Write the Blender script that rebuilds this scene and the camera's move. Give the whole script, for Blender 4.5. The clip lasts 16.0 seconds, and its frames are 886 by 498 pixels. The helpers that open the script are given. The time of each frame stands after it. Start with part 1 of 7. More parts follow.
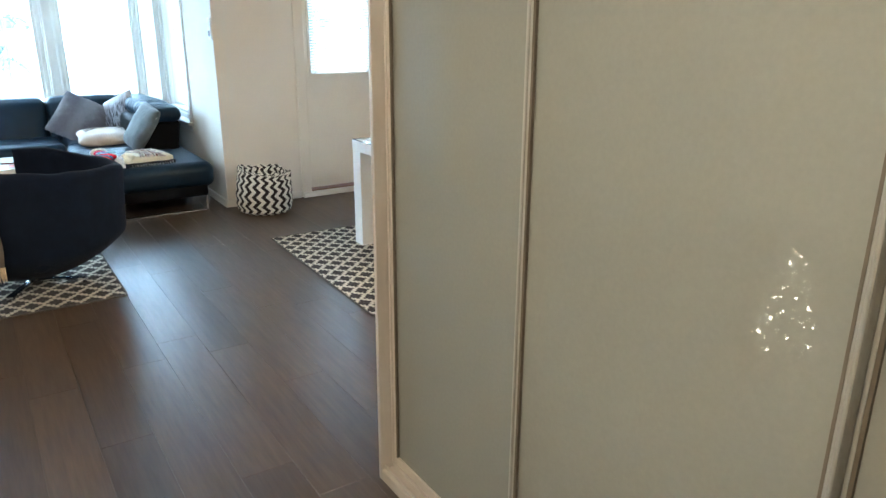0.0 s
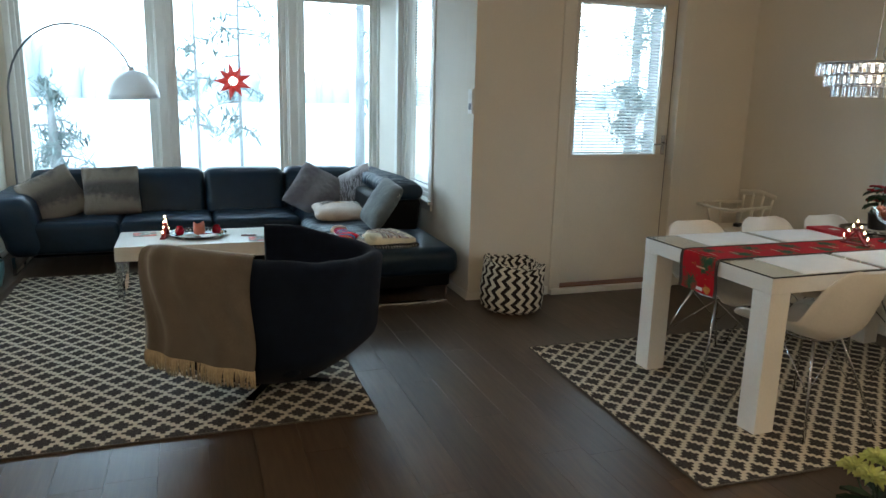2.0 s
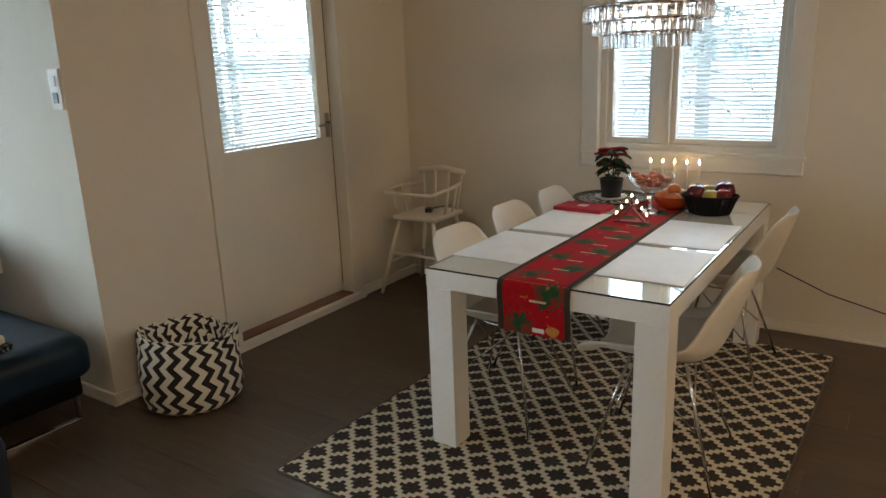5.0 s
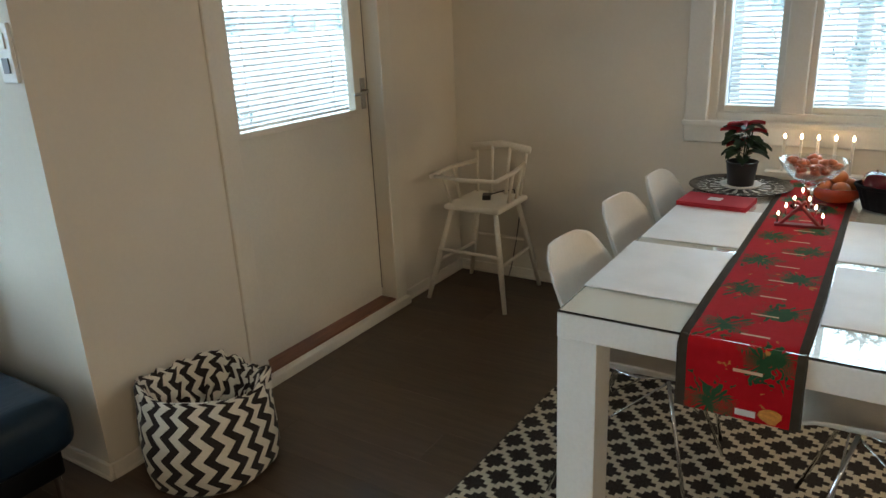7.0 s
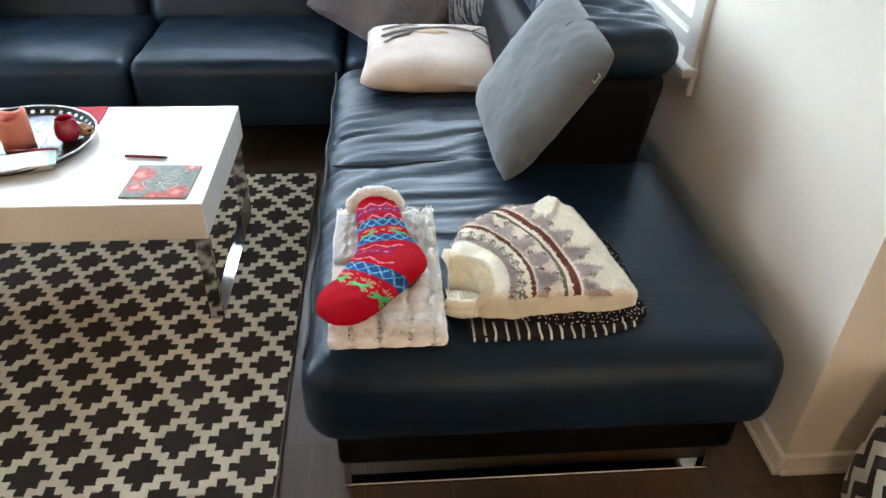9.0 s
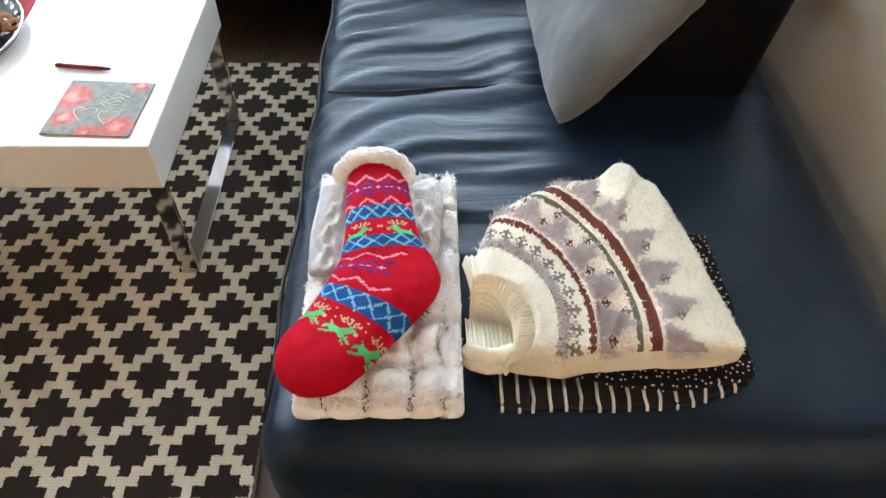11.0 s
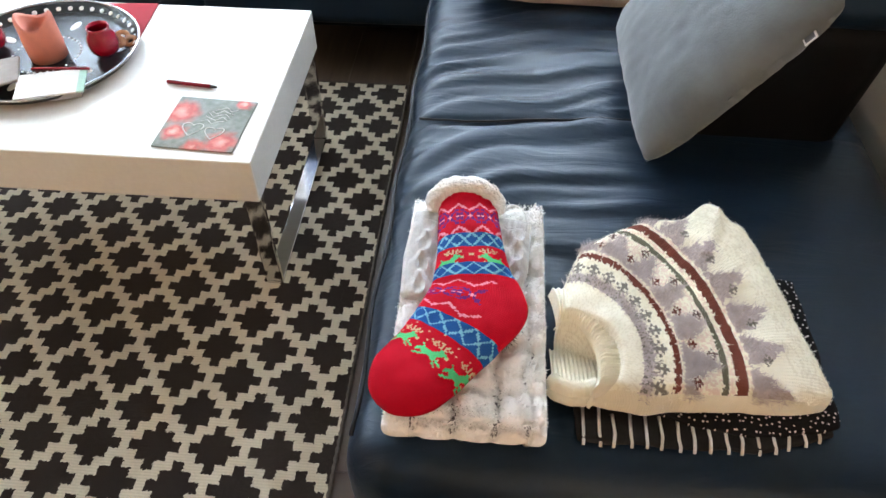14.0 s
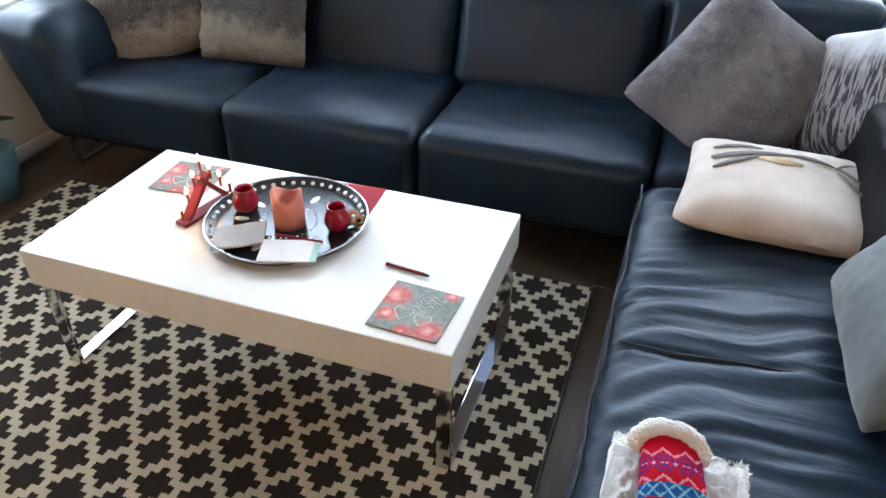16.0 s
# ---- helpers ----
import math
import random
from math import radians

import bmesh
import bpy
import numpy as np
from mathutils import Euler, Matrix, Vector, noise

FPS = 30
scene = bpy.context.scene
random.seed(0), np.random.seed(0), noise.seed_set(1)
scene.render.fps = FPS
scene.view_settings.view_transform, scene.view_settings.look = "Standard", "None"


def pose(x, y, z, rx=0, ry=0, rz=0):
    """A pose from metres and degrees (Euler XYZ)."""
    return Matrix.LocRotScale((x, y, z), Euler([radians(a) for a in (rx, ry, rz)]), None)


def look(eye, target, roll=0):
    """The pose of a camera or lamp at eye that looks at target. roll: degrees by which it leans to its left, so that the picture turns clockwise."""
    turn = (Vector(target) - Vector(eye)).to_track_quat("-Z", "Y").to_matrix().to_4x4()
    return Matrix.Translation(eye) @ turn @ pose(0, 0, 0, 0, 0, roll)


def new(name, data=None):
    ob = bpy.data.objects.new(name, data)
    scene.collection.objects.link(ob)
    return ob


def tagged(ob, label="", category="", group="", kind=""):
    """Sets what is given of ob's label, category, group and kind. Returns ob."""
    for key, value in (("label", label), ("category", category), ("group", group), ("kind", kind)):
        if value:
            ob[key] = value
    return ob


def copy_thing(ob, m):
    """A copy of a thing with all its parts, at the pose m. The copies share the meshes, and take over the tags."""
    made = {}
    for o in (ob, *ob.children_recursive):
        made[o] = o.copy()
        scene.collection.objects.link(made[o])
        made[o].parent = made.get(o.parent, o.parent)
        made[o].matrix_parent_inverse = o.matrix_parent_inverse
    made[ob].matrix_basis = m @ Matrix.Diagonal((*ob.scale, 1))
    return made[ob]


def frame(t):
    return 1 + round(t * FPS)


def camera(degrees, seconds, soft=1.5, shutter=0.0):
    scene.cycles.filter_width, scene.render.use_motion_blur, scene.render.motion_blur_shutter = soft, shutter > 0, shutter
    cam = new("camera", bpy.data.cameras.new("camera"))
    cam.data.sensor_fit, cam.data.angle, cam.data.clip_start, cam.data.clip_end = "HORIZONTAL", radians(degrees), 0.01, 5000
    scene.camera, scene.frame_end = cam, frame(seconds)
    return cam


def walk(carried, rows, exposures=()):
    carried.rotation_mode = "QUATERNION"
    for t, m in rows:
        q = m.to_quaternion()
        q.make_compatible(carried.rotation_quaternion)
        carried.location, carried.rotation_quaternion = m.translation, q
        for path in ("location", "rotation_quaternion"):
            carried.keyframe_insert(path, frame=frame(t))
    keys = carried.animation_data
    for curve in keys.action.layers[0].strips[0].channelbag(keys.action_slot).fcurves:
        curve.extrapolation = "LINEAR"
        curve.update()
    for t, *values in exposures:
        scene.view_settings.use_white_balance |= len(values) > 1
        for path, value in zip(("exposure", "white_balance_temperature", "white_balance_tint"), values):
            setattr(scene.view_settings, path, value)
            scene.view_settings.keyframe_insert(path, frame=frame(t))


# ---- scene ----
cam = camera(63.9, 16.0, soft=1.5)
PATH = [
    (0, (0.057, 0.158, 1.544), (1.106, 1.745, 0.924), 0.3),
    (0.5, (0.009, 0.396, 1.51), (0.906, 2.103, 0.978), 1.3),
    (1, (-0.018, 0.695, 1.506), (0.726, 2.488, 1.025), 1.9),
    (1.5, (-0.09, 1.005, 1.496), (0.595, 2.83, 1.047), 1.9),
    (2, (-0.143, 1.304, 1.486), (0.516, 3.145, 1.064), 1.5),
    (2.5, (-0.144, 1.656, 1.491), (0.577, 3.474, 1.072), 0.7),
    (3, (-0.167, 1.996, 1.494), (0.673, 3.764, 1.08), 0.4),
    (3.5, (-0.143, 2.291, 1.502), (0.891, 3.949, 1.077), -0.2),
    (4, (-0.045, 2.59, 1.498), (1.231, 4.063, 1.049), -0.6),
    (4.5, (0.004, 2.825, 1.516), (1.483, 4.089, 1.051), -1.0),
    (4.7, (0.036, 2.922, 1.515), (1.587, 4.092, 1.038), -1.3),
    (6.8, (0.565, 3.779, 1.526), (2.245, 4.681, 0.922), -3.1),
    (7, (0.617, 3.878, 1.505), (2.209, 4.911, 0.875), -2.7),
    (7.5, (0.71, 4.22, 1.417), (2.019, 5.577, 0.749), -1.2),
    (8, (0.834, 4.535, 1.389), (1.702, 6.149, 0.589), 0.1),
    (8.5, (0.901, 4.817, 1.358), (1.314, 6.512, 0.38), 1.1),
    (9, (0.891, 5.091, 1.32), (1.05, 6.716, 0.166), 1.8),
    (9.5, (0.882, 5.303, 1.283), (0.921, 6.807, -0.035), 1.5),
    (10, (0.943, 5.523, 1.255), (0.96, 6.9, -0.196), 1.3),
    (10.2, (0.955, 5.58, 1.24), (0.975, 6.909, -0.254), 1.3),
    (12.5, (0.95, 5.62, 1.282), (1.026, 6.936, -0.222), 1.8),
    (13, (0.963, 5.604, 1.283), (1.0, 6.942, -0.203), 1.2),
    (13.5, (0.936, 5.606, 1.289), (0.901, 6.943, -0.198), 0.6),
    (14, (0.902, 5.597, 1.29), (0.79, 6.945, -0.183), -0.1),
    (14.5, (0.916, 5.594, 1.301), (0.736, 6.968, -0.141), 0.2),
    (15, (0.887, 5.584, 1.324), (0.62, 7.017, -0.046), 0.3),
    (15.5, (0.847, 5.567, 1.373), (0.444, 7.066, 0.11), 0.7),
    (16, (0.769, 5.601, 1.397), (0.238, 7.155, 0.256), 0.5),
]
EXPOSURES = [(0, 1.58, 5600, 7), (0.5, 1.4, 5800, 8), (1.0, 1.25, 6100, 9), (1.5, 0.65, 6300, 9), (2.0, 0.22, 6400, 9), (2.5, 0.04, 6900, 13), (3.0, -0.30, 7000, 13), (3.5, -0.20, 7100, 14), (4.5, 0.18, 7150, 15), (7.0, 0.45, 6600, 10), (8.0, 0.85, 6500, 10), (8.5, 1.05, 6700, 14),
             (9.0, 1.35, 7200, 21), (10.0, 1.46, 7350, 24), (13.0, 1.47, 7250, 24), (15.0, 1.36, 7300, 25), (16.0, 1.15, 7000, 25)]
walk(cam, [(t, look(eye, target, roll)) for t, eye, target, roll in PATH], EXPOSURES)

# ---- world, sun, large lights ----
world = bpy.data.worlds.new("winter_sky")
scene.world = world
world.use_nodes = True
wn = world.node_tree
sky = wn.nodes.new("ShaderNodeTexSky")
sky.sky_type = "NISHITA"
sky.sun_disc = False
sky.sun_elevation = radians(14)
sky.sun_rotation = radians(200)
sky.dust_density = 4.0
wn.links.new(sky.outputs[0], wn.nodes["Background"].inputs[0])
wn.nodes["Background"].inputs[1].default_value = 0.15


def lamp(name, kind, energy, color, m, **extra):
    data = bpy.data.lights.new(name, kind)
    data.energy, data.color = energy, color
    ob = new(name, data)
    ob.matrix_world = m
    if kind == "AREA":
        data.shape, data.size, data.size_y = "RECTANGLE", extra["size"], extra["size_y"]
    elif kind == "SUN":
        data.angle = radians(extra["angle"])
    else:
        data.shadow_soft_size = extra["size"]
    return ob


HIGH = 2.62
WARM = (1.0, 0.78, 0.54)
lamp("overcast_sun", "SUN", 0.8, (1.0, 0.97, 0.92), look((30, -40, 25), (0, 5, 0)), angle=15)
# bulbs of the two ceiling lamps, and an added fill inside the unlit chandelier
lamp("hall_ceiling_bulb", "POINT", 58, WARM, pose(-0.9, 0.5, HIGH - 0.17), size=0.10)
lamp("kitchen_ceiling_bulb", "POINT", 39, WARM, pose(2.6, 1.2, HIGH - 0.17), size=0.10)
lamp("living_ceiling_bulb", "POINT", 12, WARM, pose(-1.7, 3.7, HIGH - 0.17), size=0.10)
lamp("chandelier_fill", "POINT", 0.7, (1.0, 0.88, 0.72), pose(3.07, 4.02, 1.66), size=0.08)

# ---- materials ----
def nodes_of(name):
    m = bpy.data.materials.new(name)
    m.use_nodes = True
    nt = m.node_tree
    return m, nt, nt.nodes["Principled BSDF"]


def node(nt, kind, **values):
    n = nt.nodes.new(kind)
    for key, value in values.items():
        if key == "op":
            n.operation = value
        else:
            n.inputs[key].default_value = value
    return n


def math_node(nt, op, a, b=None, c=None):
    n = nt.nodes.new("ShaderNodeMath")
    n.operation = op
    for i, v in enumerate((a, b, c)):
        if v is None:
            continue
        if isinstance(v, (int, float)):
            n.inputs[i].default_value = v
        else:
            nt.links.new(v, n.inputs[i])
    return n.outputs[0]


def mix(nt, fac, a, b, blend="MIX"):
    n = nt.nodes.new("ShaderNodeMix")
    n.data_type, n.blend_type = "RGBA", blend
    for sock, v in ((n.inputs[0], fac), (n.inputs[6], a), (n.inputs[7], b)):
        if isinstance(v, (int, float)):
            sock.default_value = v
        elif isinstance(v, tuple):
            sock.default_value = (*v, 1) if len(v) == 3 else v
        else:
            nt.links.new(v, sock)
    return n.outputs[2]


def coords(nt, stretch=(1, 1, 1), uv=False, own=True):
    tc = nt.nodes.new("ShaderNodeTexCoord")
    mp = nt.nodes.new("ShaderNodeMapping")
    mp.inputs["Scale"].default_value = stretch
    nt.links.new(tc.outputs["UV" if uv else "Object"], mp.inputs["Vector"])
    if own and not uv:
        info = nt.nodes.new("ShaderNodeObjectInfo")
        shift = node(nt, "ShaderNodeVectorMath", op="SCALE")
        shift.inputs[0].default_value = (7.1, 3.3, 5.7)
        nt.links.new(info.outputs["Random"], shift.inputs["Scale"])
        nt.links.new(shift.outputs[0], mp.inputs["Location"])
    return mp.outputs[0]


def noise_of(nt, vec, scale, detail=4.0, rough=0.55):
    n = node(nt, "ShaderNodeTexNoise", Scale=scale, Detail=detail, Roughness=rough)
    nt.links.new(vec, n.inputs["Vector"])
    return n.outputs["Fac"]


def vary(nt, vec, col, vs, var, fine, fvar):
    """A colour with variation at two scales."""
    a = noise_of(nt, vec, vs)
    b = noise_of(nt, vec, fine, 2.0)
    lo, hi = tuple(c * (1 - var) for c in col), tuple(min(1, c * (1 + var)) for c in col)
    ramp = math_node(nt, "MULTIPLY_ADD", a, 2.4, -0.7)
    n = nt.nodes.new("ShaderNodeClamp")
    nt.links.new(ramp, n.inputs[0])
    base = mix(nt, n.outputs[0], lo, hi)
    f = math_node(nt, "MULTIPLY_ADD", b, 2 * fvar, 1 - fvar)
    comb = nt.nodes.new("ShaderNodeCombineColor")
    for i in range(3):
        nt.links.new(f, comb.inputs[i])
    return mix(nt, 1.0, base, comb.outputs[0], "MULTIPLY")


def bump_of(nt, bsdf, height, strength, dist=0.002):
    b = node(nt, "ShaderNodeBump", Strength=strength, Distance=dist)
    nt.links.new(height, b.inputs["Height"])
    nt.links.new(b.outputs[0], bsdf.inputs["Normal"])


def M(name, col, rough=0.5, metal=0.0, var=0.12, vs=5.0, fine=90.0, fvar=0.06, bump=0.1, bs=150.0, coat=0.0, sheen=0.0,
      spec=0.5, stretch=(1, 1, 1), trans=0.0, emit=0.0, rvar=0.1, dist=0.002):
    m, nt, b = nodes_of(name)
    vec = coords(nt, stretch)
    c = vary(nt, vec, col, vs, var, fine, fvar)
    nt.links.new(c, b.inputs["Base Color"])
    b.inputs["Metallic"].default_value = metal
    r = math_node(nt, "MULTIPLY_ADD", noise_of(nt, vec, vs * 2.3), 2 * rvar * rough, rough * (1 - rvar))
    nt.links.new(r, b.inputs["Roughness"])
    b.inputs["Specular IOR Level"].default_value = spec
    b.inputs["Coat Weight"].default_value = coat
    b.inputs["Sheen Weight"].default_value = sheen
    b.inputs["Transmission Weight"].default_value = trans
    if emit:
        b.inputs["Emission Color"].default_value = (*col, 1)
        b.inputs["Emission Strength"].default_value = emit
    if bump:
        bump_of(nt, b, noise_of(nt, vec, bs, 3.0), bump, dist)
    return m


def pattern(name, build, rough=0.85, bump=0.3, bs=700.0, sheen=0.0, uv=False, spec=0.15, dist=0.002):
    """A material whose colour comes from build(nt, vec), on the object's own coordinates or its uv."""
    m, nt, b = nodes_of(name)
    vec = coords(nt, uv=uv, own=False)
    c = build(nt, vec)
    nt.links.new(c, b.inputs["Base Color"])
    b.inputs["Roughness"].default_value = rough
    b.inputs["Sheen Weight"].default_value = sheen
    b.inputs["Specular IOR Level"].default_value = spec
    if bump:
        bump_of(nt, b, noise_of(nt, coords(nt, own=False), bs, 2.0), bump, dist)
    return m


def xyz(nt, vec):
    s = nt.nodes.new("ShaderNodeSeparateXYZ")
    nt.links.new(vec, s.inputs[0])
    return s.outputs


def band(nt, v, lo, hi):
    return math_node(nt, "MULTIPLY", math_node(nt, "GREATER_THAN", v, lo), math_node(nt, "LESS_THAN", v, hi))


def cell(nt, v, step, shift=0.0):
    """Distance in steps from the middle of the repeat that v lies in, -0.5 to 0.5."""
    return math_node(nt, "SUBTRACT", math_node(nt, "FRACT", math_node(nt, "ADD", math_node(nt, "DIVIDE", v, step), 100.5 + shift)), 0.5)


def rug_colour(px, py):
    """Dark crosses, three by three stitches blocks with a tip on each side, staggered; px, py: the repeat."""
    def build(nt, vec):
        x, y, _ = xyz(nt, vec)
        ragged = math_node(nt, "MULTIPLY_ADD", noise_of(nt, vec, 210.0, 2.0), 0.5, -0.25)
        dark = None
        for sx in (0.0, 0.5):
            i = math_node(nt, "ADD", math_node(nt, "MULTIPLY", math_node(nt, "ABSOLUTE", cell(nt, x, px, sx)), 6.0 if px < py else 8.0), ragged)
            j = math_node(nt, "ADD", math_node(nt, "MULTIPLY", math_node(nt, "ABSOLUTE", cell(nt, y, py, sx)), 8.0 if px < py else 6.0), ragged)
            body = math_node(nt, "LESS_THAN", math_node(nt, "MAXIMUM", i, j), 1.55)
            across = math_node(nt, "MULTIPLY", math_node(nt, "LESS_THAN", i, 2.55), math_node(nt, "LESS_THAN", j, 0.55))
            along_y = math_node(nt, "MULTIPLY", math_node(nt, "LESS_THAN", j, 2.55), math_node(nt, "LESS_THAN", i, 0.55))
            for d in (body, across, along_y):
                dark = d if dark is None else math_node(nt, "MAXIMUM", dark, d)
        fib = noise_of(nt, vec, 230.0, 3.0, 0.7)
        rib = math_node(nt, "PINGPONG", math_node(nt, "MULTIPLY", y, 170.0), 0.5)
        big = noise_of(nt, vec, 2.5)
        light = mix(nt, math_node(nt, "MULTIPLY_ADD", rib, 0.5, math_node(nt, "MULTIPLY", fib, 0.6)), (0.44, 0.38, 0.27), (0.92, 0.84, 0.66))
        light = mix(nt, math_node(nt, "MULTIPLY", big, 0.25), light, (0.52, 0.47, 0.38))
        black = mix(nt, fib, (0.012, 0.008, 0.006), (0.040, 0.028, 0.022))
        return mix(nt, dark, light, black)
    return build


def chevron_colour(nt, vec):
    u, v, _ = xyz(nt, vec)
    zig = math_node(nt, "MULTIPLY", math_node(nt, "PINGPONG", math_node(nt, "MULTIPLY", v, 11.0), 0.5), 1.1)
    s = math_node(nt, "FRACT", math_node(nt, "ADD", math_node(nt, "MULTIPLY", u, 20.0), zig))
    dark = math_node(nt, "LESS_THAN", s, 0.5)
    n = noise_of(nt, vec, 90.0, 2.0)
    return mix(nt, dark, mix(nt, n, (0.62, 0.58, 0.48), (0.74, 0.71, 0.62)), mix(nt, n, (0.018, 0.014, 0.014), (0.035, 0.03, 0.03)))


def knit(name, rough=0.9, strength=0.6):
    """Yarn in stitch colours; uv counts stitches, each a small v."""
    m, nt, b = nodes_of(name)
    at = nt.nodes.new("ShaderNodeVertexColor")
    at.layer_name = "yarn"
    vec = coords(nt, uv=True)
    x, y, _ = xyz(nt, vec)
    lean = math_node(nt, "PINGPONG", x, 0.5)
    v = math_node(nt, "PINGPONG", math_node(nt, "ADD", y, lean), 0.5)
    height = math_node(nt, "ADD", v, math_node(nt, "MULTIPLY", lean, 0.9))
    own = coords(nt, own=False)
    n = noise_of(nt, own, 420.0, 3.0)
    big = noise_of(nt, own, 14.0, 3.0)
    c = mix(nt, 0.18, at.outputs[0], mix(nt, n, (0.35, 0.35, 0.35), (1.0, 1.0, 1.0)), "OVERLAY")
    f = math_node(nt, "MULTIPLY_ADD", big, 0.36, 0.82)
    comb = nt.nodes.new("ShaderNodeCombineColor")
    for i in range(3):
        nt.links.new(f, comb.inputs[i])
    nt.links.new(mix(nt, 1.0, c, comb.outputs[0], "MULTIPLY"), b.inputs["Base Color"])
    b.inputs["Roughness"].default_value = rough
    b.inputs["Specular IOR Level"].default_value = 0.08
    b.inputs["Sheen Weight"].default_value = 0.0
    bump_of(nt, b, math_node(nt, "ADD", height, math_node(nt, "MULTIPLY", n, 0.7)), strength, 0.0012)
    return m


def runner_colour(nt, vec):
    x, y, z = xyz(nt, vec)
    # along: top part then the drop, laid out flat
    s = math_node(nt, "ADD", x, z)
    n = noise_of(nt, vec, 30.0)
    out = mix(nt, n, (0.32, 0.004, 0.008), (0.48, 0.008, 0.014))
    # conifer sprigs
    sprig = None
    warp = math_node(nt, "MULTIPLY_ADD", noise_of(nt, vec, 17.0, 3.0), 0.11, -0.055)
    for shift, off in ((0.0, 0.06), (0.5, -0.06)):
        a = cell(nt, math_node(nt, "ADD", s, warp), 0.26, shift)
        b = math_node(nt, "SUBTRACT", math_node(nt, "SUBTRACT", y, off), warp)
        d = math_node(nt, "SQRT", math_node(nt, "ADD", math_node(nt, "POWER", math_node(nt, "ABSOLUTE", math_node(nt, "MULTIPLY", a, 0.26)), 2.0), math_node(nt, "POWER", math_node(nt, "ABSOLUTE", b), 2.0)))
        spikes = math_node(nt, "PINGPONG", math_node(nt, "MULTIPLY", math_node(nt, "ARCTAN2", b, a), 6.5), 0.5)
        lim = math_node(nt, "MULTIPLY_ADD", spikes, 0.10, 0.022)
        lim = math_node(nt, "MULTIPLY", lim, math_node(nt, "MULTIPLY_ADD", noise_of(nt, vec, 38.0), 1.9, 0.05))
        q = math_node(nt, "LESS_THAN", d, lim)
        sprig = q if sprig is None else math_node(nt, "MAXIMUM", sprig, q)
    out = mix(nt, sprig, out, mix(nt, n, (0.012, 0.05, 0.02), (0.03, 0.10, 0.04)))
    # pale candles lying across
    ca = math_node(nt, "ABSOLUTE", cell(nt, s, 0.13, 0.25))
    cand = math_node(nt, "MULTIPLY", math_node(nt, "LESS_THAN", ca, 0.030), math_node(nt, "LESS_THAN", math_node(nt, "ABSOLUTE", math_node(nt, "ADD", y, 0.02)), 0.032))
    out = mix(nt, cand, out, (0.62, 0.42, 0.28))
    gold = math_node(nt, "MULTIPLY", math_node(nt, "GREATER_THAN", noise_of(nt, vec, 26.0), 0.68), 0.8)
    out = mix(nt, gold, out, (0.42, 0.20, 0.04))
    edge = math_node(nt, "GREATER_THAN", math_node(nt, "ABSOLUTE", y), 0.118)
    return mix(nt, edge, out, mix(nt, n, (0.035, 0.028, 0.02), (0.06, 0.05, 0.035)))


def napkin_colour(nt, vec):
    """Blurred red baubles round a dark green middle."""
    x, y, _ = xyz(nt, vec)
    f = noise_of(nt, vec, 70.0, 4.0)
    out = mix(nt, f, (0.09, 0.12, 0.10), (0.42, 0.45, 0.41))
    for cx, cy, r in ((-0.062, 0.030, 0.046), (0.050, -0.055, 0.040), (-0.055, -0.035, 0.030), (0.0, -0.075, 0.025), (0.06, 0.072, 0.020)):
        dx, dy = math_node(nt, "SUBTRACT", x, cx), math_node(nt, "SUBTRACT", y, cy)
        d = math_node(nt, "SQRT", math_node(nt, "ADD", math_node(nt, "MULTIPLY", dx, dx), math_node(nt, "MULTIPLY", dy, dy)))
        d = math_node(nt, "ADD", d, math_node(nt, "MULTIPLY_ADD", noise_of(nt, vec, 50.0, 2.0), 0.03, -0.015))
        k = nt.nodes.new("ShaderNodeMapRange")
        k.inputs[1].default_value, k.inputs[2].default_value = r, r * 0.55
        nt.links.new(d, k.inputs[0])
        out = mix(nt, k.outputs[0], out, mix(nt, f, (0.40, 0.03, 0.045), (0.80, 0.30, 0.26)))
        k2 = nt.nodes.new("ShaderNodeMapRange")
        k2.inputs[1].default_value, k2.inputs[2].default_value, k2.inputs[4].default_value = r * 0.45, 0.0, 0.75
        nt.links.new(d, k2.inputs[0])
        out = mix(nt, k2.outputs[0], out, (0.88, 0.55, 0.46))
    return out


def forest_colour(nt, vec):
    """A printed wood: dark trunks below, pale misty sky above."""
    x, y, _ = xyz(nt, vec)
    mp = node(nt, "ShaderNodeMapping", Scale=(70.0, 9.0, 9.0))
    nt.links.new(vec, mp.inputs["Vector"])
    t = math_node(nt, "GREATER_THAN", noise_of(nt, mp.outputs[0], 1.6, 4.0), 0.5)
    up = nt.nodes.new("ShaderNodeMapRange")
    up.inputs[1].default_value, up.inputs[2].default_value = 0.03, 0.16
    nt.links.new(math_node(nt, "ADD", y, math_node(nt, "MULTIPLY_ADD", noise_of(nt, vec, 12.0), 0.16, -0.08)), up.inputs[0])
    low = mix(nt, t, (0.035, 0.032, 0.034), (0.21, 0.20, 0.21))
    high = mix(nt, noise_of(nt, vec, 14.0), (0.30, 0.25, 0.22), (0.62, 0.64, 0.68))
    return mix(nt, up.outputs[0], low, high)


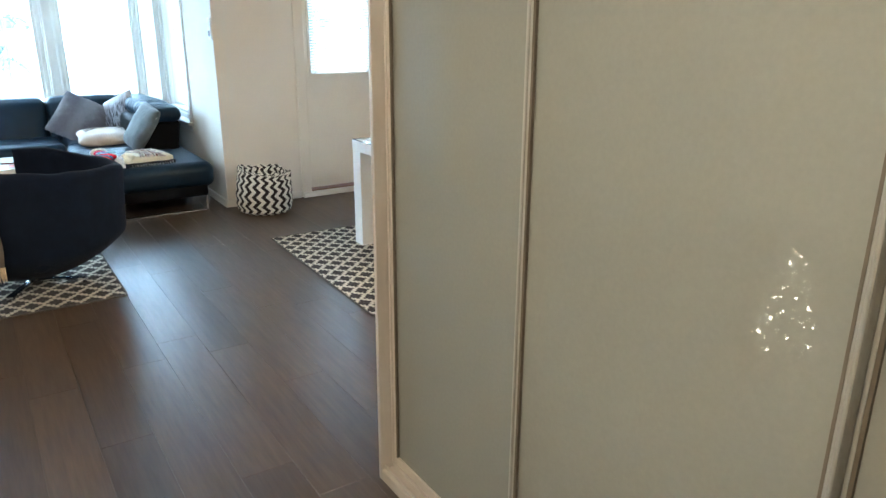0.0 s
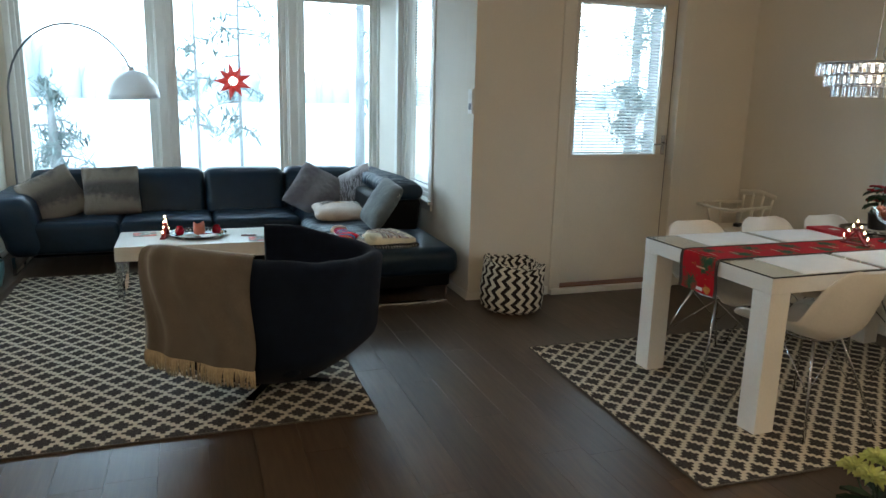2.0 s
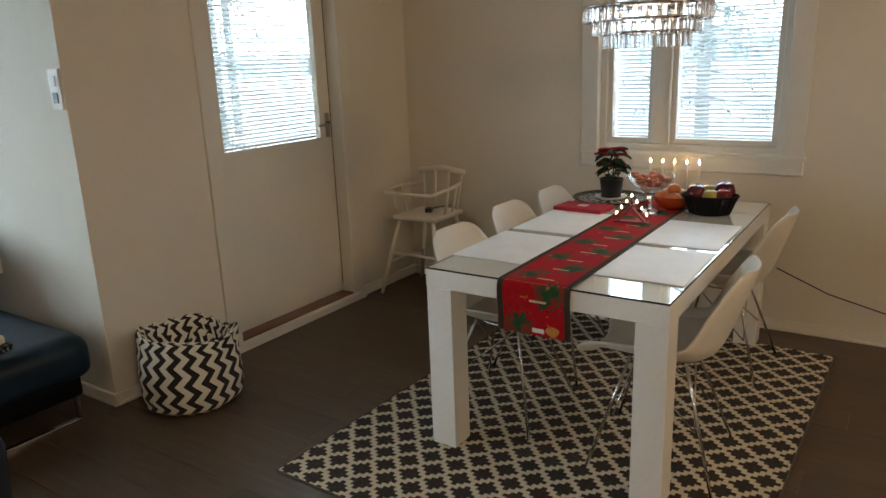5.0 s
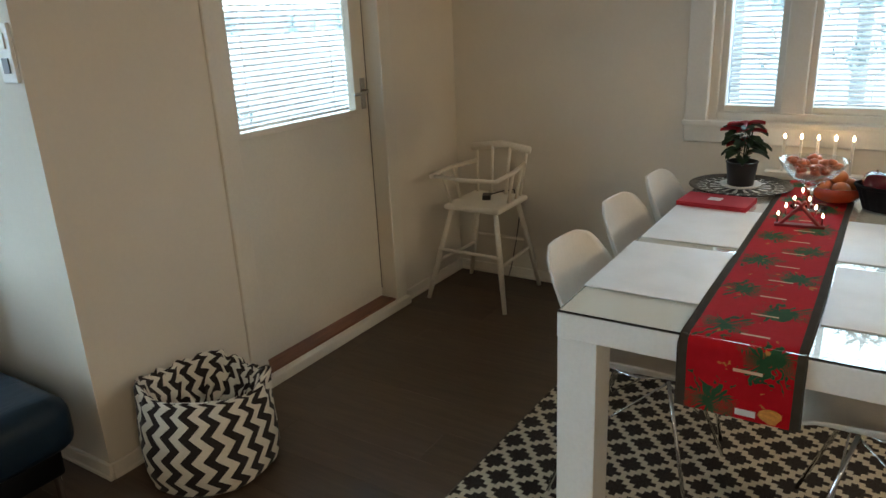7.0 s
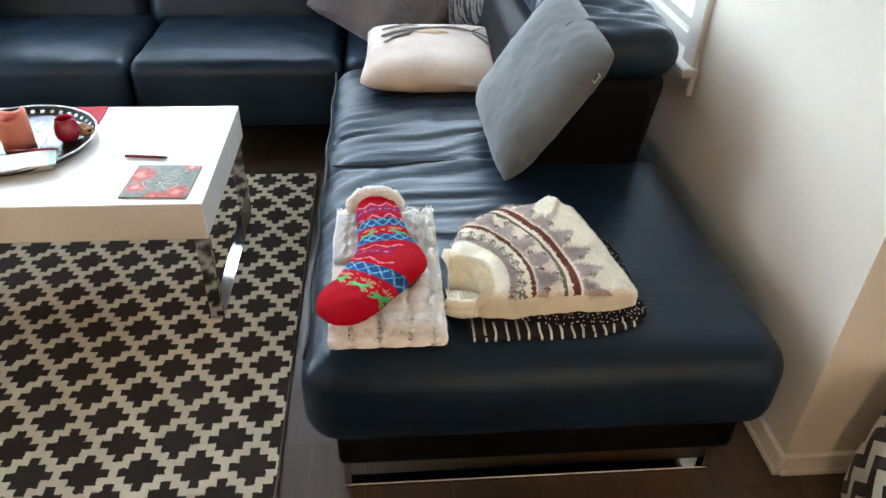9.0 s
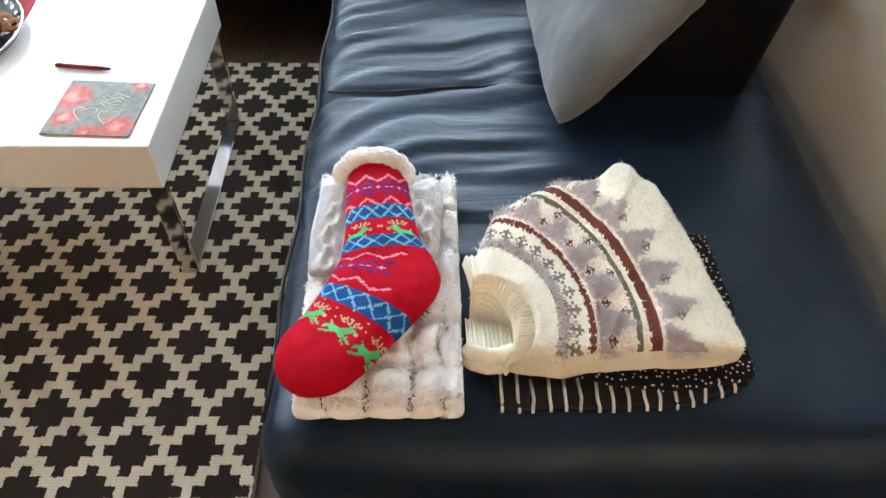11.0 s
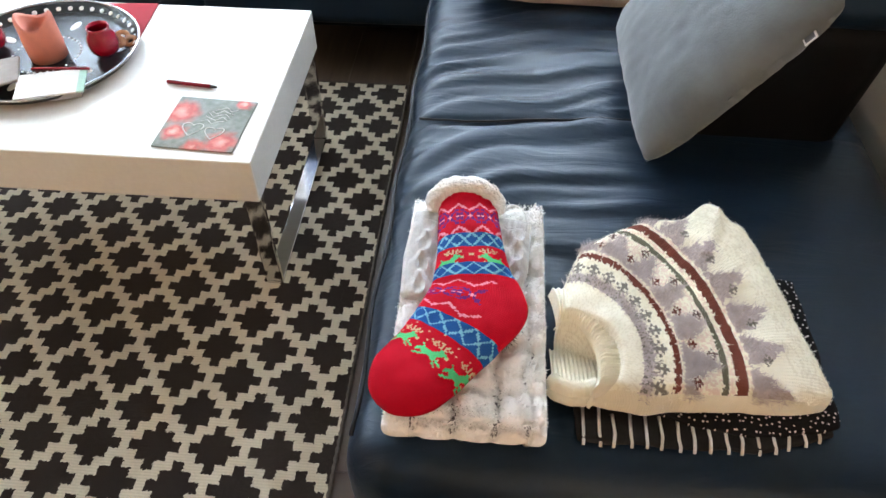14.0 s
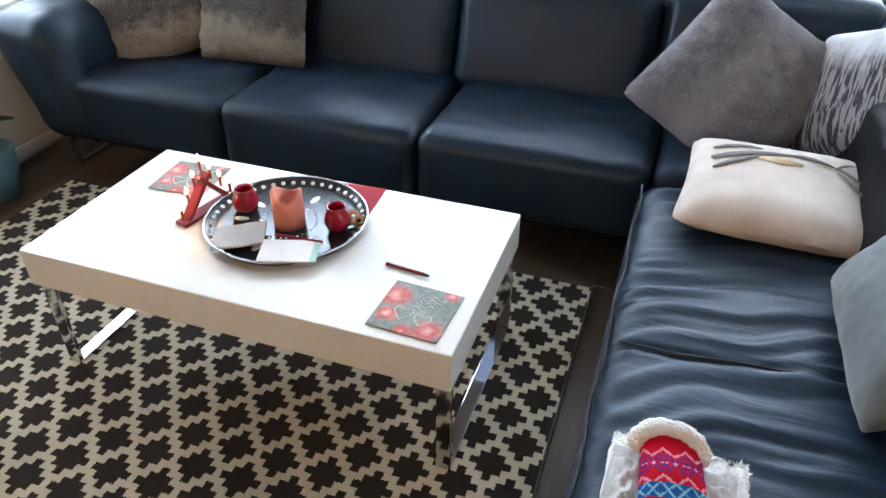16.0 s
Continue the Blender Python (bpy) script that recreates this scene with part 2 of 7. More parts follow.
def fur_colour(a, b, c, bands=0.0):
    """Mottled pile; bands: how strongly it runs in dark and pale stripes."""
    def build(nt, vec):
        y = xyz(nt, vec)[1]
        big = noise_of(nt, vec, 7.0)
        fine = noise_of(nt, vec, 150.0, 4.0)
        t = math_node(nt, "MULTIPLY_ADD", big, 2.2, -0.6)
        if bands:
            wavy = math_node(nt, "SINE", math_node(nt, "MULTIPLY_ADD", y, 24.0, math_node(nt, "MULTIPLY", big, 3.0)))
            t = math_node(nt, "MULTIPLY_ADD", wavy, bands, t)
        cl = nt.nodes.new("ShaderNodeClamp")
        nt.links.new(t, cl.inputs[0])
        return mix(nt, math_node(nt, "MULTIPLY", fine, 0.5), mix(nt, cl.outputs[0], a, b), c)
    return build


def dots_colour(nt, vec):
    """Small scattered white dots."""
    v = node(nt, "ShaderNodeTexVoronoi", Scale=105.0, Randomness=0.8)
    v.voronoi_dimensions = "2D"
    nt.links.new(vec, v.inputs["Vector"])
    d = math_node(nt, "LESS_THAN", v.outputs["Distance"], math_node(nt, "MULTIPLY_ADD", noise_of(nt, vec, 70.0), 0.22, 0.04))
    n = noise_of(nt, vec, 200.0)
    return mix(nt, d, mix(nt, n, (0.005, 0.005, 0.006), (0.012, 0.012, 0.013)), (0.7, 0.6, 0.6))


def plank_material():
    m, nt, b = nodes_of("grey_brown_laminate")
    info = nt.nodes.new("ShaderNodeObjectInfo")
    geo = nt.nodes.new("ShaderNodeNewGeometry")
    rnd = math_node(nt, "FRACT", math_node(nt, "ADD", info.outputs["Random"], geo.outputs["Random Per Island"]))
    vec = coords(nt, (14, 1.1, 14))
    g1, g2 = noise_of(nt, vec, 3.2, 6.0, 0.6), noise_of(nt, coords(nt, (60, 2.0, 60)), 4.0, 3.0)
    c = mix(nt, g1, (0.031, 0.0175, 0.0098), (0.140, 0.089, 0.054))
    c = mix(nt, math_node(nt, "MULTIPLY", g2, 0.35), c, (0.045, 0.034, 0.027))
    tint = math_node(nt, "MULTIPLY_ADD", rnd, 0.40, 0.80)
    comb = nt.nodes.new("ShaderNodeCombineColor")
    for i in range(3):
        nt.links.new(tint, comb.inputs[i])
    nt.links.new(mix(nt, 1.0, c, comb.outputs[0], "MULTIPLY"), b.inputs["Base Color"])
    nt.links.new(math_node(nt, "MULTIPLY_ADD", g2, 0.16, 0.30), b.inputs["Roughness"])
    bump_of(nt, b, g2, 0.12, 0.001)
    return m


def leather_material():
    """Dark blue hide: fine grain, and soft shallow wrinkles."""
    m, nt, b = nodes_of("blue_black_leather")
    vec = coords(nt, own=False)
    nt.links.new(vary(nt, vec, (0.0030, 0.0112, 0.0235), 6.0, 0.25, 140.0, 0.15), b.inputs["Base Color"])
    nt.links.new(math_node(nt, "MULTIPLY_ADD", noise_of(nt, vec, 9.0), 0.12, 0.38), b.inputs["Roughness"])
    b.inputs["Specular IOR Level"].default_value = 0.36
    b.inputs["Specular Tint"].default_value = (0.76, 0.92, 1.0, 1)
    mp = node(nt, "ShaderNodeMapping", Scale=(5.0, 22.0, 12.0))
    nt.links.new(vec, mp.inputs["Vector"])
    n = node(nt, "ShaderNodeTexNoise", Scale=1.0, Detail=3.0, Distortion=1.2)
    nt.links.new(mp.outputs[0], n.inputs["Vector"])
    fold = math_node(nt, "SUBTRACT", 1.0, math_node(nt, "ABSOLUTE", math_node(nt, "MULTIPLY_ADD", n.outputs["Fac"], 4.0, -2.0)))
    where = math_node(nt, "MULTIPLY", noise_of(nt, vec, 3.0, 2.0), 0.9)
    h = math_node(nt, "ADD", math_node(nt, "MULTIPLY", fold, where), math_node(nt, "MULTIPLY", noise_of(nt, vec, 420.0, 3.0), 0.16))
    bump_of(nt, b, h, 0.22, 0.006)
    return m


PLANK = plank_material()
SUBFLOOR = M("dark_floor_joint", (0.06, 0.05, 0.042), 0.9)
WALL = M("warm_white_wall_paint", (0.70, 0.65, 0.56), 0.75, var=0.04, vs=1.3, fine=60, fvar=0.03, bump=0.16, bs=220)
CEIL = M("white_ceiling_paint", (0.78, 0.76, 0.72), 0.85, var=0.03)
TRIM = M("white_painted_trim", (0.74, 0.70, 0.62), 0.42, var=0.05, vs=3, bump=0.05)
WINFRAME = M("white_window_paint", (0.72, 0.71, 0.66), 0.4, var=0.05, vs=3, bump=0.05)
DOORPAINT = M("white_door_paint", (0.70, 0.66, 0.57), 0.4, var=0.05, vs=2, bump=0.05)
THRESH = M("red_brown_threshold_wood", (0.20, 0.075, 0.035), 0.45, var=0.25, vs=6, stretch=(1, 12, 12), bump=0.1)
SEAL = M("dark_rubber_seal", (0.06, 0.055, 0.05), 0.7)
SLAT = M("white_blind_slat", (0.74, 0.76, 0.76), 0.45, var=0.03, bump=0)
LEATHER = leather_material()
# the sofa's leather again, blackened to paint shade on base, rails and back
LEATHERSHADE = M("shade_blackened_leather", (0.002, 0.0023, 0.003), 0.55, var=0.25, vs=6, bump=0.2, bs=420, spec=0.10, dist=0.0015)
SEAM = M("black_seam_thread", (0.006, 0.007, 0.008), 0.7)
CHROME = M("polished_chrome", (0.62, 0.63, 0.65), 0.09, 1.0, var=0.04, bump=0.0)
GLOSSWHITE = M("white_gloss_lacquer", (0.84, 0.82, 0.77), 0.24, var=0.03, vs=2, bump=0.0)
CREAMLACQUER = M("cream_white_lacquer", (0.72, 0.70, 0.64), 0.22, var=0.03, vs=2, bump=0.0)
WHITESHELL = M("white_plastic_shell", (0.74, 0.71, 0.65), 0.35, var=0.04, bump=0.03)
SEATPAD = M("warm_white_leatherette", (0.64, 0.59, 0.52), 0.42, var=0.06, bump=0.12, bs=300)
CHAIRFELT = M("black_wool_felt", (0.006, 0.010, 0.020), 0.95, var=0.2, vs=9, bump=0.4, bs=500, sheen=0.03, spec=0.1)
THROW = M("taupe_wool_throw", (0.115, 0.098, 0.080), 0.95, var=0.14, vs=6, fine=160, fvar=0.2, bump=0.6, bs=420, sheen=0.4, spec=0.15)
FRINGE = M("beige_wool_fringe", (0.40, 0.32, 0.20), 0.95, var=0.2, vs=40, bump=0.3, sheen=0.3)
RUG = pattern("black_and_cream_woven_rug", rug_colour(0.1195, 0.159), 0.95, 0.6, 520.0, 0.1, dist=0.004)
RUGCROSS = pattern("black_and_cream_rug_laid_across", rug_colour(0.141, 0.1185), 0.95, 0.6, 520.0, 0.1, dist=0.004)
RUGEDGE = M("mottled_rug_binding", (0.10, 0.085, 0.07), 0.95, var=0.3, vs=60, bump=0.5, bs=300)
CHEVRON = pattern("black_and_cream_chevron_canvas", chevron_colour, 0.9, 0.25, 400.0, 0.1, uv=True)
SOCK = knit("red_patterned_knit")
SWEATER = knit("patterned_wool_knit", 0.95, 0.8)
CREAMRIB = M("cream_ribbed_knit", (0.82, 0.77, 0.61), 0.95, var=0.08, vs=30, bump=0.5, bs=350, spec=0.1)
CREAMFUR = pattern("cream_faux_fur", fur_colour((0.95, 0.93, 0.89), (0.88, 0.86, 0.81), (0.96, 0.95, 0.92)), 0.98, 0.6, 130.0, 0.3, dist=0.006)
WHITEFUR = M("white_fleece", (0.80, 0.78, 0.72), 0.98, var=0.1, vs=60, bump=0.9, bs=190, sheen=0.5, dist=0.006)
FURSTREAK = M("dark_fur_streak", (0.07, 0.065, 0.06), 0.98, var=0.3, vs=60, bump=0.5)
GREYKNIT = M("light_grey_cable_knit", (0.47, 0.46, 0.44), 0.95, var=0.14, vs=70, bump=0.6, bs=380, sheen=0.3)
BLACKDOTS = pattern("black_cloth_with_white_dots", dots_colour, 0.9, 0.2, 400.0)
BLACKCLOTH = M("black_cloth", (0.006, 0.006, 0.007), 0.9, var=0.2, vs=40, bump=0.3, bs=500)
WHITESTRIPE = M("white_cloth_stripe", (0.62, 0.62, 0.60), 0.9, var=0.1, vs=50, bump=0.2)
GREEN_KNIT = M("green_knit_motif", (0.10, 0.42, 0.17), 0.95, var=0.15, vs=80, bump=0.4, bs=500)
TAN_KNIT = M("tan_knit_motif", (0.55, 0.48, 0.28), 0.95, var=0.15, vs=80)
SOCKRED = M("red_knit", (0.50, 0.010, 0.022), 0.95, var=0.12, vs=50, bump=0.4, bs=520, sheen=0.03, spec=0.15)
GREYVELVET = M("grey_velvet_cushion", (0.108, 0.122, 0.124), 0.85, var=0.2, vs=8, bump=0.3, bs=260, sheen=0.25, spec=0.2)
GREYFUR = pattern("brown_grey_faux_fur", fur_colour((0.052, 0.051, 0.064), (0.145, 0.138, 0.152), (0.30, 0.285, 0.29), 0.6), 0.98, 0.7, 120.0, 0.08, dist=0.006)
TANFUR = pattern("tan_grey_faux_fur", fur_colour((0.185, 0.155, 0.12), (0.030, 0.030, 0.033), (0.22, 0.195, 0.16), 0.8), 0.98, 1.0, 110.0, 0.08, dist=0.012)
PINKCREAM = pattern("cream_printed_cushion", fur_colour((0.44, 0.355, 0.31), (0.72, 0.64, 0.57), (0.80, 0.73, 0.66)), 0.9, 0.2, 300.0)
PRINTGREY = pattern("grey_forest_print_cushion", forest_colour, 0.55, 0.3, 200.0)
PRINTDARK = M("dark_grey_print", (0.17, 0.16, 0.155), 0.9, var=0.2, vs=30)
PRINTTAN = M("tan_print", (0.55, 0.42, 0.26), 0.9, var=0.2, vs=30)
RUNNER = pattern("red_printed_table_runner", runner_colour, 0.85, 0.3, 600.0)
MAT_WHITE = M("white_woven_placemat", (0.90, 0.90, 0.89), 0.4, var=0.05, vs=9, fine=400, fvar=0.1, bump=0.5, bs=420)
REDCLOTH = M("red_paper_napkin", (0.40, 0.010, 0.022), 0.8, var=0.12, bump=0.2)
NAPKIN = pattern("printed_christmas_napkin", napkin_colour, 0.8, 0.1, 200.0)
TRAYDARK = M("dark_pewter_tray", (0.045, 0.05, 0.055), 0.22, 0.6, var=0.15, bump=0.03)
TRAYRIM = M("steel_tray_rim", (0.45, 0.46, 0.47), 0.2, 1.0, var=0.05, bump=0)
PEARL = M("pearl_inlay", (0.68, 0.68, 0.64), 0.3, var=0.08, bump=0)
REDGLASS = M("red_glass", (0.42, 0.004, 0.022), 0.06, var=0.05, bump=0, trans=0.35, coat=0.4)
CANDLEWAX = M("salmon_candle_wax", (0.62, 0.20, 0.13), 0.5, var=0.08, vs=20, bump=0.1)
WOODRED = M("red_painted_wood", (0.20, 0.012, 0.016), 0.4, var=0.15, bump=0.05)
BULB = M("warm_candle_bulb", (1.0, 0.66, 0.34), 0.4, emit=34.0, var=0.0, bump=0)
STARBULB = M("star_lamp_bulb", (1.0, 0.80, 0.55), 0.4, emit=14.0, var=0.0, bump=0)
WHITETUBE = M("white_candle_tube", (0.75, 0.72, 0.66), 0.5, bump=0)
STARPAPER = M("red_paper_star", (0.50, 0.05, 0.045), 0.7, var=0.1, vs=12, emit=0.35)
LAMPWHITE = M("white_enamel_lampshade", (0.72, 0.74, 0.76), 0.3, var=0.03, bump=0)
DARKSTEEL = M("dark_brushed_steel", (0.16, 0.17, 0.18), 0.4, 0.6, bump=0.02)
STEEL = M("brushed_steel", (0.5, 0.5, 0.5), 0.25, 1.0, var=0.05, bump=0.02)
BLACKPLASTIC = M("black_plastic", (0.015, 0.015, 0.015), 0.4, bump=0.03)
PAPER = M("white_paper", (0.66, 0.64, 0.60), 0.8, var=0.05, bump=0.08)
GREYCLOTH = M("grey_linen_cloth", (0.36, 0.35, 0.33), 0.9, var=0.12, vs=18, bump=0.3)
CINNAMON = M("dried_orange_slice", (0.34, 0.12, 0.03), 0.6, var=0.2, vs=40, bump=0.3)
PENRED = M("red_metal_pen", (0.24, 0.01, 0.02), 0.25, 0.3, bump=0)
LEAFDARK = M("dark_green_leaf", (0.02, 0.045, 0.022), 0.45, var=0.25, vs=18, bump=0.15)
LEAFRED = M("red_poinsettia_bract", (0.36, 0.008, 0.016), 0.5, var=0.2, vs=18, bump=0.15)
POT = M("dark_glazed_pot", (0.022, 0.018, 0.018), 0.3, var=0.1, bump=0.03)
BASKET = M("black_wire_basket", (0.008, 0.008, 0.010), 0.7, spec=0.15, bump=0.2, bs=90)
APPLE = M("dark_red_apple", (0.20, 0.012, 0.012), 0.25, var=0.35, vs=20, bump=0.03)
PLUM = M("dark_plum_red_apple", (0.085, 0.006, 0.014), 0.2, var=0.3, vs=20, bump=0.02)
ORANGE = M("orange_peel", (0.55, 0.16, 0.035), 0.45, var=0.12, bump=0.3, bs=260)
PEAR = M("yellow_green_pear", (0.46, 0.36, 0.06), 0.4, var=0.15, vs=20, bump=0.1)
REDORANGE = M("red_orange_glass", (0.42, 0.045, 0.012), 0.12, var=0.1, bump=0, trans=0.25, coat=0.3)
SWEETS = M("copper_foil_sweets", (0.50, 0.16, 0.08), 0.3, 0.4, var=0.4, vs=60, bump=0.2)
HIGHCHAIR = M("cream_painted_wood", (0.70, 0.65, 0.55), 0.45, var=0.06, vs=6, bump=0.06)
SWITCHP = M("white_switch_plastic", (0.70, 0.68, 0.63), 0.35, bump=0)
DARKGREY = M("dark_grey_plastic", (0.08, 0.08, 0.085), 0.4, bump=0)
CABINETPANEL = M("cream_back_painted_glass", (0.225, 0.23, 0.20), 0.03, var=0.03, vs=1.0, bump=0.0, spec=0.5)
CABINETFRAME = M("champagne_aluminium_profile", (0.50, 0.46, 0.40), 0.35, 0.2, var=0.05, stretch=(1, 1, 0.1), bump=0.03)
CABINETSTILE = M("grey_aluminium_profile", (0.30, 0.295, 0.26), 0.4, 0.2, var=0.05, stretch=(1, 1, 0.1), bump=0.03)
EDGESHADE = M("grey_brown_edge_shadow", (0.10, 0.085, 0.06), 0.9, bump=0.2)
SNOW = M("snow", (0.80, 0.82, 0.85), 0.9, var=0.05, vs=0.4, bump=0.3, bs=3, dist=0.05)
# bark colour lifted to imitate the washed-out haze outdoors
BARK = M("haze_paled_pine_bark", (0.27, 0.28, 0.28), 0.9, var=0.3, vs=6, stretch=(1, 1, 0.3), bump=0.6, bs=20, dist=0.02)
FIR = M("green_fir_needles", (0.03, 0.06, 0.035), 0.8, var=0.3, vs=20)
WOODDARK = M("dark_stalk", (0.08, 0.06, 0.04), 0.9)
TREEBULB = M("string_light_bulb", (1.0, 0.82, 0.55), 0.4, emit=70.0, var=0.0, bump=0)
# faint glow added to the chandelier's bulbs, which are off
LAMPBULB = M("added_chandelier_glow", (1.0, 0.8, 0.55), 0.4, emit=0.4, var=0.0, bump=0)
PALELEAF = M("pale_yellow_green_petal", (0.62, 0.66, 0.24), 0.6, var=0.2, vs=30, bump=0.1)
TEALPOT = M("teal_glazed_pot", (0.06, 0.15, 0.18), 0.3, var=0.15)
# needles carry the same outdoor haze in their lighter colour
NEEDLES = M("haze_paled_pine_needles", (0.24, 0.30, 0.29), 0.8, var=0.3, vs=2)
def glow(name, low, high, strength):
    """An overcast sky that is brightest above the horizon."""
    m, nt, b = nodes_of(name)
    z = xyz(nt, coords(nt, (1, 1, 1), own=False))[2]
    t = math_node(nt, "MULTIPLY", z, 1 / 60.0)
    n = nt.nodes.new("ShaderNodeClamp")
    nt.links.new(t, n.inputs[0])
    e = nt.nodes.new("ShaderNodeEmission")
    nt.links.new(mix(nt, n.outputs[0], low, high), e.inputs[0])
    e.inputs[1].default_value = strength
    nt.links.new(e.outputs[0], nt.nodes["Material Output"].inputs[0])
    return m


SKYGLOW = glow("overcast_sky_glow", (0.62, 0.84, 1.0), (0.58, 0.82, 1.0), 8.0)
LAMPGLASS = M("lit_opal_glass", (1.0, 0.84, 0.62), 0.4, emit=3.0, var=0.0, bump=0)
# far trees paled and blued: distance haze is put into their colour
FARWOOD = M("far_forest_haze_tint", (0.46, 0.55, 0.58), 0.95, var=0.10, vs=0.05, bump=0)


def glass(name, tint=(1, 1, 1), rough=0.0):
    m, nt, b = nodes_of(name)
    b.inputs["Base Color"].default_value = (*tint, 1)
    b.inputs["Transmission Weight"].default_value = 1.0
    b.inputs["Roughness"].default_value = rough
    b.inputs["IOR"].default_value = 1.45
    return m


PANE = glass("window_glass")
CRYSTAL = glass("crystal_glass", (0.95, 0.96, 0.97), 0.08)


def thin_glass(name):
    """A thin clear wall of glass: see-through, with gloss that grows towards the edge."""
    m, nt, b = nodes_of(name)
    clear = nt.nodes.new("ShaderNodeBsdfTransparent")
    clear.inputs[0].default_value = (0.93, 0.95, 0.95, 1)
    gloss = nt.nodes.new("ShaderNodeBsdfGlossy")
    gloss.inputs["Roughness"].default_value = 0.03
    f = node(nt, "ShaderNodeLayerWeight", Blend=0.25)
    mx = nt.nodes.new("ShaderNodeMixShader")
    nt.links.new(math_node(nt, "MULTIPLY_ADD", f.outputs["Facing"], 0.45, 0.05), mx.inputs[0])
    nt.links.new(clear.outputs[0], mx.inputs[1])
    nt.links.new(gloss.outputs[0], mx.inputs[2])
    nt.links.new(mx.outputs[0], nt.nodes["Material Output"].inputs[0])
    return m


BOWLGLASS = thin_glass("clear_bowl_glass")
TABLEGLASS = glass("clear_table_glass", (0.93, 0.96, 0.94))

# ---- building blocks ----
def finish(bm, smooth=True):
    for f in bm.faces:
        f.smooth = smooth
    return bm


def mesh_of(name, bm, material):
    me = bpy.data.meshes.new(name)
    bmesh.ops.recalc_face_normals(bm, faces=bm.faces[:])
    bm.to_mesh(me)
    bm.free()
    for m in (material if isinstance(material, (list, tuple)) else (material,)):
        me.materials.append(m)
    return me


def part(name, bm, material, parent, label="", at=None):
    ob = new(name, mesh_of(name, bm, material))
    ob.parent = parent
    if at is not None:
        ob.matrix_basis = at
    if label:
        ob["label"] = label
    return ob


def thing(name, label, category, at=(0, 0, 0), turn=0.0, group="", bm=None, material=None, kind=""):
    ob = new(name, mesh_of(name, bm, material) if bm else None)
    ob.matrix_basis = pose(*at, 0, 0, turn)
    return tagged(ob, label, category, group, kind)


def structure(name, bm, material, label):
    return tagged(new(name, mesh_of(name, bm, material)), label, name.split("_")[0], "", "structure")


def box(bm, x0, x1, y0, y1, z0, z1, bevel=0.0, seg=2, m=None):
    got = bmesh.ops.create_cube(bm, size=1.0)["verts"]
    t = Matrix.Translation(((x0 + x1) / 2, (y0 + y1) / 2, (z0 + z1) / 2)) @ Matrix.Diagonal((x1 - x0, y1 - y0, z1 - z0, 1))
    bmesh.ops.transform(bm, matrix=t, verts=got)
    if bevel:
        edges = list({e for v in got for e in v.link_edges})
        r = bmesh.ops.bevel(bm, geom=edges, offset=bevel, segments=seg, affect="EDGES", profile=0.6)
        got = list({v for f in r["faces"] for v in f.verts} | {v for v in got if v.is_valid})
    if m is not None:
        bmesh.ops.transform(bm, matrix=m, verts=got)
    return bm


def one_box(*a, **k):
    return finish(box(bmesh.new(), *a, **k), False)


def tube(bm, pts, r, n=8, caps=True, flat=1.0, closed=False):
    pts = [Vector(p) for p in pts]
    k = len(pts)
    radii = r if isinstance(r, (list, tuple)) else [r] * k
    rings, side = [], None
    for i, p in enumerate(pts):
        if closed:
            d = (pts[(i + 1) % k] - pts[i - 1]).normalized()
        else:
            d = (pts[min(i + 1, k - 1)] - pts[max(i - 1, 0)]).normalized()
        if side is None:
            side = d.cross(Vector((0, 0, 1)))
            if side.length < 0.01:
                side = Vector((1, 0, 0))
        side = (side - d * side.dot(d)).normalized()
        up = d.cross(side)
        rings.append([bm.verts.new(p + radii[i] * (math.cos(a) * side + flat * math.sin(a) * up)) for a in (2 * math.pi * j / n for j in range(n))])
    for i in range(k if closed else k - 1):
        a, b = rings[i], rings[(i + 1) % k]
        for j in range(n):
            bm.faces.new((a[j], a[(j + 1) % n], b[(j + 1) % n], b[j]))
    if caps and not closed:
        bm.faces.new(rings[0])
        bm.faces.new(rings[-1])
    return bm


def rod(pts, r, n=8, **k):
    return finish(tube(bmesh.new(), pts, r, n, **k))


def lathe(profile, n=28, bm=None, at=(0, 0, 0)):
    bm = bm or bmesh.new()
    rings = []
    for r, z in profile:
        if r < 1e-5:
            rings.append([bm.verts.new((at[0], at[1], at[2] + z))])
        else:
            rings.append([bm.verts.new((at[0] + r * math.cos(2 * math.pi * j / n), at[1] + r * math.sin(2 * math.pi * j / n), at[2] + z)) for j in range(n)])
    for a, b in zip(rings, rings[1:]):
        for j in range(n):
            q = [a[j % len(a)], a[(j + 1) % len(a)], b[(j + 1) % len(b)], b[j % len(b)]]
            q = list(dict.fromkeys(q))
            if len(q) > 2:
                bm.faces.new(q)
    return finish(bm)


def surf(f, nu, nv, close_u=False, bm=None, uv=True, material=0):
    """A grid of points f(u, v), u and v from 0 to 1."""
    bm = bm or bmesh.new()
    layer = bm.loops.layers.uv.verify() if uv else None
    cols = nu if close_u else nu + 1
    g = [[bm.verts.new(f(i / nu, j / nv)) for i in range(cols)] for j in range(nv + 1)]
    for j in range(nv):
        for i in range(nu):
            face = bm.faces.new((g[j][i], g[j][(i + 1) % cols], g[j + 1][(i + 1) % cols], g[j + 1][i]))
            face.smooth, face.material_index = True, material
            if uv:
                for loop, (a, b) in zip(face.loops, ((i, j), (i + 1, j), (i + 1, j + 1), (i, j + 1))):
                    loop[layer].uv = (a / nu, b / nv)
    return bm


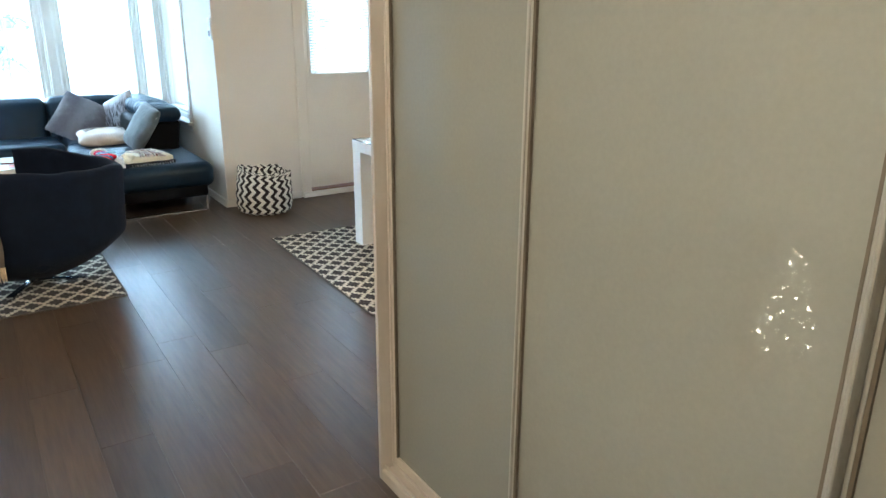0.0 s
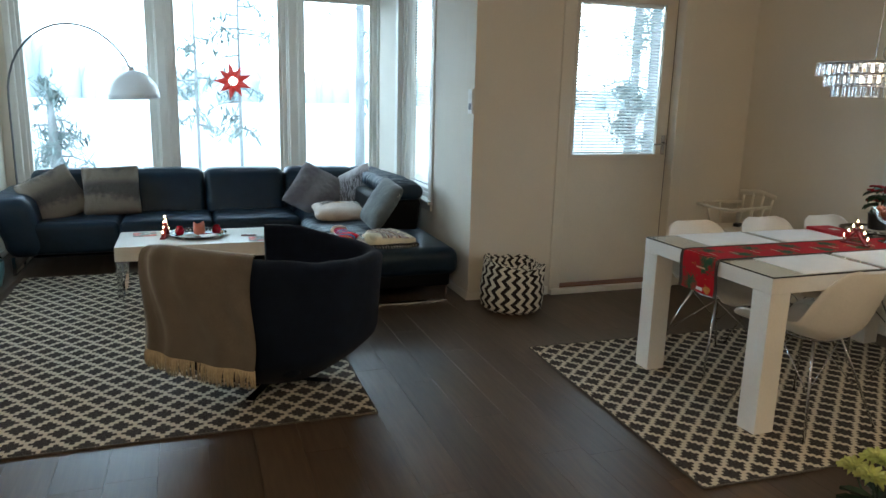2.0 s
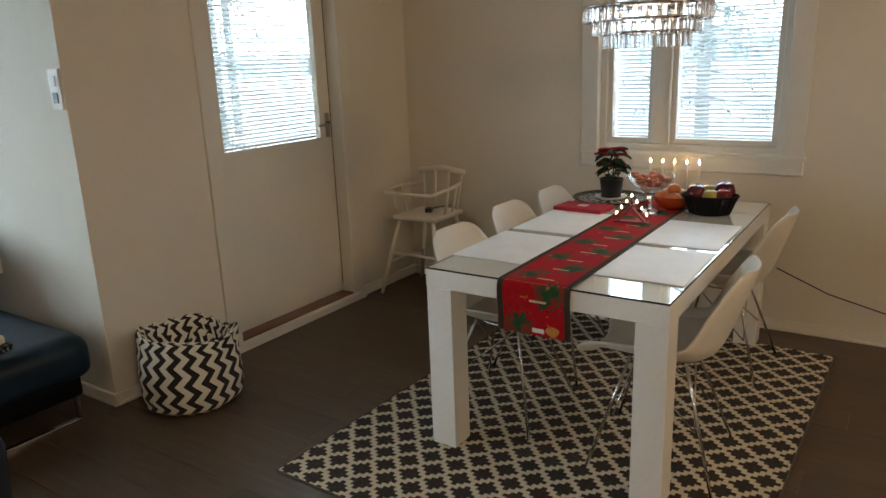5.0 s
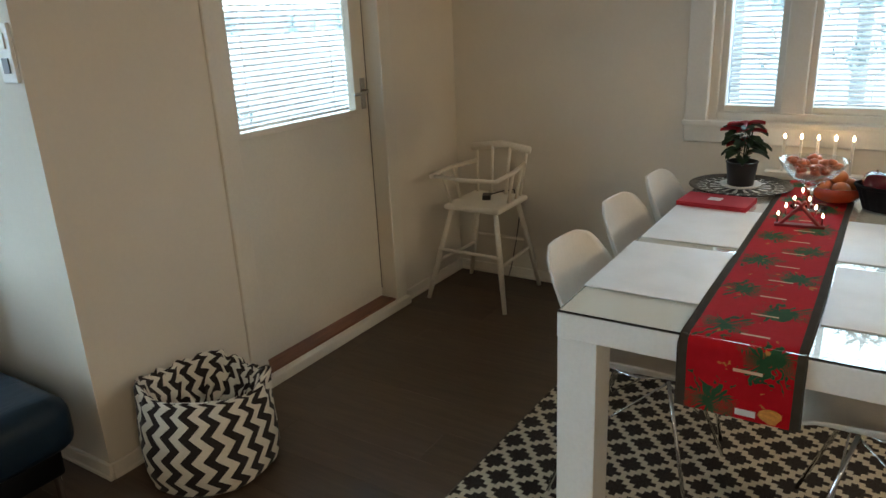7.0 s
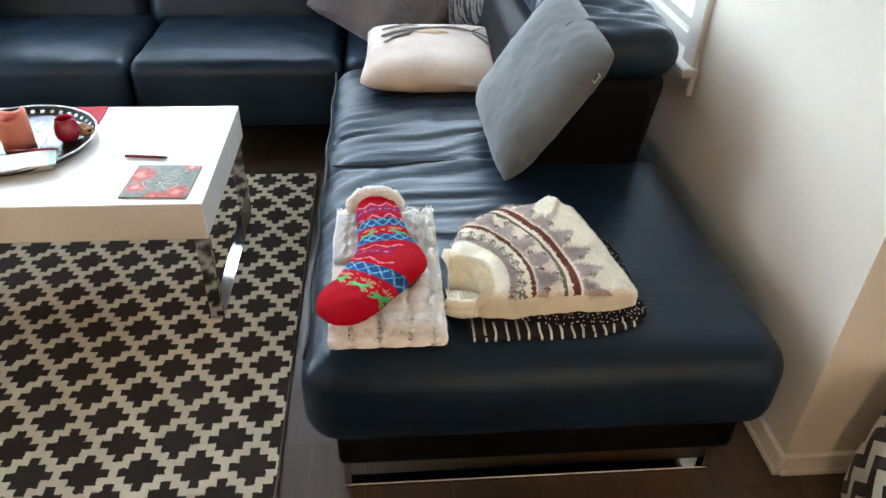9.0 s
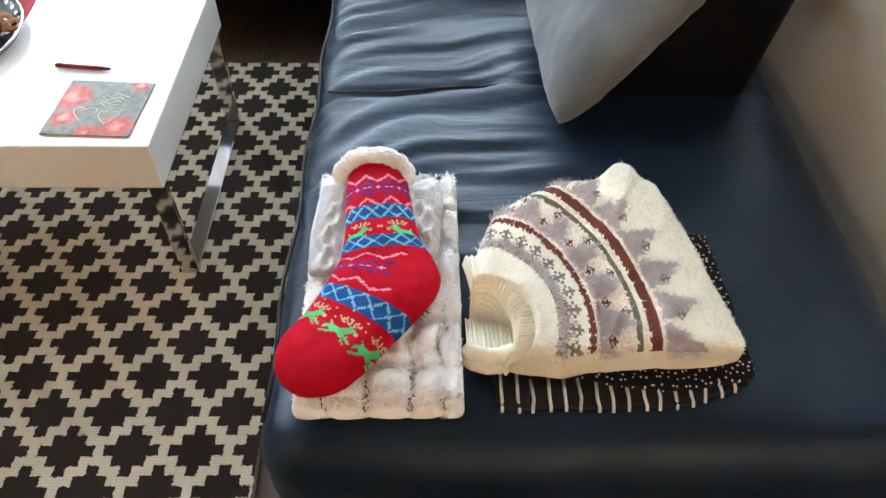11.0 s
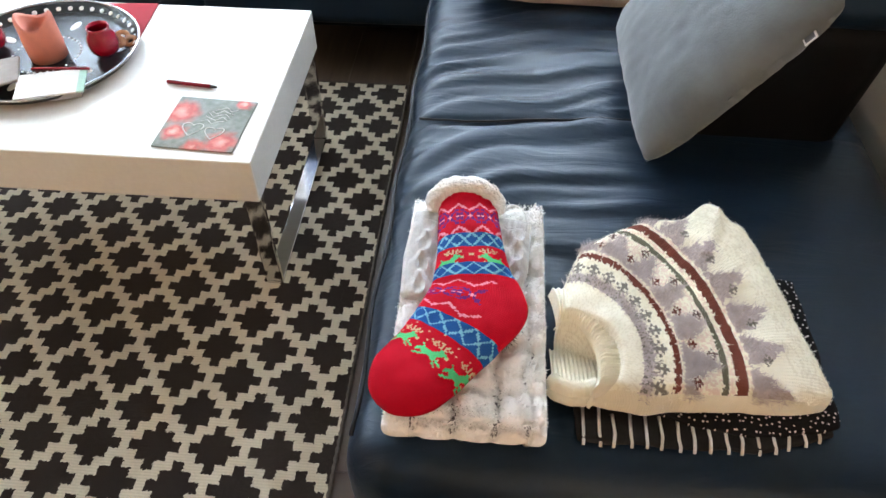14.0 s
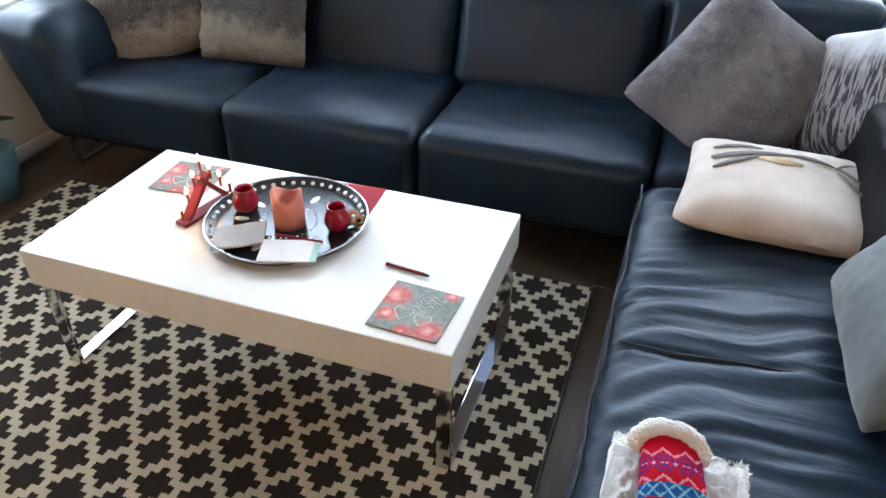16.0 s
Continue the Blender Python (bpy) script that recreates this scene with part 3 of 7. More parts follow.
def round_box(lo, hi, r, inner=6, corner=3, shape=None, bm=None):
    """A box with rounded edges on a fine grid; shape(p, c) may push each point, c being its place in the box from -1 to 1."""
    bm = bm or bmesh.new()
    c = [(a + b) / 2 for a, b in zip(lo, hi)]
    h = [(b - a) / 2 for a, b in zip(lo, hi)]
    r = min(r, *h)
    inner = inner if isinstance(inner, tuple) else (inner,) * 3

    def stops(k):
        s = [-h[k] + r * (1 - math.tan(math.pi / 4 * (1 - i / corner))) for i in range(corner)]
        m = [-(h[k] - r) + 2 * (h[k] - r) * i / inner[k] for i in range(inner[k] + 1)]
        return s + m + [-v for v in reversed(s)]

    st = [stops(k) for k in range(3)]
    made = {}

    def vert(p):
        key = tuple(round(v, 6) for v in p)
        if key not in made:
            core = [max(-(h[k] - r), min(h[k] - r, p[k])) for k in range(3)]
            d = Vector([p[k] - core[k] for k in range(3)])
            q = Vector(core) + (d.normalized() * r if d.length > 1e-9 else d)
            q = q + Vector(c)
            if shape:
                q = shape(q, Vector([p[k] / h[k] for k in range(3)]))
            made[key] = bm.verts.new(q)
        return made[key]

    for k in range(3):
        a, b = [(1, 2), (2, 0), (0, 1)][k]
        for s in (-1, 1):
            for i in range(len(st[a]) - 1):
                for j in range(len(st[b]) - 1):
                    q = []
                    for ii, jj in ((i, j), (i + 1, j), (i + 1, j + 1), (i, j + 1)):
                        p = [0, 0, 0]
                        p[k], p[a], p[b] = s * h[k], st[a][ii], st[b][jj]
                        q.append(vert(p))
                    q = list(dict.fromkeys(q))
                    if len(q) > 2:
                        try:
                            bm.faces.new(q if s > 0 else q[::-1])
                        except ValueError:
                            pass
    return finish(bm)


def cushion(w, h, d, n=18, pinch=0.06, rough=0.0, seed=0):
    """A pillow lying flat: width w along x, height h along y, thickness d."""
    bm = bmesh.new()
    for s in (1, -1):
        def f(u, v, s=s):
            a, b = 2 * u - 1, 2 * v - 1
            corner = 1 - 0.05 * (a * b) ** 6
            ex, ey = (1 - pinch * (1 - b * b) * 1.4) * corner, (1 - pinch * (1 - a * a) * 1.4) * corner
            t = (max(0.0, 1 - a ** 4) * max(0.0, 1 - b ** 4)) ** 0.55
            k = noise.noise(Vector((a * 2 + seed, b * 2, s * 3.0))) * 0.12
            z = s * d / 2 * t * (1 + k) + rough * noise.noise(Vector((a * 9 + seed, b * 9, s)))
            return Vector((a * w / 2 * ex, b * h / 2 * ey, z))
        surf(f, n, n, bm=bm)
    bmesh.ops.remove_doubles(bm, verts=bm.verts[:], dist=0.0008)
    return finish(bm)


def blob(r, n=10, squash=1.0, seed=0.0, lump=0.1):
    bm = bmesh.new()
    bmesh.ops.create_icosphere(bm, subdivisions=2, radius=r)
    for v in bm.verts:
        v.co *= 1 + lump * noise.noise(v.co / r + Vector((seed, seed, seed)))
        v.co.z *= squash
    return finish(bm)


def plate(poly, z0, z1):
    """A flat piece with the given outline."""
    bm = bmesh.new()
    low = [bm.verts.new((x, y, z0)) for x, y in poly]
    high = [bm.verts.new((x, y, z1)) for x, y in poly]
    bm.faces.new(low[::-1])
    bm.faces.new(high)
    k = len(poly)
    for i in range(k):
        bm.faces.new((low[i], low[(i + 1) % k], high[(i + 1) % k], high[i]))
    return bm


def wall_with_openings(name, axis, at, thick, span, height, openings, label, z0=0.0):
    """A wall along x (axis 'x', at y) or y, with openings (a0, a1, z0, z1) cut right through it."""
    bm = bmesh.new()
    cuts = sorted(openings)
    a = span[0]

    def piece(p, q, lo, hi):
        if q - p > 1e-4 and hi - lo > 1e-4:
            if axis == "x":
                box(bm, p, q, at, at + thick, lo, hi)
            else:
                box(bm, at, at + thick, p, q, lo, hi)

    for p, q, lo, hi in cuts:
        piece(a, p, z0, height)
        piece(p, q, z0, lo)
        piece(p, q, hi, height)
        a = q
    piece(a, span[1], z0, height)
    bmesh.ops.remove_doubles(bm, verts=bm.verts[:], dist=0.0005)
    return structure(name, finish(bm, False), WALL, label)

# ---- the large structure ----
WEST, EAST, SOUTH, NORTH, BAYN = -3.2, 4.17, -1.6, 6.05, 8.75
BAYE, BAYW = 1.76, -1.74
floor = structure("floor", one_box(WEST - 0.2, EAST + 0.2, SOUTH - 0.2, BAYN + 0.2, -0.12, -0.012), SUBFLOOR, "grey-brown wood laminate floor in long planks")
structure("ceiling", one_box(WEST - 0.2, EAST + 0.2, SOUTH - 0.2, BAYN + 0.2, HIGH, HIGH + 0.15), CEIL, "plain white painted ceiling")
W1, W2, W3 = (-1.605, -0.405), (-0.315, 0.82), (0.915, 1.755)
SILL, HEAD = 0.60, 2.46
SIDE = (6.985, 7.99)
wall_with_openings("wall_bay_north", "x", BAYN, 0.18, (BAYW - 0.18, BAYE + 0.18), HIGH, [(a, b, SILL, HEAD) for a, b in (W1, W2, W3)], "warm white wall with three tall windows", -0.12)
wall_with_openings("wall_bay_east", "y", BAYE, 0.18, (NORTH + 0.18, BAYN), HIGH, [(*SIDE, SILL, HEAD)], "warm white painted wall beside the sofa", -0.12)
wall_with_openings("wall_bay_west", "y", BAYW - 0.18, 0.18, (NORTH + 0.18, BAYN), HIGH, [(*SIDE, SILL, HEAD)], "warm white painted wall", -0.12)
DOOR = (2.49, 3.50)
wall_with_openings("wall_door", "x", NORTH, 0.18, (BAYE, EAST + 0.18), HIGH, [(*DOOR, -0.0, 2.34)], "warm white wall with a balcony door", -0.12)
wall_with_openings("wall_north_west", "x", NORTH, 0.18, (WEST, BAYW), HIGH, [], "warm white painted wall", -0.12)
DWIN = (3.62, 4.66, 0.95, 1.95)
wall_with_openings("wall_east", "y", EAST, 0.18, (SOUTH, NORTH), HIGH, [DWIN], "warm white wall with the dining window", -0.12)
wall_with_openings("wall_west", "y", WEST - 0.18, 0.18, (SOUTH, NORTH + 0.18), HIGH, [], "warm white painted wall", -0.12)
wall_with_openings("wall_south", "x", SOUTH - 0.18, 0.18, (WEST - 0.18, EAST + 0.18), HIGH, [], "warm white painted wall", -0.12)

# skirting boards
bm = bmesh.new()
SK = ((BAYE - 0.014, BAYE, NORTH - 0.014, BAYN), (BAYE, DOOR[0] - 0.07, NORTH - 0.014, NORTH), (DOOR[1] + 0.07, EAST, NORTH - 0.014, NORTH),
      (EAST - 0.014, EAST, SOUTH, NORTH - 0.014), (BAYW, BAYW + 0.014, NORTH, BAYN), (WEST, BAYW, NORTH - 0.014, NORTH))
for x0, x1, y0, y1 in SK:
    box(bm, x0, x1, y0, y1, 0.0, 0.062, 0.004, 2)
    box(bm, x0 - (0.004 if x1 - x0 < 0.05 else 0), x1, y0 - (0.004 if y1 - y0 < 0.05 else 0), y1, 0.0, 0.018, 0.003, 1)
structure("baseboard", finish(bm, False), TRIM, "low white painted baseboard")


def window(name, axis, at, depth, a0, a1, z0, z1, label, outward, splits=(), frame=0.055, casing=0.07, sill=0.045):
    """A framed window in an opening; outward is +1 or -1 along the wall's normal. splits: where mullions stand."""
    def b(bm, p, q, d0, d1, lo, hi, bev=0.004):
        d0, d1 = sorted((at + outward * d0, at + outward * d1))
        if axis == "x":
            box(bm, p, q, d0, d1, lo, hi, bev, 1)
        else:
            box(bm, d0, d1, p, q, lo, hi, bev, 1)
    w = tagged(new(name, None), label, "window", "", "structure")
    bm = bmesh.new()
    f = frame
    for p, q, lo, hi in ((a0, a0 + f, z0, z1), (a1 - f, a1, z0, z1), (a0 + f, a1 - f, z0, z0 + f), (a0 + f, a1 - f, z1 - f, z1)):
        b(bm, p, q, 0.03, 0.14, lo, hi)
    part("window_frame", finish(bm, False), WINFRAME, w)
    bm = bmesh.new()
    c = casing
    for p, q, lo, hi in ((a0 - c, a0 + 0.012, z0 - c, z1 + c), (a1 - 0.012, a1 + c, z0 - c, z1 + c), (a0, a1, z0 - c, z0 + 0.012), (a0, a1, z1 - 0.012, z1 + c)):
        b(bm, p, q, -0.016, 0.032, lo, hi)
    part("window_casing", finish(bm, False), WINFRAME, w)
    bm = bmesh.new()
    b(bm, a0 - c - 0.01, a1 + c + 0.01, -sill, 0.03, z0 - 0.012, z0 + 0.014)
    part("window_sill", finish(bm, False), WINFRAME, w)
    edges = [a0 + f, *[s for p in splits for s in (p - 0.05, p + 0.05)], a1 - f]
    for s in splits:
        bm = bmesh.new()
        b(bm, s - 0.05, s + 0.05, 0.02, 0.14, z0 + f, z1 - f)
        part("mullion", finish(bm, False), WINFRAME, w)
    for p, q in zip(edges[::2], edges[1::2]):
        bm = bmesh.new()
        for pp, qq, lo, hi in ((p, p + 0.03, z0 + f, z1 - f), (q - 0.03, q, z0 + f, z1 - f), (p + 0.03, q - 0.03, z0 + f, z0 + f + 0.03), (p + 0.03, q - 0.03, z1 - f - 0.03, z1 - f)):
            b(bm, pp, qq, 0.05, 0.11, lo, hi, 0.003)
        part("sash", finish(bm, False), WINFRAME, w)
        bm = bmesh.new()
        b(bm, p + 0.028, q - 0.028, 0.085, 0.089, z0 + f + 0.028, z1 - f - 0.028, 0)
        pane = part("pane", finish(bm, False), PANE, w)
        pane.visible_shadow = False
    return w, edges


def blind(axis, at, a0, a1, z0, z1, label, tilt=28, group="", pitch=0.0235):
    """A venetian blind: one slat mesh shared by all its slats, with ladder cords and a bottom rail."""
    mid = (a0 + a1) / 2
    origin = (mid, at, z0) if axis == "x" else (at, mid, z0)
    t = thing("venetian_blind", label, "blind", origin, 0 if axis == "x" else 90, group)
    w = a1 - a0
    me = mesh_of("slat", surf(lambda u, v: Vector(((u - 0.5) * w, (v - 0.5) * 0.024, 0.0035 * (1 - (2 * v - 1) ** 2))), 1, 4), SLAT)
    z = 0.03
    while z < z1 - z0 - 0.03:
        o = new("slat", me)
        o.parent = t
        o.matrix_basis = pose(0, 0, z, tilt + random.uniform(-2, 2), 0, random.uniform(-0.12, 0.12))
        z += pitch
    part("bottom_rail", one_box(-w / 2, w / 2, -0.011, 0.011, 0.004, 0.018, bevel=0.003), SLAT, t)
    part("head_rail", one_box(-w / 2, w / 2, -0.013, 0.013, z1 - z0 - 0.028, z1 - z0, bevel=0.003), SLAT, t)
    for x in (-w * 0.36, w * 0.36):
        part("ladder_cord", rod([(x, -0.013, 0.01), (x, -0.013, z1 - z0 - 0.02)], 0.0012, 5), SLAT, t)
    return t


window("window_1", "x", BAYN, 0.18, *W1, SILL, HEAD, "tall white-framed window onto bright snow", 1, casing=0.043)
window("window_2", "x", BAYN, 0.18, *W2, SILL, HEAD, "tall white-framed window with a star lamp", 1, casing=0.043)
window("window_3", "x", BAYN, 0.18, *W3, SILL, HEAD, "tall white-framed window in the bay corner", 1, casing=0.004)
window("window_4", "y", BAYE, 0.18, *SIDE, SILL, HEAD, "narrow white-framed side window with a blind", 1)
window("window_5", "y", BAYW, 0.18, *SIDE, SILL, HEAD, "narrow white-framed side window of the bay", -1)
window("window_6", "y", EAST, 0.18, *DWIN, "white-framed two-part dining window with blinds", 1, splits=(4.285,), frame=0.05, casing=0.09, sill=0.020)
blind("y", BAYE + 0.125, SIDE[0] + 0.09, SIDE[1] - 0.09, SILL + 0.085, HEAD - 0.08, "white venetian blind inside the side window, slats open", 12, "blinds")
blind("y", EAST + 0.125, 4.345, 4.575, DWIN[2] + 0.07, DWIN[3] - 0.07, "white venetian blind in the narrow dining window pane", -30, "blinds")
blind("y", EAST + 0.125, 3.71, 4.225, DWIN[2] + 0.07, DWIN[3] - 0.07, "white venetian blind in the wide dining window pane", -30, "blinds")

# window posts between the tall bay windows
for i, (p, q) in enumerate(((W1[1], W2[0]), (W2[1], W3[0]))):
    bm = bmesh.new()
    box(bm, p + 0.002, q - 0.002, BAYN - 0.05, BAYN - 0.017, 0.5, 2.51, 0.006, 1)
    structure("trim_%d" % (i + 1), finish(bm, False), WINFRAME, "white post between two windows")

# the balcony door
d = tagged(new("door_1", None), "white balcony door with a glazed upper half and blind", "door", "", "structure")
Y = NORTH + 0.085
L0, L1 = DOOR[0] + 0.035, DOOR[1] - 0.035
G = (2.60, 3.375, 1.06, 2.22)
bm = bmesh.new()
for x0, x1, z0, z1 in ((L0, G[0], 0.056, 2.30), (G[1], L1, 0.056, 2.30), (G[0], G[1], 0.056, G[2]), (G[0], G[1], G[3], 2.30)):
    box(bm, x0, x1, Y, Y + 0.05, z0, z1)
bmesh.ops.remove_doubles(bm, verts=bm.verts[:], dist=0.0005)
part("door_leaf", finish(bm, False), DOORPAINT, d)
bm = bmesh.new()
for x0, x1, z0, z1 in ((G[0] - 0.012, G[0] + 0.014, G[2] - 0.012, G[3] + 0.012), (G[1] - 0.014, G[1] + 0.012, G[2] - 0.012, G[3] + 0.012), (G[0], G[1], G[2] - 0.012, G[2] + 0.014), (G[0], G[1], G[3] - 0.014, G[3] + 0.012)):
    box(bm, x0, x1, Y - 0.008, Y + 0.004, z0, z1, 0.002, 1)
part("glazing_bead", finish(bm, False), DOORPAINT, d)
pane = part("pane", one_box(G[0], G[1], Y + 0.03, Y + 0.034, G[2], G[3]), PANE, d)
pane.visible_shadow = False
bm = bmesh.new()
box(bm, DOOR[0] - 0.06, DOOR[0] + 0.032, NORTH - 0.014, Y + 0.03, 0.0, 2.40, 0.004, 1)
box(bm, DOOR[1] - 0.032, DOOR[1] + 0.06, NORTH - 0.014, Y + 0.03, 0.0, 2.40, 0.004, 1)
box(bm, DOOR[0], DOOR[1], NORTH - 0.013, Y + 0.03, 2.31, 2.40, 0.004, 1)
box(bm, DOOR[0], DOOR[1], Y + 0.052, Y + 0.075, 2.27, 2.40)
part("door_frame", finish(bm, False), DOORPAINT, d)
part("door_seal", one_box(L1 + 0.0005, L1 + 0.003, Y - 0.003, Y + 0.01, 0.1, 2.30), SEAL, d)
bm = bmesh.new()
box(bm, DOOR[0] + 0.03, DOOR[1] - 0.03, NORTH - 0.004, Y + 0.06, 0.0, 0.052, 0.004, 2)
part("threshold", finish(bm, False), THRESH, d, "red-brown wooden threshold")
part("threshold_strip", one_box(DOOR[0] - 0.055, DOOR[1] + 0.055, NORTH - 0.046, NORTH - 0.0045, 0.0, 0.045, bevel=0.006), TRIM, d)
h = part("door_handle", rod([(L1 - 0.035, Y - 0.002, 1.16), (L1 - 0.035, Y - 0.035, 1.16), (L1 - 0.05, Y - 0.045, 1.155), (L1 - 0.15, Y - 0.045, 1.15)], 0.007, 8), STEEL, d, "small steel lever handle")
part("handle_plate", one_box(L1 - 0.052, L1 - 0.018, Y - 0.006, Y, 1.07, 1.22, bevel=0.003), STEEL, d)
blind("x", Y + 0.05, G[0] + 0.01, G[1] - 0.01, G[2] + 0.01, G[3] - 0.005, "white venetian blind inside the door glass", 24, "blinds")

# light switch on the bay's corner
s = thing("light_switch", "white double switch plate on the wall corner", "switch", (BAYE, 6.10, 1.45))
part("plate", one_box(-0.012, 0, -0.04, 0.04, -0.085, 0.085, bevel=0.004), SWITCHP, s)
for z in (-0.035, 0.035):
    part("rocker", one_box(-0.016, -0.012, -0.018, 0.018, z - 0.022, z + 0.022, bevel=0.002), DARKGREY if z < 0 else SWITCHP, s)

# outside: snow, trees and the far shore
bm = bmesh.new()
for k in range(24):
    a, b = 2 * math.pi * k / 24, 2 * math.pi * (k + 1) / 24
    bm.faces.new([bm.verts.new((150 * math.cos(t), 150 * math.sin(t), z)) for t, z in ((b, -1), (a, -1), (a, 110), (b, 110))])
structure("backdrop", bm, SKYGLOW, "bright white overcast winter sky")
structure("ground", one_box(-160, 160, -160, 160, -0.75, -0.45), SNOW, "snow-covered ground reaching to the horizon")
bm = bmesh.new()
rng = random.Random(5)
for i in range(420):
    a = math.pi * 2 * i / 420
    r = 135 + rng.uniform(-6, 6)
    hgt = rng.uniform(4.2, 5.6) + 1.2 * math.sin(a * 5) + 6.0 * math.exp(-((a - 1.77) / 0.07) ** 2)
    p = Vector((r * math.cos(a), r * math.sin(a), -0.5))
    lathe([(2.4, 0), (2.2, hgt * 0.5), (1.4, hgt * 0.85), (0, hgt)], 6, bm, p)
tagged(new("far_forest", mesh_of("far_forest", bm, FARWOOD)), "forest on the far shore, its colour paled to stand for haze", "forest", "", "stuff")


def tree(at, high, seed, spread, thin=1.0):
    rng = random.Random(seed)
    t = thing("pine_tree", "tall slim pine tree standing in the snow", "tree", at, 0, "trees outside")
    bend = rng.uniform(-0.2, 0.2)
    bm = tube(bmesh.new(), [(bend * k * k, 0.1 * k, high * k) for k in (0, 0.25, 0.5, 0.75, 1)], [thin * r for r in (0.13, 0.11, 0.085, 0.055, 0.015)], 8)
    tips = []
    for i in range(34):
        k = rng.uniform(0.12, 0.97)
        a, ln = rng.uniform(0, 6.3), spread * (1.05 - k) * rng.uniform(0.6, 1.1)
        p = Vector((bend * k * k, 0.1 * k, high * k))
        q = p + Vector((math.cos(a) * ln, math.sin(a) * ln, -0.25 * ln))
        tube(bm, [p, (p + q) / 2 + Vector((0, 0, 0.06)), q], [0.022, 0.014, 0.004], 5)
        tips.append((p, q))
    part("trunk", finish(bm), BARK, t)
    bm = bmesh.new()
    for p, q in tips:
        for j in range(26):
            c = p.lerp(q, rng.uniform(0.25, 1.05)) + Vector([rng.gauss(0, 0.07) for _ in range(3)])
            d = Vector([rng.gauss(0, 1) for _ in range(3)]).normalized() * rng.uniform(0.08, 0.19)
            s = d.cross(Vector((0, 0, 1))) * 0.22
            bm.faces.new([bm.verts.new(c - d), bm.verts.new(c + s), bm.verts.new(c + d), bm.verts.new(c - s)])
    part("crown", bm, NEEDLES, t)


for i, (x, y, hgt, sp) in enumerate(((5.2, 15.0, 9, 1.6), (6.9, 17.5, 11, 1.5), (3.9, 19.0, 12, 1.5), (8.6, 20.0, 10, 1.7), (-2.3, 15.0, 2.1, 1.2), (13.0, 6.2, 9, 1.6), (11.5, 3.4, 10, 1.7), (14.5, 4.5, 9, 1.7), (9.8, 16.0, 11, 1.4), (12.4, 18.0, 12, 1.5), (11.0, 21.0, 13, 1.4), (14.2, 19.5, 12, 1.6), (16.0, 24.0, 13, 1.6), (8.9, 14.0, 8, 1.3), (7.1, 12.0, 2.3, 1.0))):
    tree((x, y, -0.46), hgt, i + 3, sp)

tree((0.02, 15.0, -0.46), 9, 41, 0.9, 0.24)
tree((0.80, 15.6, -0.46), 10, 42, 0.9, 0.27)

# ---- living room: the corner sofa ----
sofa = thing("corner_sofa", "blue-black leather corner sofa with a chaise end and chrome sled feet", "sofa", (0, 0, 0))


def crease(p, amount=1.0):
    """Soft folds that run across the chaise."""
    k = max(0.0, min(1.0, (p.y - 6.28) / 0.2)) * max(0.0, min(1.0, (1.34 - p.x) / 0.22))
    w = 0.0
    for a, f, s in ((0.016, 13.0, 1.1), (0.014, 28.0, 1.5), (0.010, 58.0, 2.0), (0.004, 110.0, 3.4)):
        w += a * noise.noise(Vector((p.x * s * 1.5, (p.y + 0.10 * math.sin(p.x * 4.0) + 0.05 * noise.noise(Vector((p.x * 5, p.y * 3, 0)))) * f * 0.55, s)))
    return w * k * amount


def chaise_shape(p, c):
    if p.z > 0.30:
        p.z += crease(p) + 0.012 * (1 - c.x ** 4) * (1 - c.y ** 4)
        seam = math.exp(-((p.y - 6.755 - 0.015 * math.sin(p.x * 6)) / 0.007) ** 2)
        p.z -= 0.010 * seam
    p.y += 0.004 * noise.noise(p * 6)
    # the front drops in under the cushion
    if c.y < -0.9 and p.z < 0.24:
        p.y += 0.05 * (0.24 - p.z) / 0.09
    return p


part("chaise_seat", round_box((0.725, 5.985, 0.198), (1.665, 7.52, 0.412), 0.075, (46, 110, 3), 4, chaise_shape), LEATHER, sofa)
part("chaise_base", round_box((0.785, 6.012, 0.135), (1.60, 8.40, 0.235), 0.016, (4, 6, 1), 3), LEATHERSHADE, sofa)
part("corner_seat", round_box((0.755, 7.505, 0.16), (1.60, 8.10, 0.412), 0.05, (20, 20, 3), 4, lambda p, c: p + Vector((0, 0, 0.008 * (1 - c.x ** 4) * (1 - c.y ** 4) if c.z > 0.5 else 0))), LEATHER, sofa)


def seat_shape(seed):
    def f(p, c):
        if c.z > 0.5:
            p.z += 0.016 * (1 - c.x ** 4) * (1 - c.y ** 4) + 0.006 * noise.noise(Vector((p.x * 7 + seed, p.y * 13, 0))) + 0.003 * noise.noise(Vector((p.x * 12 + seed, p.y * 30, 3)))
            p.z += 0.003 * noise.noise(Vector((p.x * 26, p.y * 9, seed))) * max(0.0, abs(c.x) - 0.5)
        p.y += 0.006 * (1 - c.x ** 2) * (-1 if c.y < -0.9 else 0)
        return p
    return f


for i, (a, b) in enumerate(((-1.35, -0.715), (-0.71, 0.015), (0.02, 0.75))):
    part("seat_cushion", round_box((a, 7.495, 0.17), (b, 8.12, 0.415), 0.045, (24, 20, 3), 4, seat_shape(i * 3.7)), LEATHER, sofa)
part("front_rail", round_box((-1.36, 7.535, 0.145), (0.76, 8.40, 0.20), 0.02, (4, 4, 1), 2), LEATHERSHADE, sofa)


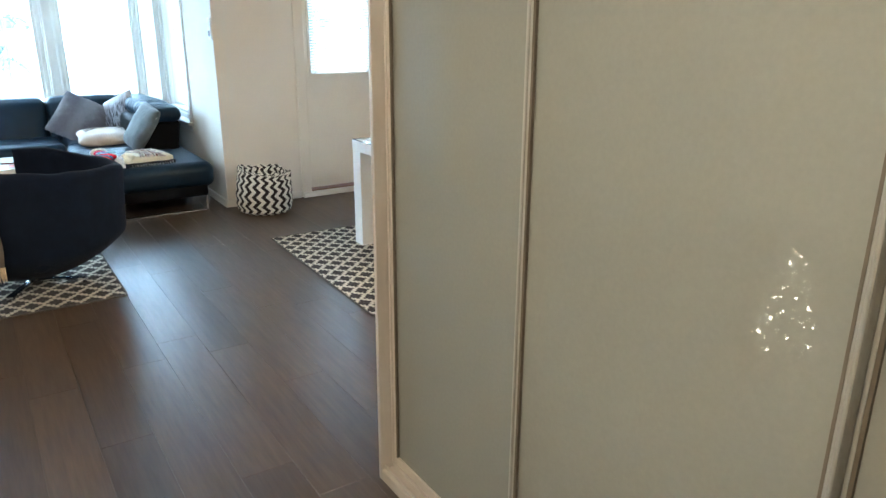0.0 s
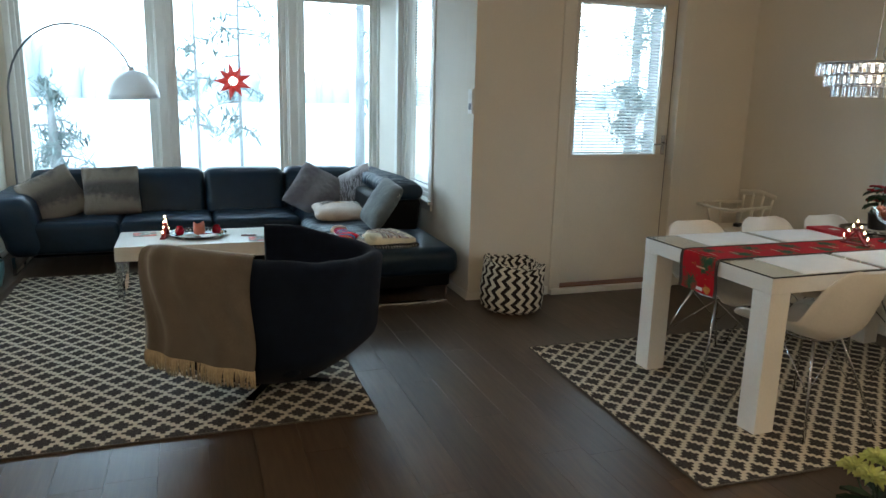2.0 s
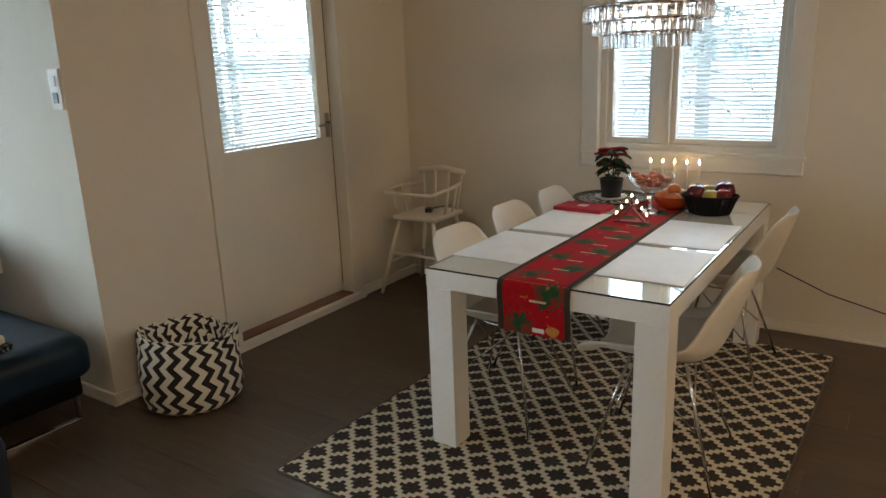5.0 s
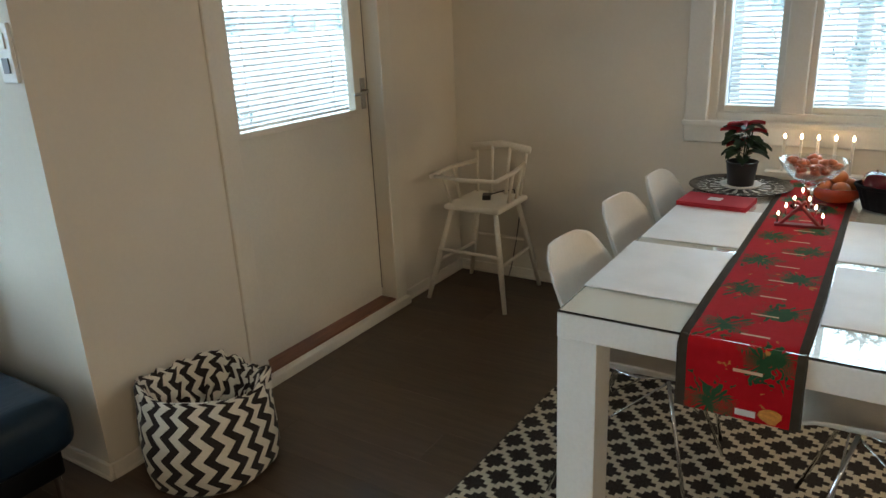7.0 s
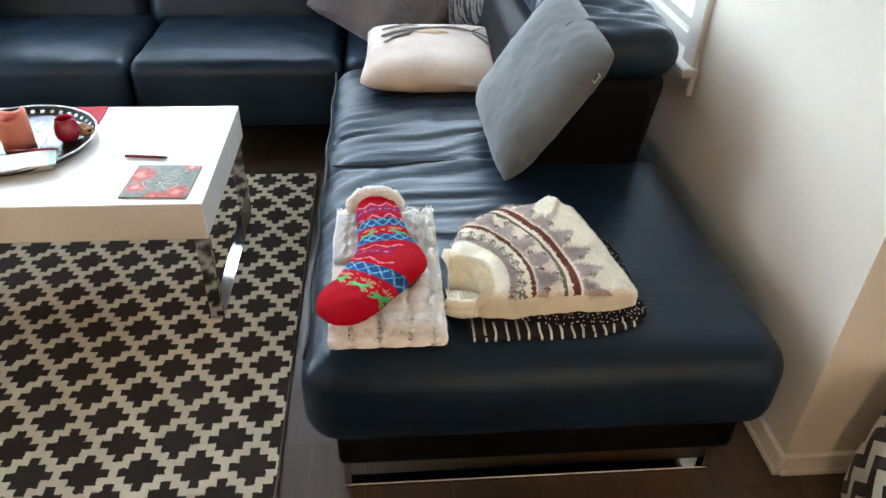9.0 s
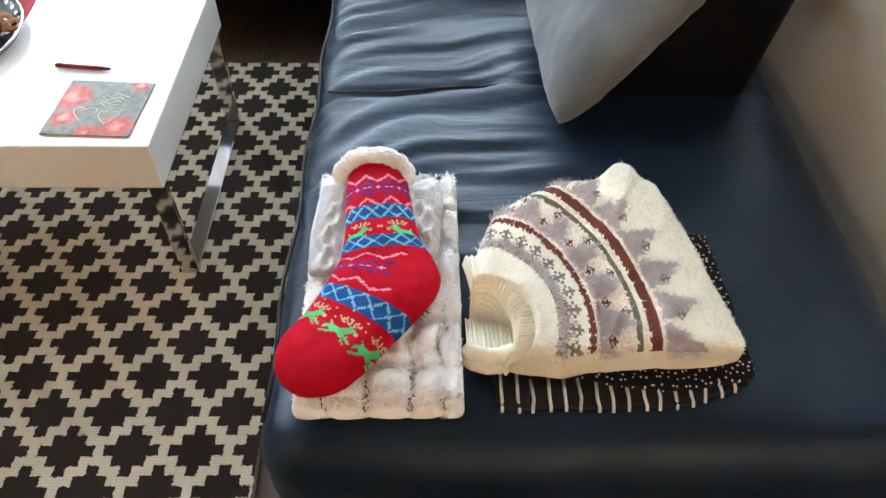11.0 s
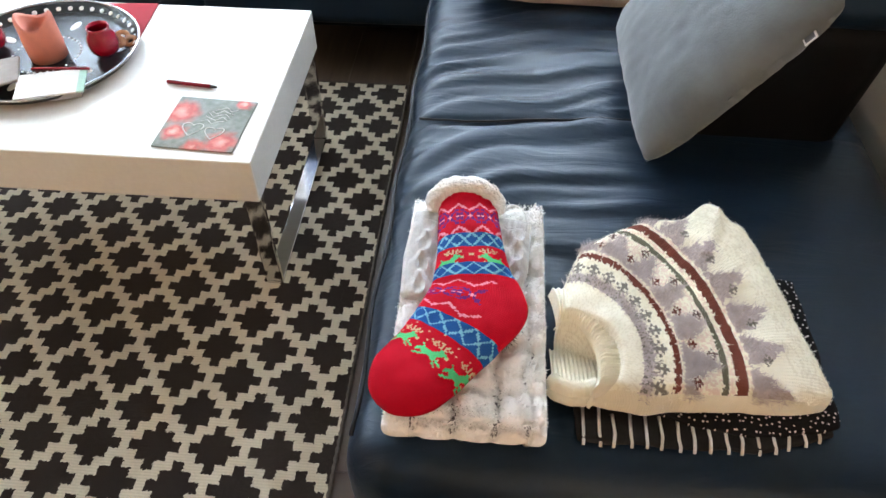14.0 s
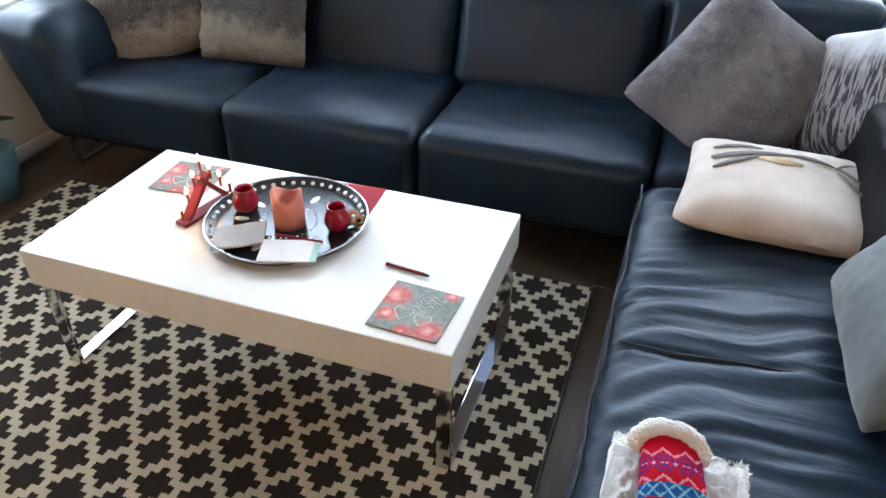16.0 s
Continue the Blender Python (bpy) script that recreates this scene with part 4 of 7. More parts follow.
def back_shape(lean, seed, tuck=0.03):
    def f(p, c):
        k = (p.z - 0.36) / 0.42
        p.y += lean * k
        p.y -= 0.028 * (1 - c.x ** 4) * (1 - c.z ** 4) * (1 if c.y < 0 else 0)
        p.z += 0.012 * (1 - c.x ** 4) * (1 if c.z > 0.5 else 0) + 0.004 * noise.noise(Vector((p.x * 9 + seed, p.z * 5, 0)))
        p.y += 0.004 * noise.noise(Vector((p.x * 8, p.z * 11, seed)))
        return p
    return f


for i, (a, b) in enumerate(((-1.43, -0.745), (-0.74, -0.035), (-0.03, 0.68), (0.685, 1.36))):
    part("back_cushion", round_box((a, 7.98, 0.37), (b, 8.20, 0.775), 0.06, (18, 5, 14), 4, back_shape(0.13, i * 5.1)), LEATHER, sofa)
part("rear_frame", round_box((-1.5, 8.26, 0.15), (1.64, 8.44, 0.68), 0.04, (8, 2, 4), 3), LEATHERSHADE, sofa)


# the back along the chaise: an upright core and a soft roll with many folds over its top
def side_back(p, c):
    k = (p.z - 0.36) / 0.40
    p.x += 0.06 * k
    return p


part("chaise_back", round_box((1.22, 6.73, 0.36), (1.57, 8.24, 0.67), 0.05, (5, 24, 6), 3, side_back), LEATHERSHADE, sofa)


def roll_shape(p, c):
    slant = p.y + 0.35 * (p.x - 1.47) + 0.03 * noise.noise(Vector((p.x * 6, p.y * 4, 4.0)))
    pleat = abs(math.sin(slant * 38.0 + 1.6 * noise.noise(Vector((p.y * 5, p.x * 3, 8.0))))) ** 0.6
    fold = 0.020 * (pleat - 0.7) * (0.5 + 0.5 * noise.noise(Vector((p.y * 3.1, 2.0, 0)))) + 0.010 * noise.noise(Vector((p.x * 9, p.y * 34, 2.0)))
    d = Vector((p.x - 1.47, 0, p.z - 0.70))
    p += d.normalized() * fold * (1 if c.z > -0.4 else 0.3) if d.length else d
    p.z += 0.012 * math.sin((p.y - 6.7) * 3.0)
    return p


part("headrest_roll", round_box((1.32, 6.69, 0.655), (1.615, 8.35, 0.785), 0.062, (10, 190, 3), 5, roll_shape), LEATHER, sofa, "soft creased leather roll")


def arm_shape(p, c):
    p.x -= 0.42 * max(0.0, (p.z - 0.27)) * (1 if c.x < 0 else 0.55)
    p.z += 0.010 * noise.noise(Vector((p.x * 9, p.y * 12, 0))) * (1 if c.z > 0.3 else 0)
    return p


part("arm", round_box((-1.54, 7.46, 0.155), (-1.26, 8.40, 0.63), 0.10, (6, 24, 8), 4, arm_shape), LEATHER, sofa)
# sled feet
def sled(x0, x1, y):
    bm = bmesh.new()
    box(bm, x0, x1, y - 0.014, y + 0.014, 0.0, 0.012, 0.002, 1)
    box(bm, x0, x0 + 0.014, y - 0.014, y + 0.014, 0.01, 0.15, 0.002, 1)
    box(bm, x1 - 0.014, x1, y - 0.014, y + 0.014, 0.01, 0.15, 0.002, 1)
    return finish(bm, False)


part("sled_foot", sled(0.79, 1.60, 6.075), CHROME, sofa, "flat chrome sled foot")
part("sled_foot", sled(0.79, 1.60, 8.30), CHROME, sofa)
bm = sled(7.58, 8.30, 0.0)
bmesh.ops.transform(bm, matrix=pose(-1.50, 0, 0, 0, 0, 90), verts=bm.verts[:])
part("sled_foot", bm, CHROME, sofa)
# piping along the inner edge and the stitched seam
part("piping", rod([(0.735 + 0.004 * math.sin(k), 6.06 + k * 0.0485, 0.392) for k in range(30)], 0.0035, 6), SEAM, sofa)
part("stitched_seam", rod([(0.76 + k * 0.03, 6.755 + 0.015 * math.sin((0.76 + k * 0.03) * 6), 0.4172 + crease(Vector((0.76 + k * 0.03, 6.755, 0.4)))) for k in range(17)], 0.0024, 5), SEAM, sofa)


def loose_cushion(name, label, w, h, d, m, mat, pinch=0.06, rough=0.0, seed=0, n=20):
    t = thing(name, label, "cushion", group="sofa cushions", bm=cushion(w, h, d, n, pinch, rough, seed), material=mat)
    t.matrix_basis = m
    return t


def fur_pile(t, count, length, mat, seed, comb=(0, 0, -0.5)):
    """Pile of single blades over a cushion, clumped as fur is."""
    rng = random.Random(seed)
    faces = [(f.center.copy(), f.normal.copy(), [t.data.vertices[i].co.copy() for i in f.vertices]) for f in t.data.polygons if f.normal.z > -0.3]
    bm = bmesh.new()
    for k in range(count):
        c, n, vs = rng.choice(faces)
        p = vs[0].lerp(vs[1], rng.random()).lerp(vs[-1].lerp(vs[2 % len(vs)], rng.random()), rng.random())
        lean = Vector([noise.noise(p * 22 + Vector((9 * j, seed, 0))) for j in range(3)]) * 2.2
        d = (n * 0.7 + lean + Vector([rng.gauss(0, 0.3) for _ in range(3)])).normalized() * rng.uniform(0.6, 1.1) * length
        w = d.cross(Vector((0.3, 0.2, 1))).normalized() * 0.0014
        bm.faces.new((bm.verts.new(p - w), bm.verts.new(p + w), bm.verts.new(p + d)))
    tagged(part("fur", bm, mat, t), kind="stuff")


def facing(centre, normal, turn):
    """Stands a flat-built cushion up: its face looks along normal, turned in its plane."""
    return Matrix.Translation(centre) @ Vector(normal).to_track_quat("Z", "Y").to_matrix().to_4x4() @ pose(0, 0, 0, 0, 0, turn)


grey = loose_cushion("cushion", "plain grey velvet cushion leaning on the chaise back", 0.43, 0.42, 0.13, facing((1.290, 6.822, 0.620), (-0.84, -0.10, 0.53), -7), GREYVELVET, 0.02, 0.0025, 1, 40)
part("cloth_tag", one_box(0.203, 0.224, 0.128, 0.150, -0.001, 0.001), PAPER, grey, "small white cloth tag")
part("tag_print", one_box(0.210, 0.2215, 0.131, 0.147, 0.0012, 0.0018), DARKGREY, grey)
f1 = loose_cushion("fur_cushion", "brown-grey faux fur cushion standing on its corner", 0.52, 0.50, 0.14, facing((0.95, 7.855, 0.582), (0.06, -0.77, 0.61), 55), GREYFUR, 0.04, 0.012, 4, 30)
pr = loose_cushion("printed_cushion", "grey cushion with a forest print and cream back", 0.40, 0.40, 0.12, facing((1.27, 7.76, 0.635), (-0.80, -0.42, 0.42), 28), PRINTGREY, 0.05, 0.002, 7)
pil = loose_cushion("printed_cushion", "cream and pink printed cushion lying flat on the chaise", 0.47, 0.40, 0.125, pose(1.06, 7.37, 0.482, 6, 0, -4), PINKCREAM, 0.05, 0.002, 9)
rng = random.Random(3)
for k, (x0, y0, x1, y1, r) in enumerate(((-0.17, 0.03, 0.02, 0.09, 0.011), (-0.16, -0.02, -0.02, 0.08, 0.008), (0.02, 0.09, 0.12, 0.07, 0.009), (0.12, 0.07, 0.20, 0.02, 0.006), (0.13, 0.07, 0.18, 0.11, 0.005), (-0.17, 0.08, -0.05, 0.10, 0.008), (0.13, 0.05, 0.21, -0.05, 0.005))):
    pts = [(x0 + (x1 - x0) * s, y0 + (y1 - y0) * s + 0.008 * math.sin(s * 3.1), 0.0655 * (max(0.0, 1 - abs((x0 + (x1 - x0) * s) / 0.235) ** 4) * max(0.0, 1 - abs((y0 + (y1 - y0) * s) / 0.2) ** 4)) ** 0.55) for s in (0, 0.25, 0.5, 0.75, 1)]
    part("printed_branch", rod(pts, [r * 0.6, r, r, r * 0.8, r * 0.4], 6, flat=0.25), PRINTDARK, pil)
part("printed_patch", rod([(-0.06, 0.055, 0.064), (0.0, 0.05, 0.066), (0.05, 0.05, 0.065)], [0.008, 0.018, 0.006], 8, flat=0.2), PRINTTAN, pil)
f2 = loose_cushion("fur_cushion", "tan and grey striped faux fur cushion on the sofa", 0.46, 0.44, 0.14, facing((-0.79, 7.93, 0.62), (0.03, -0.93, 0.36), 2), TANFUR, 0.04, 0.012, 12, 30)
f3 = loose_cushion("fur_cushion", "tan and grey faux fur cushion against the sofa arm", 0.46, 0.44, 0.14, facing((-1.22, 7.87, 0.585), (0.34, -0.87, 0.36), 24), TANFUR, 0.04, 0.012, 15, 30)
for k, (f, m) in enumerate(((f1, GREYFUR), (f2, TANFUR), (f3, TANFUR))):
    fur_pile(f, 9000, 0.016, m, k + 2)

# ---- living room: rugs, coffee table, armchair, lamp, star, pouf ----
def rug(name, x0, x1, y0, y1, label, origin, mat, turn=0.0):
    """origin: the middle of one of the pattern's crosses."""
    t = thing(name, label, "rug", (*origin, 0.0), turn, "rugs")
    x0, x1, y0, y1 = x0 - origin[0], x1 - origin[0], y0 - origin[1], y1 - origin[1]
    part("woven_field", one_box(x0, x1, y0, y1, 0.0005, 0.008, bevel=0.002), mat, t)
    for px, py, qx, qy in ((x0, y0, x1, y0), (x0, y1, x1, y1), (x0, y0, x0, y1), (x1, y0, x1, y1)):
        n = int(math.hypot(qx - px, qy - py) / 0.009)
        pts = [(px + (qx - px) * k / n, py + (qy - py) * k / n, 0.0052) for k in range(n + 1)]
        part("binding", rod(pts, [0.0035 + 0.0022 * (k % 2) for k in range(n + 1)], 6), RUGEDGE, t)
    return t


rug("living_rug", -1.42, 0.642, 4.36, 7.45, "black and cream flat-woven rug with stepped crosses", (0.464, 6.444), RUG)
rug("dining_rug", 1.735, 3.93, 3.33, 4.97, "black and cream flat-woven rug beneath the dining table", (1.914, 4.693), RUGCROSS, -1.5)

ct = thing("coffee_table", "white gloss coffee table on chrome loop legs", "table", (-0.115, 6.90, 0.008))
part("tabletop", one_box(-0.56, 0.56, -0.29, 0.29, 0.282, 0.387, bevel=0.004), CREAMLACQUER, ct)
for x in (-0.537, 0.537):
    part("floor_bar", one_box(x - 0.019, x + 0.019, -0.271, 0.271, 0.0, 0.010, bevel=0.002), CHROME, ct, "flat polished chrome bar")
    for y in (-0.265, 0.265):
        part("leg", one_box(x - 0.019, x + 0.019, y - 0.006, y + 0.006, 0.010, 0.282, bevel=0.002), CHROME, ct, "flat polished chrome leg")
TOP = 0.3955

tray = thing("serving_tray", "round dark pewter tray with a pierced rim of pearl dots", "tray", (-0.115, 6.94, TOP))
R = 0.208
part("dish", lathe([(0, 0), (R - 0.03, 0), (R - 0.008, 0.008), (R, 0.022), (R - 0.003, 0.0225), (R - 0.012, 0.010), (R - 0.033, 0.0035), (0, 0.0035)], 56), TRAYDARK, tray)
part("rim", rod([(R * math.cos(a), R * math.sin(a), 0.0225) for a in (2 * math.pi * k / 56 for k in range(56))], 0.0032, 6, closed=True), TRAYRIM, tray)
dot = mesh_of("rim_dot", lathe([(0, 0.0012), (0.0052, 0.0012), (0.0062, 0)], 10), PEARL)
for k in range(44):
    a = 2 * math.pi * k / 44
    o = new("rim_dot", dot)
    o.parent = tray
    o.matrix_basis = Matrix.Translation(((R - 0.014) * math.cos(a), (R - 0.014) * math.sin(a), 0.0108)) @ Matrix.Rotation(a, 4, "Z") @ Matrix.Rotation(radians(-32), 4, "Y")
bm = bmesh.new()
for k in range(34):
    a = 2 * math.pi * k / 34
    lathe([(0, 0.0009), (0.0026, 0.0009), (0.003, 0)], 8, bm, (0.075 * math.cos(a), 0.075 * math.sin(a), 0.0036))
part("dot_circle", bm, PEARL, tray)
for k in range(10):
    a = 2 * math.pi * k / 10 + 0.2
    bm = lathe([(0, 0.001), (0.009, 0.001), (0.010, 0)], 12)
    bmesh.ops.transform(bm, matrix=Matrix.Translation((0.125 * math.cos(a), 0.125 * math.sin(a), 0.0036)) @ Matrix.Rotation(a, 4, "Z") @ Matrix.Diagonal((2.1, 1.0, 1, 1)), verts=bm.verts[:])
    part("petal_inlay", bm, PEARL, tray)

c = thing("pillar_candle", "burnt-down salmon pillar candle on the tray", "candle", (-0.105, 6.935, TOP + 0.004))
part("wax", surf(lambda u, v: (lambda a, r, z: Vector((r * math.cos(a), r * math.sin(a), z + (0.012 * math.sin(a * 2 + 1) * (1 if z > 0.06 else 0)))))(2 * math.pi * u, *[(0.0, 0), (0.040, 0), (0.041, 0.03), (0.040, 0.085), (0.036, 0.093), (0.031, 0.086), (0.027, 0.060), (0.0, 0.058)][round(v * 7)]), 28, 7, True), CANDLEWAX, c)
part("wick", rod([(0, 0, 0.058), (0.002, 0, 0.068)], 0.0012, 5), BLACKPLASTIC, c)
for x, y in ((-0.245, 6.955), (0.022, 6.955)):
    v = thing("votive_holder", "small round red glass votive holder on the tray", "candle holder", (x, y, TOP + 0.004), 0, "votive holders")
    part("cup", lathe([(0, 0), (0.018, 0), (0.031, 0.012), (0.0345, 0.03), (0.030, 0.050), (0.0235, 0.060), (0.025, 0.068), (0.0225, 0.068), (0.021, 0.060), (0.027, 0.049), (0.031, 0.03), (0.026, 0.012), (0, 0.006)], 26), REDGLASS, v)
o = thing("dried_orange", "dried orange slices lying on the tray", "decoration", (0.045, 7.0, TOP + 0.004))
for k in range(3):
    bm = lathe([(0.007, 0), (0.017, 0), (0.018, 0.003), (0.016, 0.006), (0.007, 0.005)], 14)
    part("slice", bm, CINNAMON, o, at=pose(0.016 * math.cos(k * 2.1), 0.016 * math.sin(k * 2.1), 0.004 + 0.003 * k, 20, 10 * k, 0))


def sheet(w, h, seed, lift=0.004, n=10):
    return surf(lambda u, v: Vector(((u - 0.5) * w, (v - 0.5) * h, 0.001 + lift * (0.5 + 0.5 * noise.noise(Vector((u * 2.2 + seed, v * 2.2, 0)))))), n, n)


t = thing("cloth_napkin", "folded grey linen cloth lying on the tray", "cloth", (-0.185, 6.825, TOP + 0.006), 25)
part("cloth", round_box((-0.065, -0.05, 0.0), (0.065, 0.05, 0.008), 0.004, (10, 8, 1), 2, lambda p, c: p + Vector((0, 0, 0.004 * noise.noise(p * 22) + 0.007 * (1 + p.x / 0.065)))), GREYCLOTH, t)
t = thing("notepad", "small white notepad with a green edge on the tray", "notepad", (-0.03, 6.80, TOP + 0.0045), 18)
part("paper_block", one_box(-0.07, 0.055, -0.045, 0.045, 0.018, 0.022, bevel=0.001), PAPER, t)
part("coloured_edge", one_box(0.0551, 0.07, -0.045, 0.045, 0.018, 0.0222, bevel=0.001), M("pale_green_card", (0.35, 0.55, 0.46), 0.7), t)
part("backing", one_box(-0.06, 0.06, -0.035, 0.04, 0.0, 0.0178, bevel=0.002), GREYCLOTH, t)
t = thing("red_pencil", "thin red pencil lying over the notepad", "pencil", (-0.03, 6.853, TOP + 0.027), 4)
part("shaft", rod([(-0.065, 0, 0), (0.06, 0, 0)], 0.0035, 6), PENRED, t)
t = thing("pen", "red ballpoint pen with a dark tip on the table", "pen", (0.252, 6.85, TOP + 0.0045), -6)
part("barrel", rod([(-0.055, 0, 0), (0.045, 0, 0)], 0.0042, 8), PENRED, t)
part("tip", rod([(0.045, 0, 0), (0.056, 0, 0), (0.060, 0, 0)], [0.0042, 0.003, 0.001], 8), BLACKPLASTIC, t)
part("clip", rod([(-0.05, 0, 0.005), (-0.015, 0, 0.005)], 0.0012, 6), STEEL, t)


def printed_napkin(x, y, turn, label):
    t = thing("paper_napkin", label, "napkin", (x, y, TOP), turn, "paper napkins")
    part("sheet", round_box((-0.083, -0.083, 0.0004), (0.083, 0.083, 0.0035), 0.0012, (4, 4, 1), 1), NAPKIN, t)
    bm = bmesh.new()
    for sx, sy, s in ((-0.022, -0.02, 0.024), (0.026, -0.028, 0.022)):
        pts = [(sx + s * 0.9 * math.sin(a) ** 3, sy + s * (0.8 * math.cos(a) - 0.32 * math.cos(2 * a) - 0.12 * math.cos(3 * a)), 0.0042) for a in (2 * math.pi * k / 28 for k in range(28))]
        tube(bm, pts, 0.0013, 5, closed=True, flat=0.4)
    for k in range(5):
        y0 = 0.005 + 0.011 * k
        tube(bm, [(-0.012 + 0.012 * j + 0.004 * k, y0 + 0.007 * math.sin(j * 2.2 + k), 0.0042) for j in range(5)], 0.0011, 5, flat=0.4)
    part("white_scroll", finish(bm), PAPER, t)
    return t


printed_napkin(0.325, 6.72, -3, "square paper napkin printed with red baubles and white hearts")
printed_napkin(-0.495, 7.055, 4, "square paper napkin printed with red baubles on the table's far end")
t = thing("paper_napkin", "square red paper napkin partly under the tray", "napkin", (-0.02, 7.10, TOP), 4, "paper napkins")
part("sheet", one_box(-0.083, 0.083, -0.083, 0.083, 0.0003, 0.0018), REDCLOTH, t)


def candle_arch(at, turn, s, n, label, spread=0.5):
    """A pyramid-shaped candle arch with electric candles."""
    t = thing("candle_arch", label, "candle arch", at, turn)
    for side in (-1, 1):
        bm = box(bmesh.new(), -0.006 * s, 0.006 * s, -0.016 * s, 0.016 * s, 0, 0.155 * s, 0.002, 1)
        bmesh.ops.transform(bm, matrix=Matrix.Translation((side * 0.085 * s, 0, 0)) @ Matrix.Rotation(-side * radians(42), 4, "Y"), verts=bm.verts[:])
        part("side_rail", finish(bm, False), WOODRED, t)
    part("foot", one_box(-0.1 * s, 0.1 * s, -0.02 * s, 0.02 * s, 0, 0.012 * s, bevel=0.002), WOODRED, t)
    for k in range(n):
        a = (k / (n - 1)) * 2 - 1
        x, z = a * 0.088 * s, (0.125 - abs(a) * 0.11) * s
        cd = part("electric_candle", rod([(x, 0, z), (x, 0, z + 0.03 * s)], 0.0038 * s, 8), WOODRED, t)
        part("bulb", lathe([(0, 0), (0.0042 * s, 0.005 * s), (0.0045 * s, 0.012 * s), (0, 0.022 * s)], 10), BULB, cd, "glowing warm bulb", at=Matrix.Translation((x, 0, z + 0.03 * s)))
    return t


candle_arch((-0.345, 6.925, TOP), 78, 0.95, 7, "red wooden candle arch with seven small lit bulbs")

# swivel armchair of felt, open towards the west, with a throw over one side
ac = thing("swivel_armchair", "black felt tub armchair on a chrome star base", "armchair", (0.215, 4.87, 0.008), -40)


def rim(a):
    """Height of the shell's edge at angle a (degrees, 0 = back of the seat, which looks east)."""
    tab = ((-128, 0.735), (-105, 0.755), (-80, 0.755), (-50, 0.738), (-20, 0.705), (10, 0.668), (45, 0.635), (80, 0.655), (105, 0.70), (128, 0.70))
    for (p, h0), (q, h1) in zip(tab, tab[1:]):
        if p <= a <= q:
            k = (a - p) / (q - p)
            k = k * k * (3 - 2 * k)
            return h0 + (h1 - h0) * k
    return 0.66


def shell_point(a, k, off=0.0):
    """Point on the tub: angle a in degrees, k from 0 (under the seat) to 1 (the edge)."""
    top = rim(a)
    ca, sa = math.cos(radians(a)), math.sin(radians(a))
    z = 0.105 + (top - 0.105) * k
    r = 0.22 + 0.27 * min(1.0, k * 3.4) ** 0.5 + 0.035 * k
    rx, ry = r * 0.98 - off, r * 1.06 - off
    p = 2.0 / 2.7
    return Vector((rx * math.copysign(abs(ca) ** p, ca), ry * math.copysign(abs(sa) ** p, sa), z))


bm = bmesh.new()
surf(lambda u, v: shell_point(-128 + 256 * u, v), 72, 18, bm=bm)
surf(lambda u, v: shell_point(-128 + 256 * u, 0.22 + 0.78 * v, 0.075), 72, 16, bm=bm)


def lip(u, v):
    a = -128 + 256 * u
    p, q = shell_point(a, 1.0), shell_point(a, 1.0, 0.075)
    w = math.pi * v
    m = (p + q) / 2
    return m + (p - m) * math.cos(w) + Vector((0, 0, 0.032 * math.sin(w)))


surf(lip, 72, 6, bm=bm)
for e in (-128, 128):
    surf(lambda u, v, e=e: shell_point(e, 0.22 + 0.78 * v).lerp(shell_point(e, 0.22 + 0.78 * v, 0.075), u), 4, 16, bm=bm)
bmesh.ops.remove_doubles(bm, verts=bm.verts[:], dist=0.001)
part("tub_shell", finish(bm), CHAIRFELT, ac)
part("seat_cushion", round_box((-0.36, -0.40, 0.20), (0.38, 0.40, 0.40), 0.06, (10, 10, 3), 3), CHAIRFELT, ac)
part("underframe", lathe([(0, 0.108), (0.22, 0.112), (0.26, 0.165), (0, 0.17)], 28), CHAIRFELT, ac)
part("column", rod([(0, 0, 0.03), (0, 0, 0.15)], 0.028, 16), CHROME, ac)
for k in range(4):
    a = radians(12 + 90 * k)
    bm = box(bmesh.new(), 0.0, 0.31, -0.022, 0.022, 0.016, 0.030, 0.003, 1)
    box(bm, 0.285, 0.31, -0.02, 0.02, 0.0, 0.018, 0.003, 1)
    bmesh.ops.transform(bm, matrix=Matrix.Rotation(a, 4, "Z"), verts=bm.verts[:])
    part("star_leg", finish(bm, False), CHROME, ac, "flat polished chrome leg")

th = thing("throw_blanket", "taupe wool throw with a beige fringe over the armchair's side", "blanket", (0.215, 4.87, 0.008), -40)


def throw_point(u, v, lift=0.0):
    """u along the arm (-127 to -66 degrees), v from the inside over the edge down to the hem."""
    a = -123 + 57 * u
    a += 1.5 * math.sin(v * 9)
    if v < 0.25:
        p = shell_point(a, 0.62 + 0.38 * (v / 0.25), 0.083 + lift)
    elif v < 0.38:
        w = math.pi * (v - 0.25) / 0.13
        p0, q0 = shell_point(a, 1.0, -0.012 - lift), shell_point(a, 1.0, 0.083 + lift)
        m = (p0 + q0) / 2
        p = m + (q0 - m) * math.cos(w) + Vector((0, 0, (0.044 + lift) * math.sin(w)))
    else:
        k = (v - 0.38) / 0.62
        p = shell_point(a, 1.0, -0.014 - lift)
        hem = 0.325 - 0.02 * u
        p.z += (hem - p.z) * k
        p.y -= 0.012 * k
    fold = 0.008 * math.sin(u * 23 + 2 * math.sin(v * 5)) * min(1.0, v * 2) + 0.006 * noise.noise(Vector((u * 5, v * 5, 0)))
    out = Vector((math.cos(radians(a)), math.sin(radians(a)), 0))
    return p + out * (max(fold, -0.006) + 0.007)


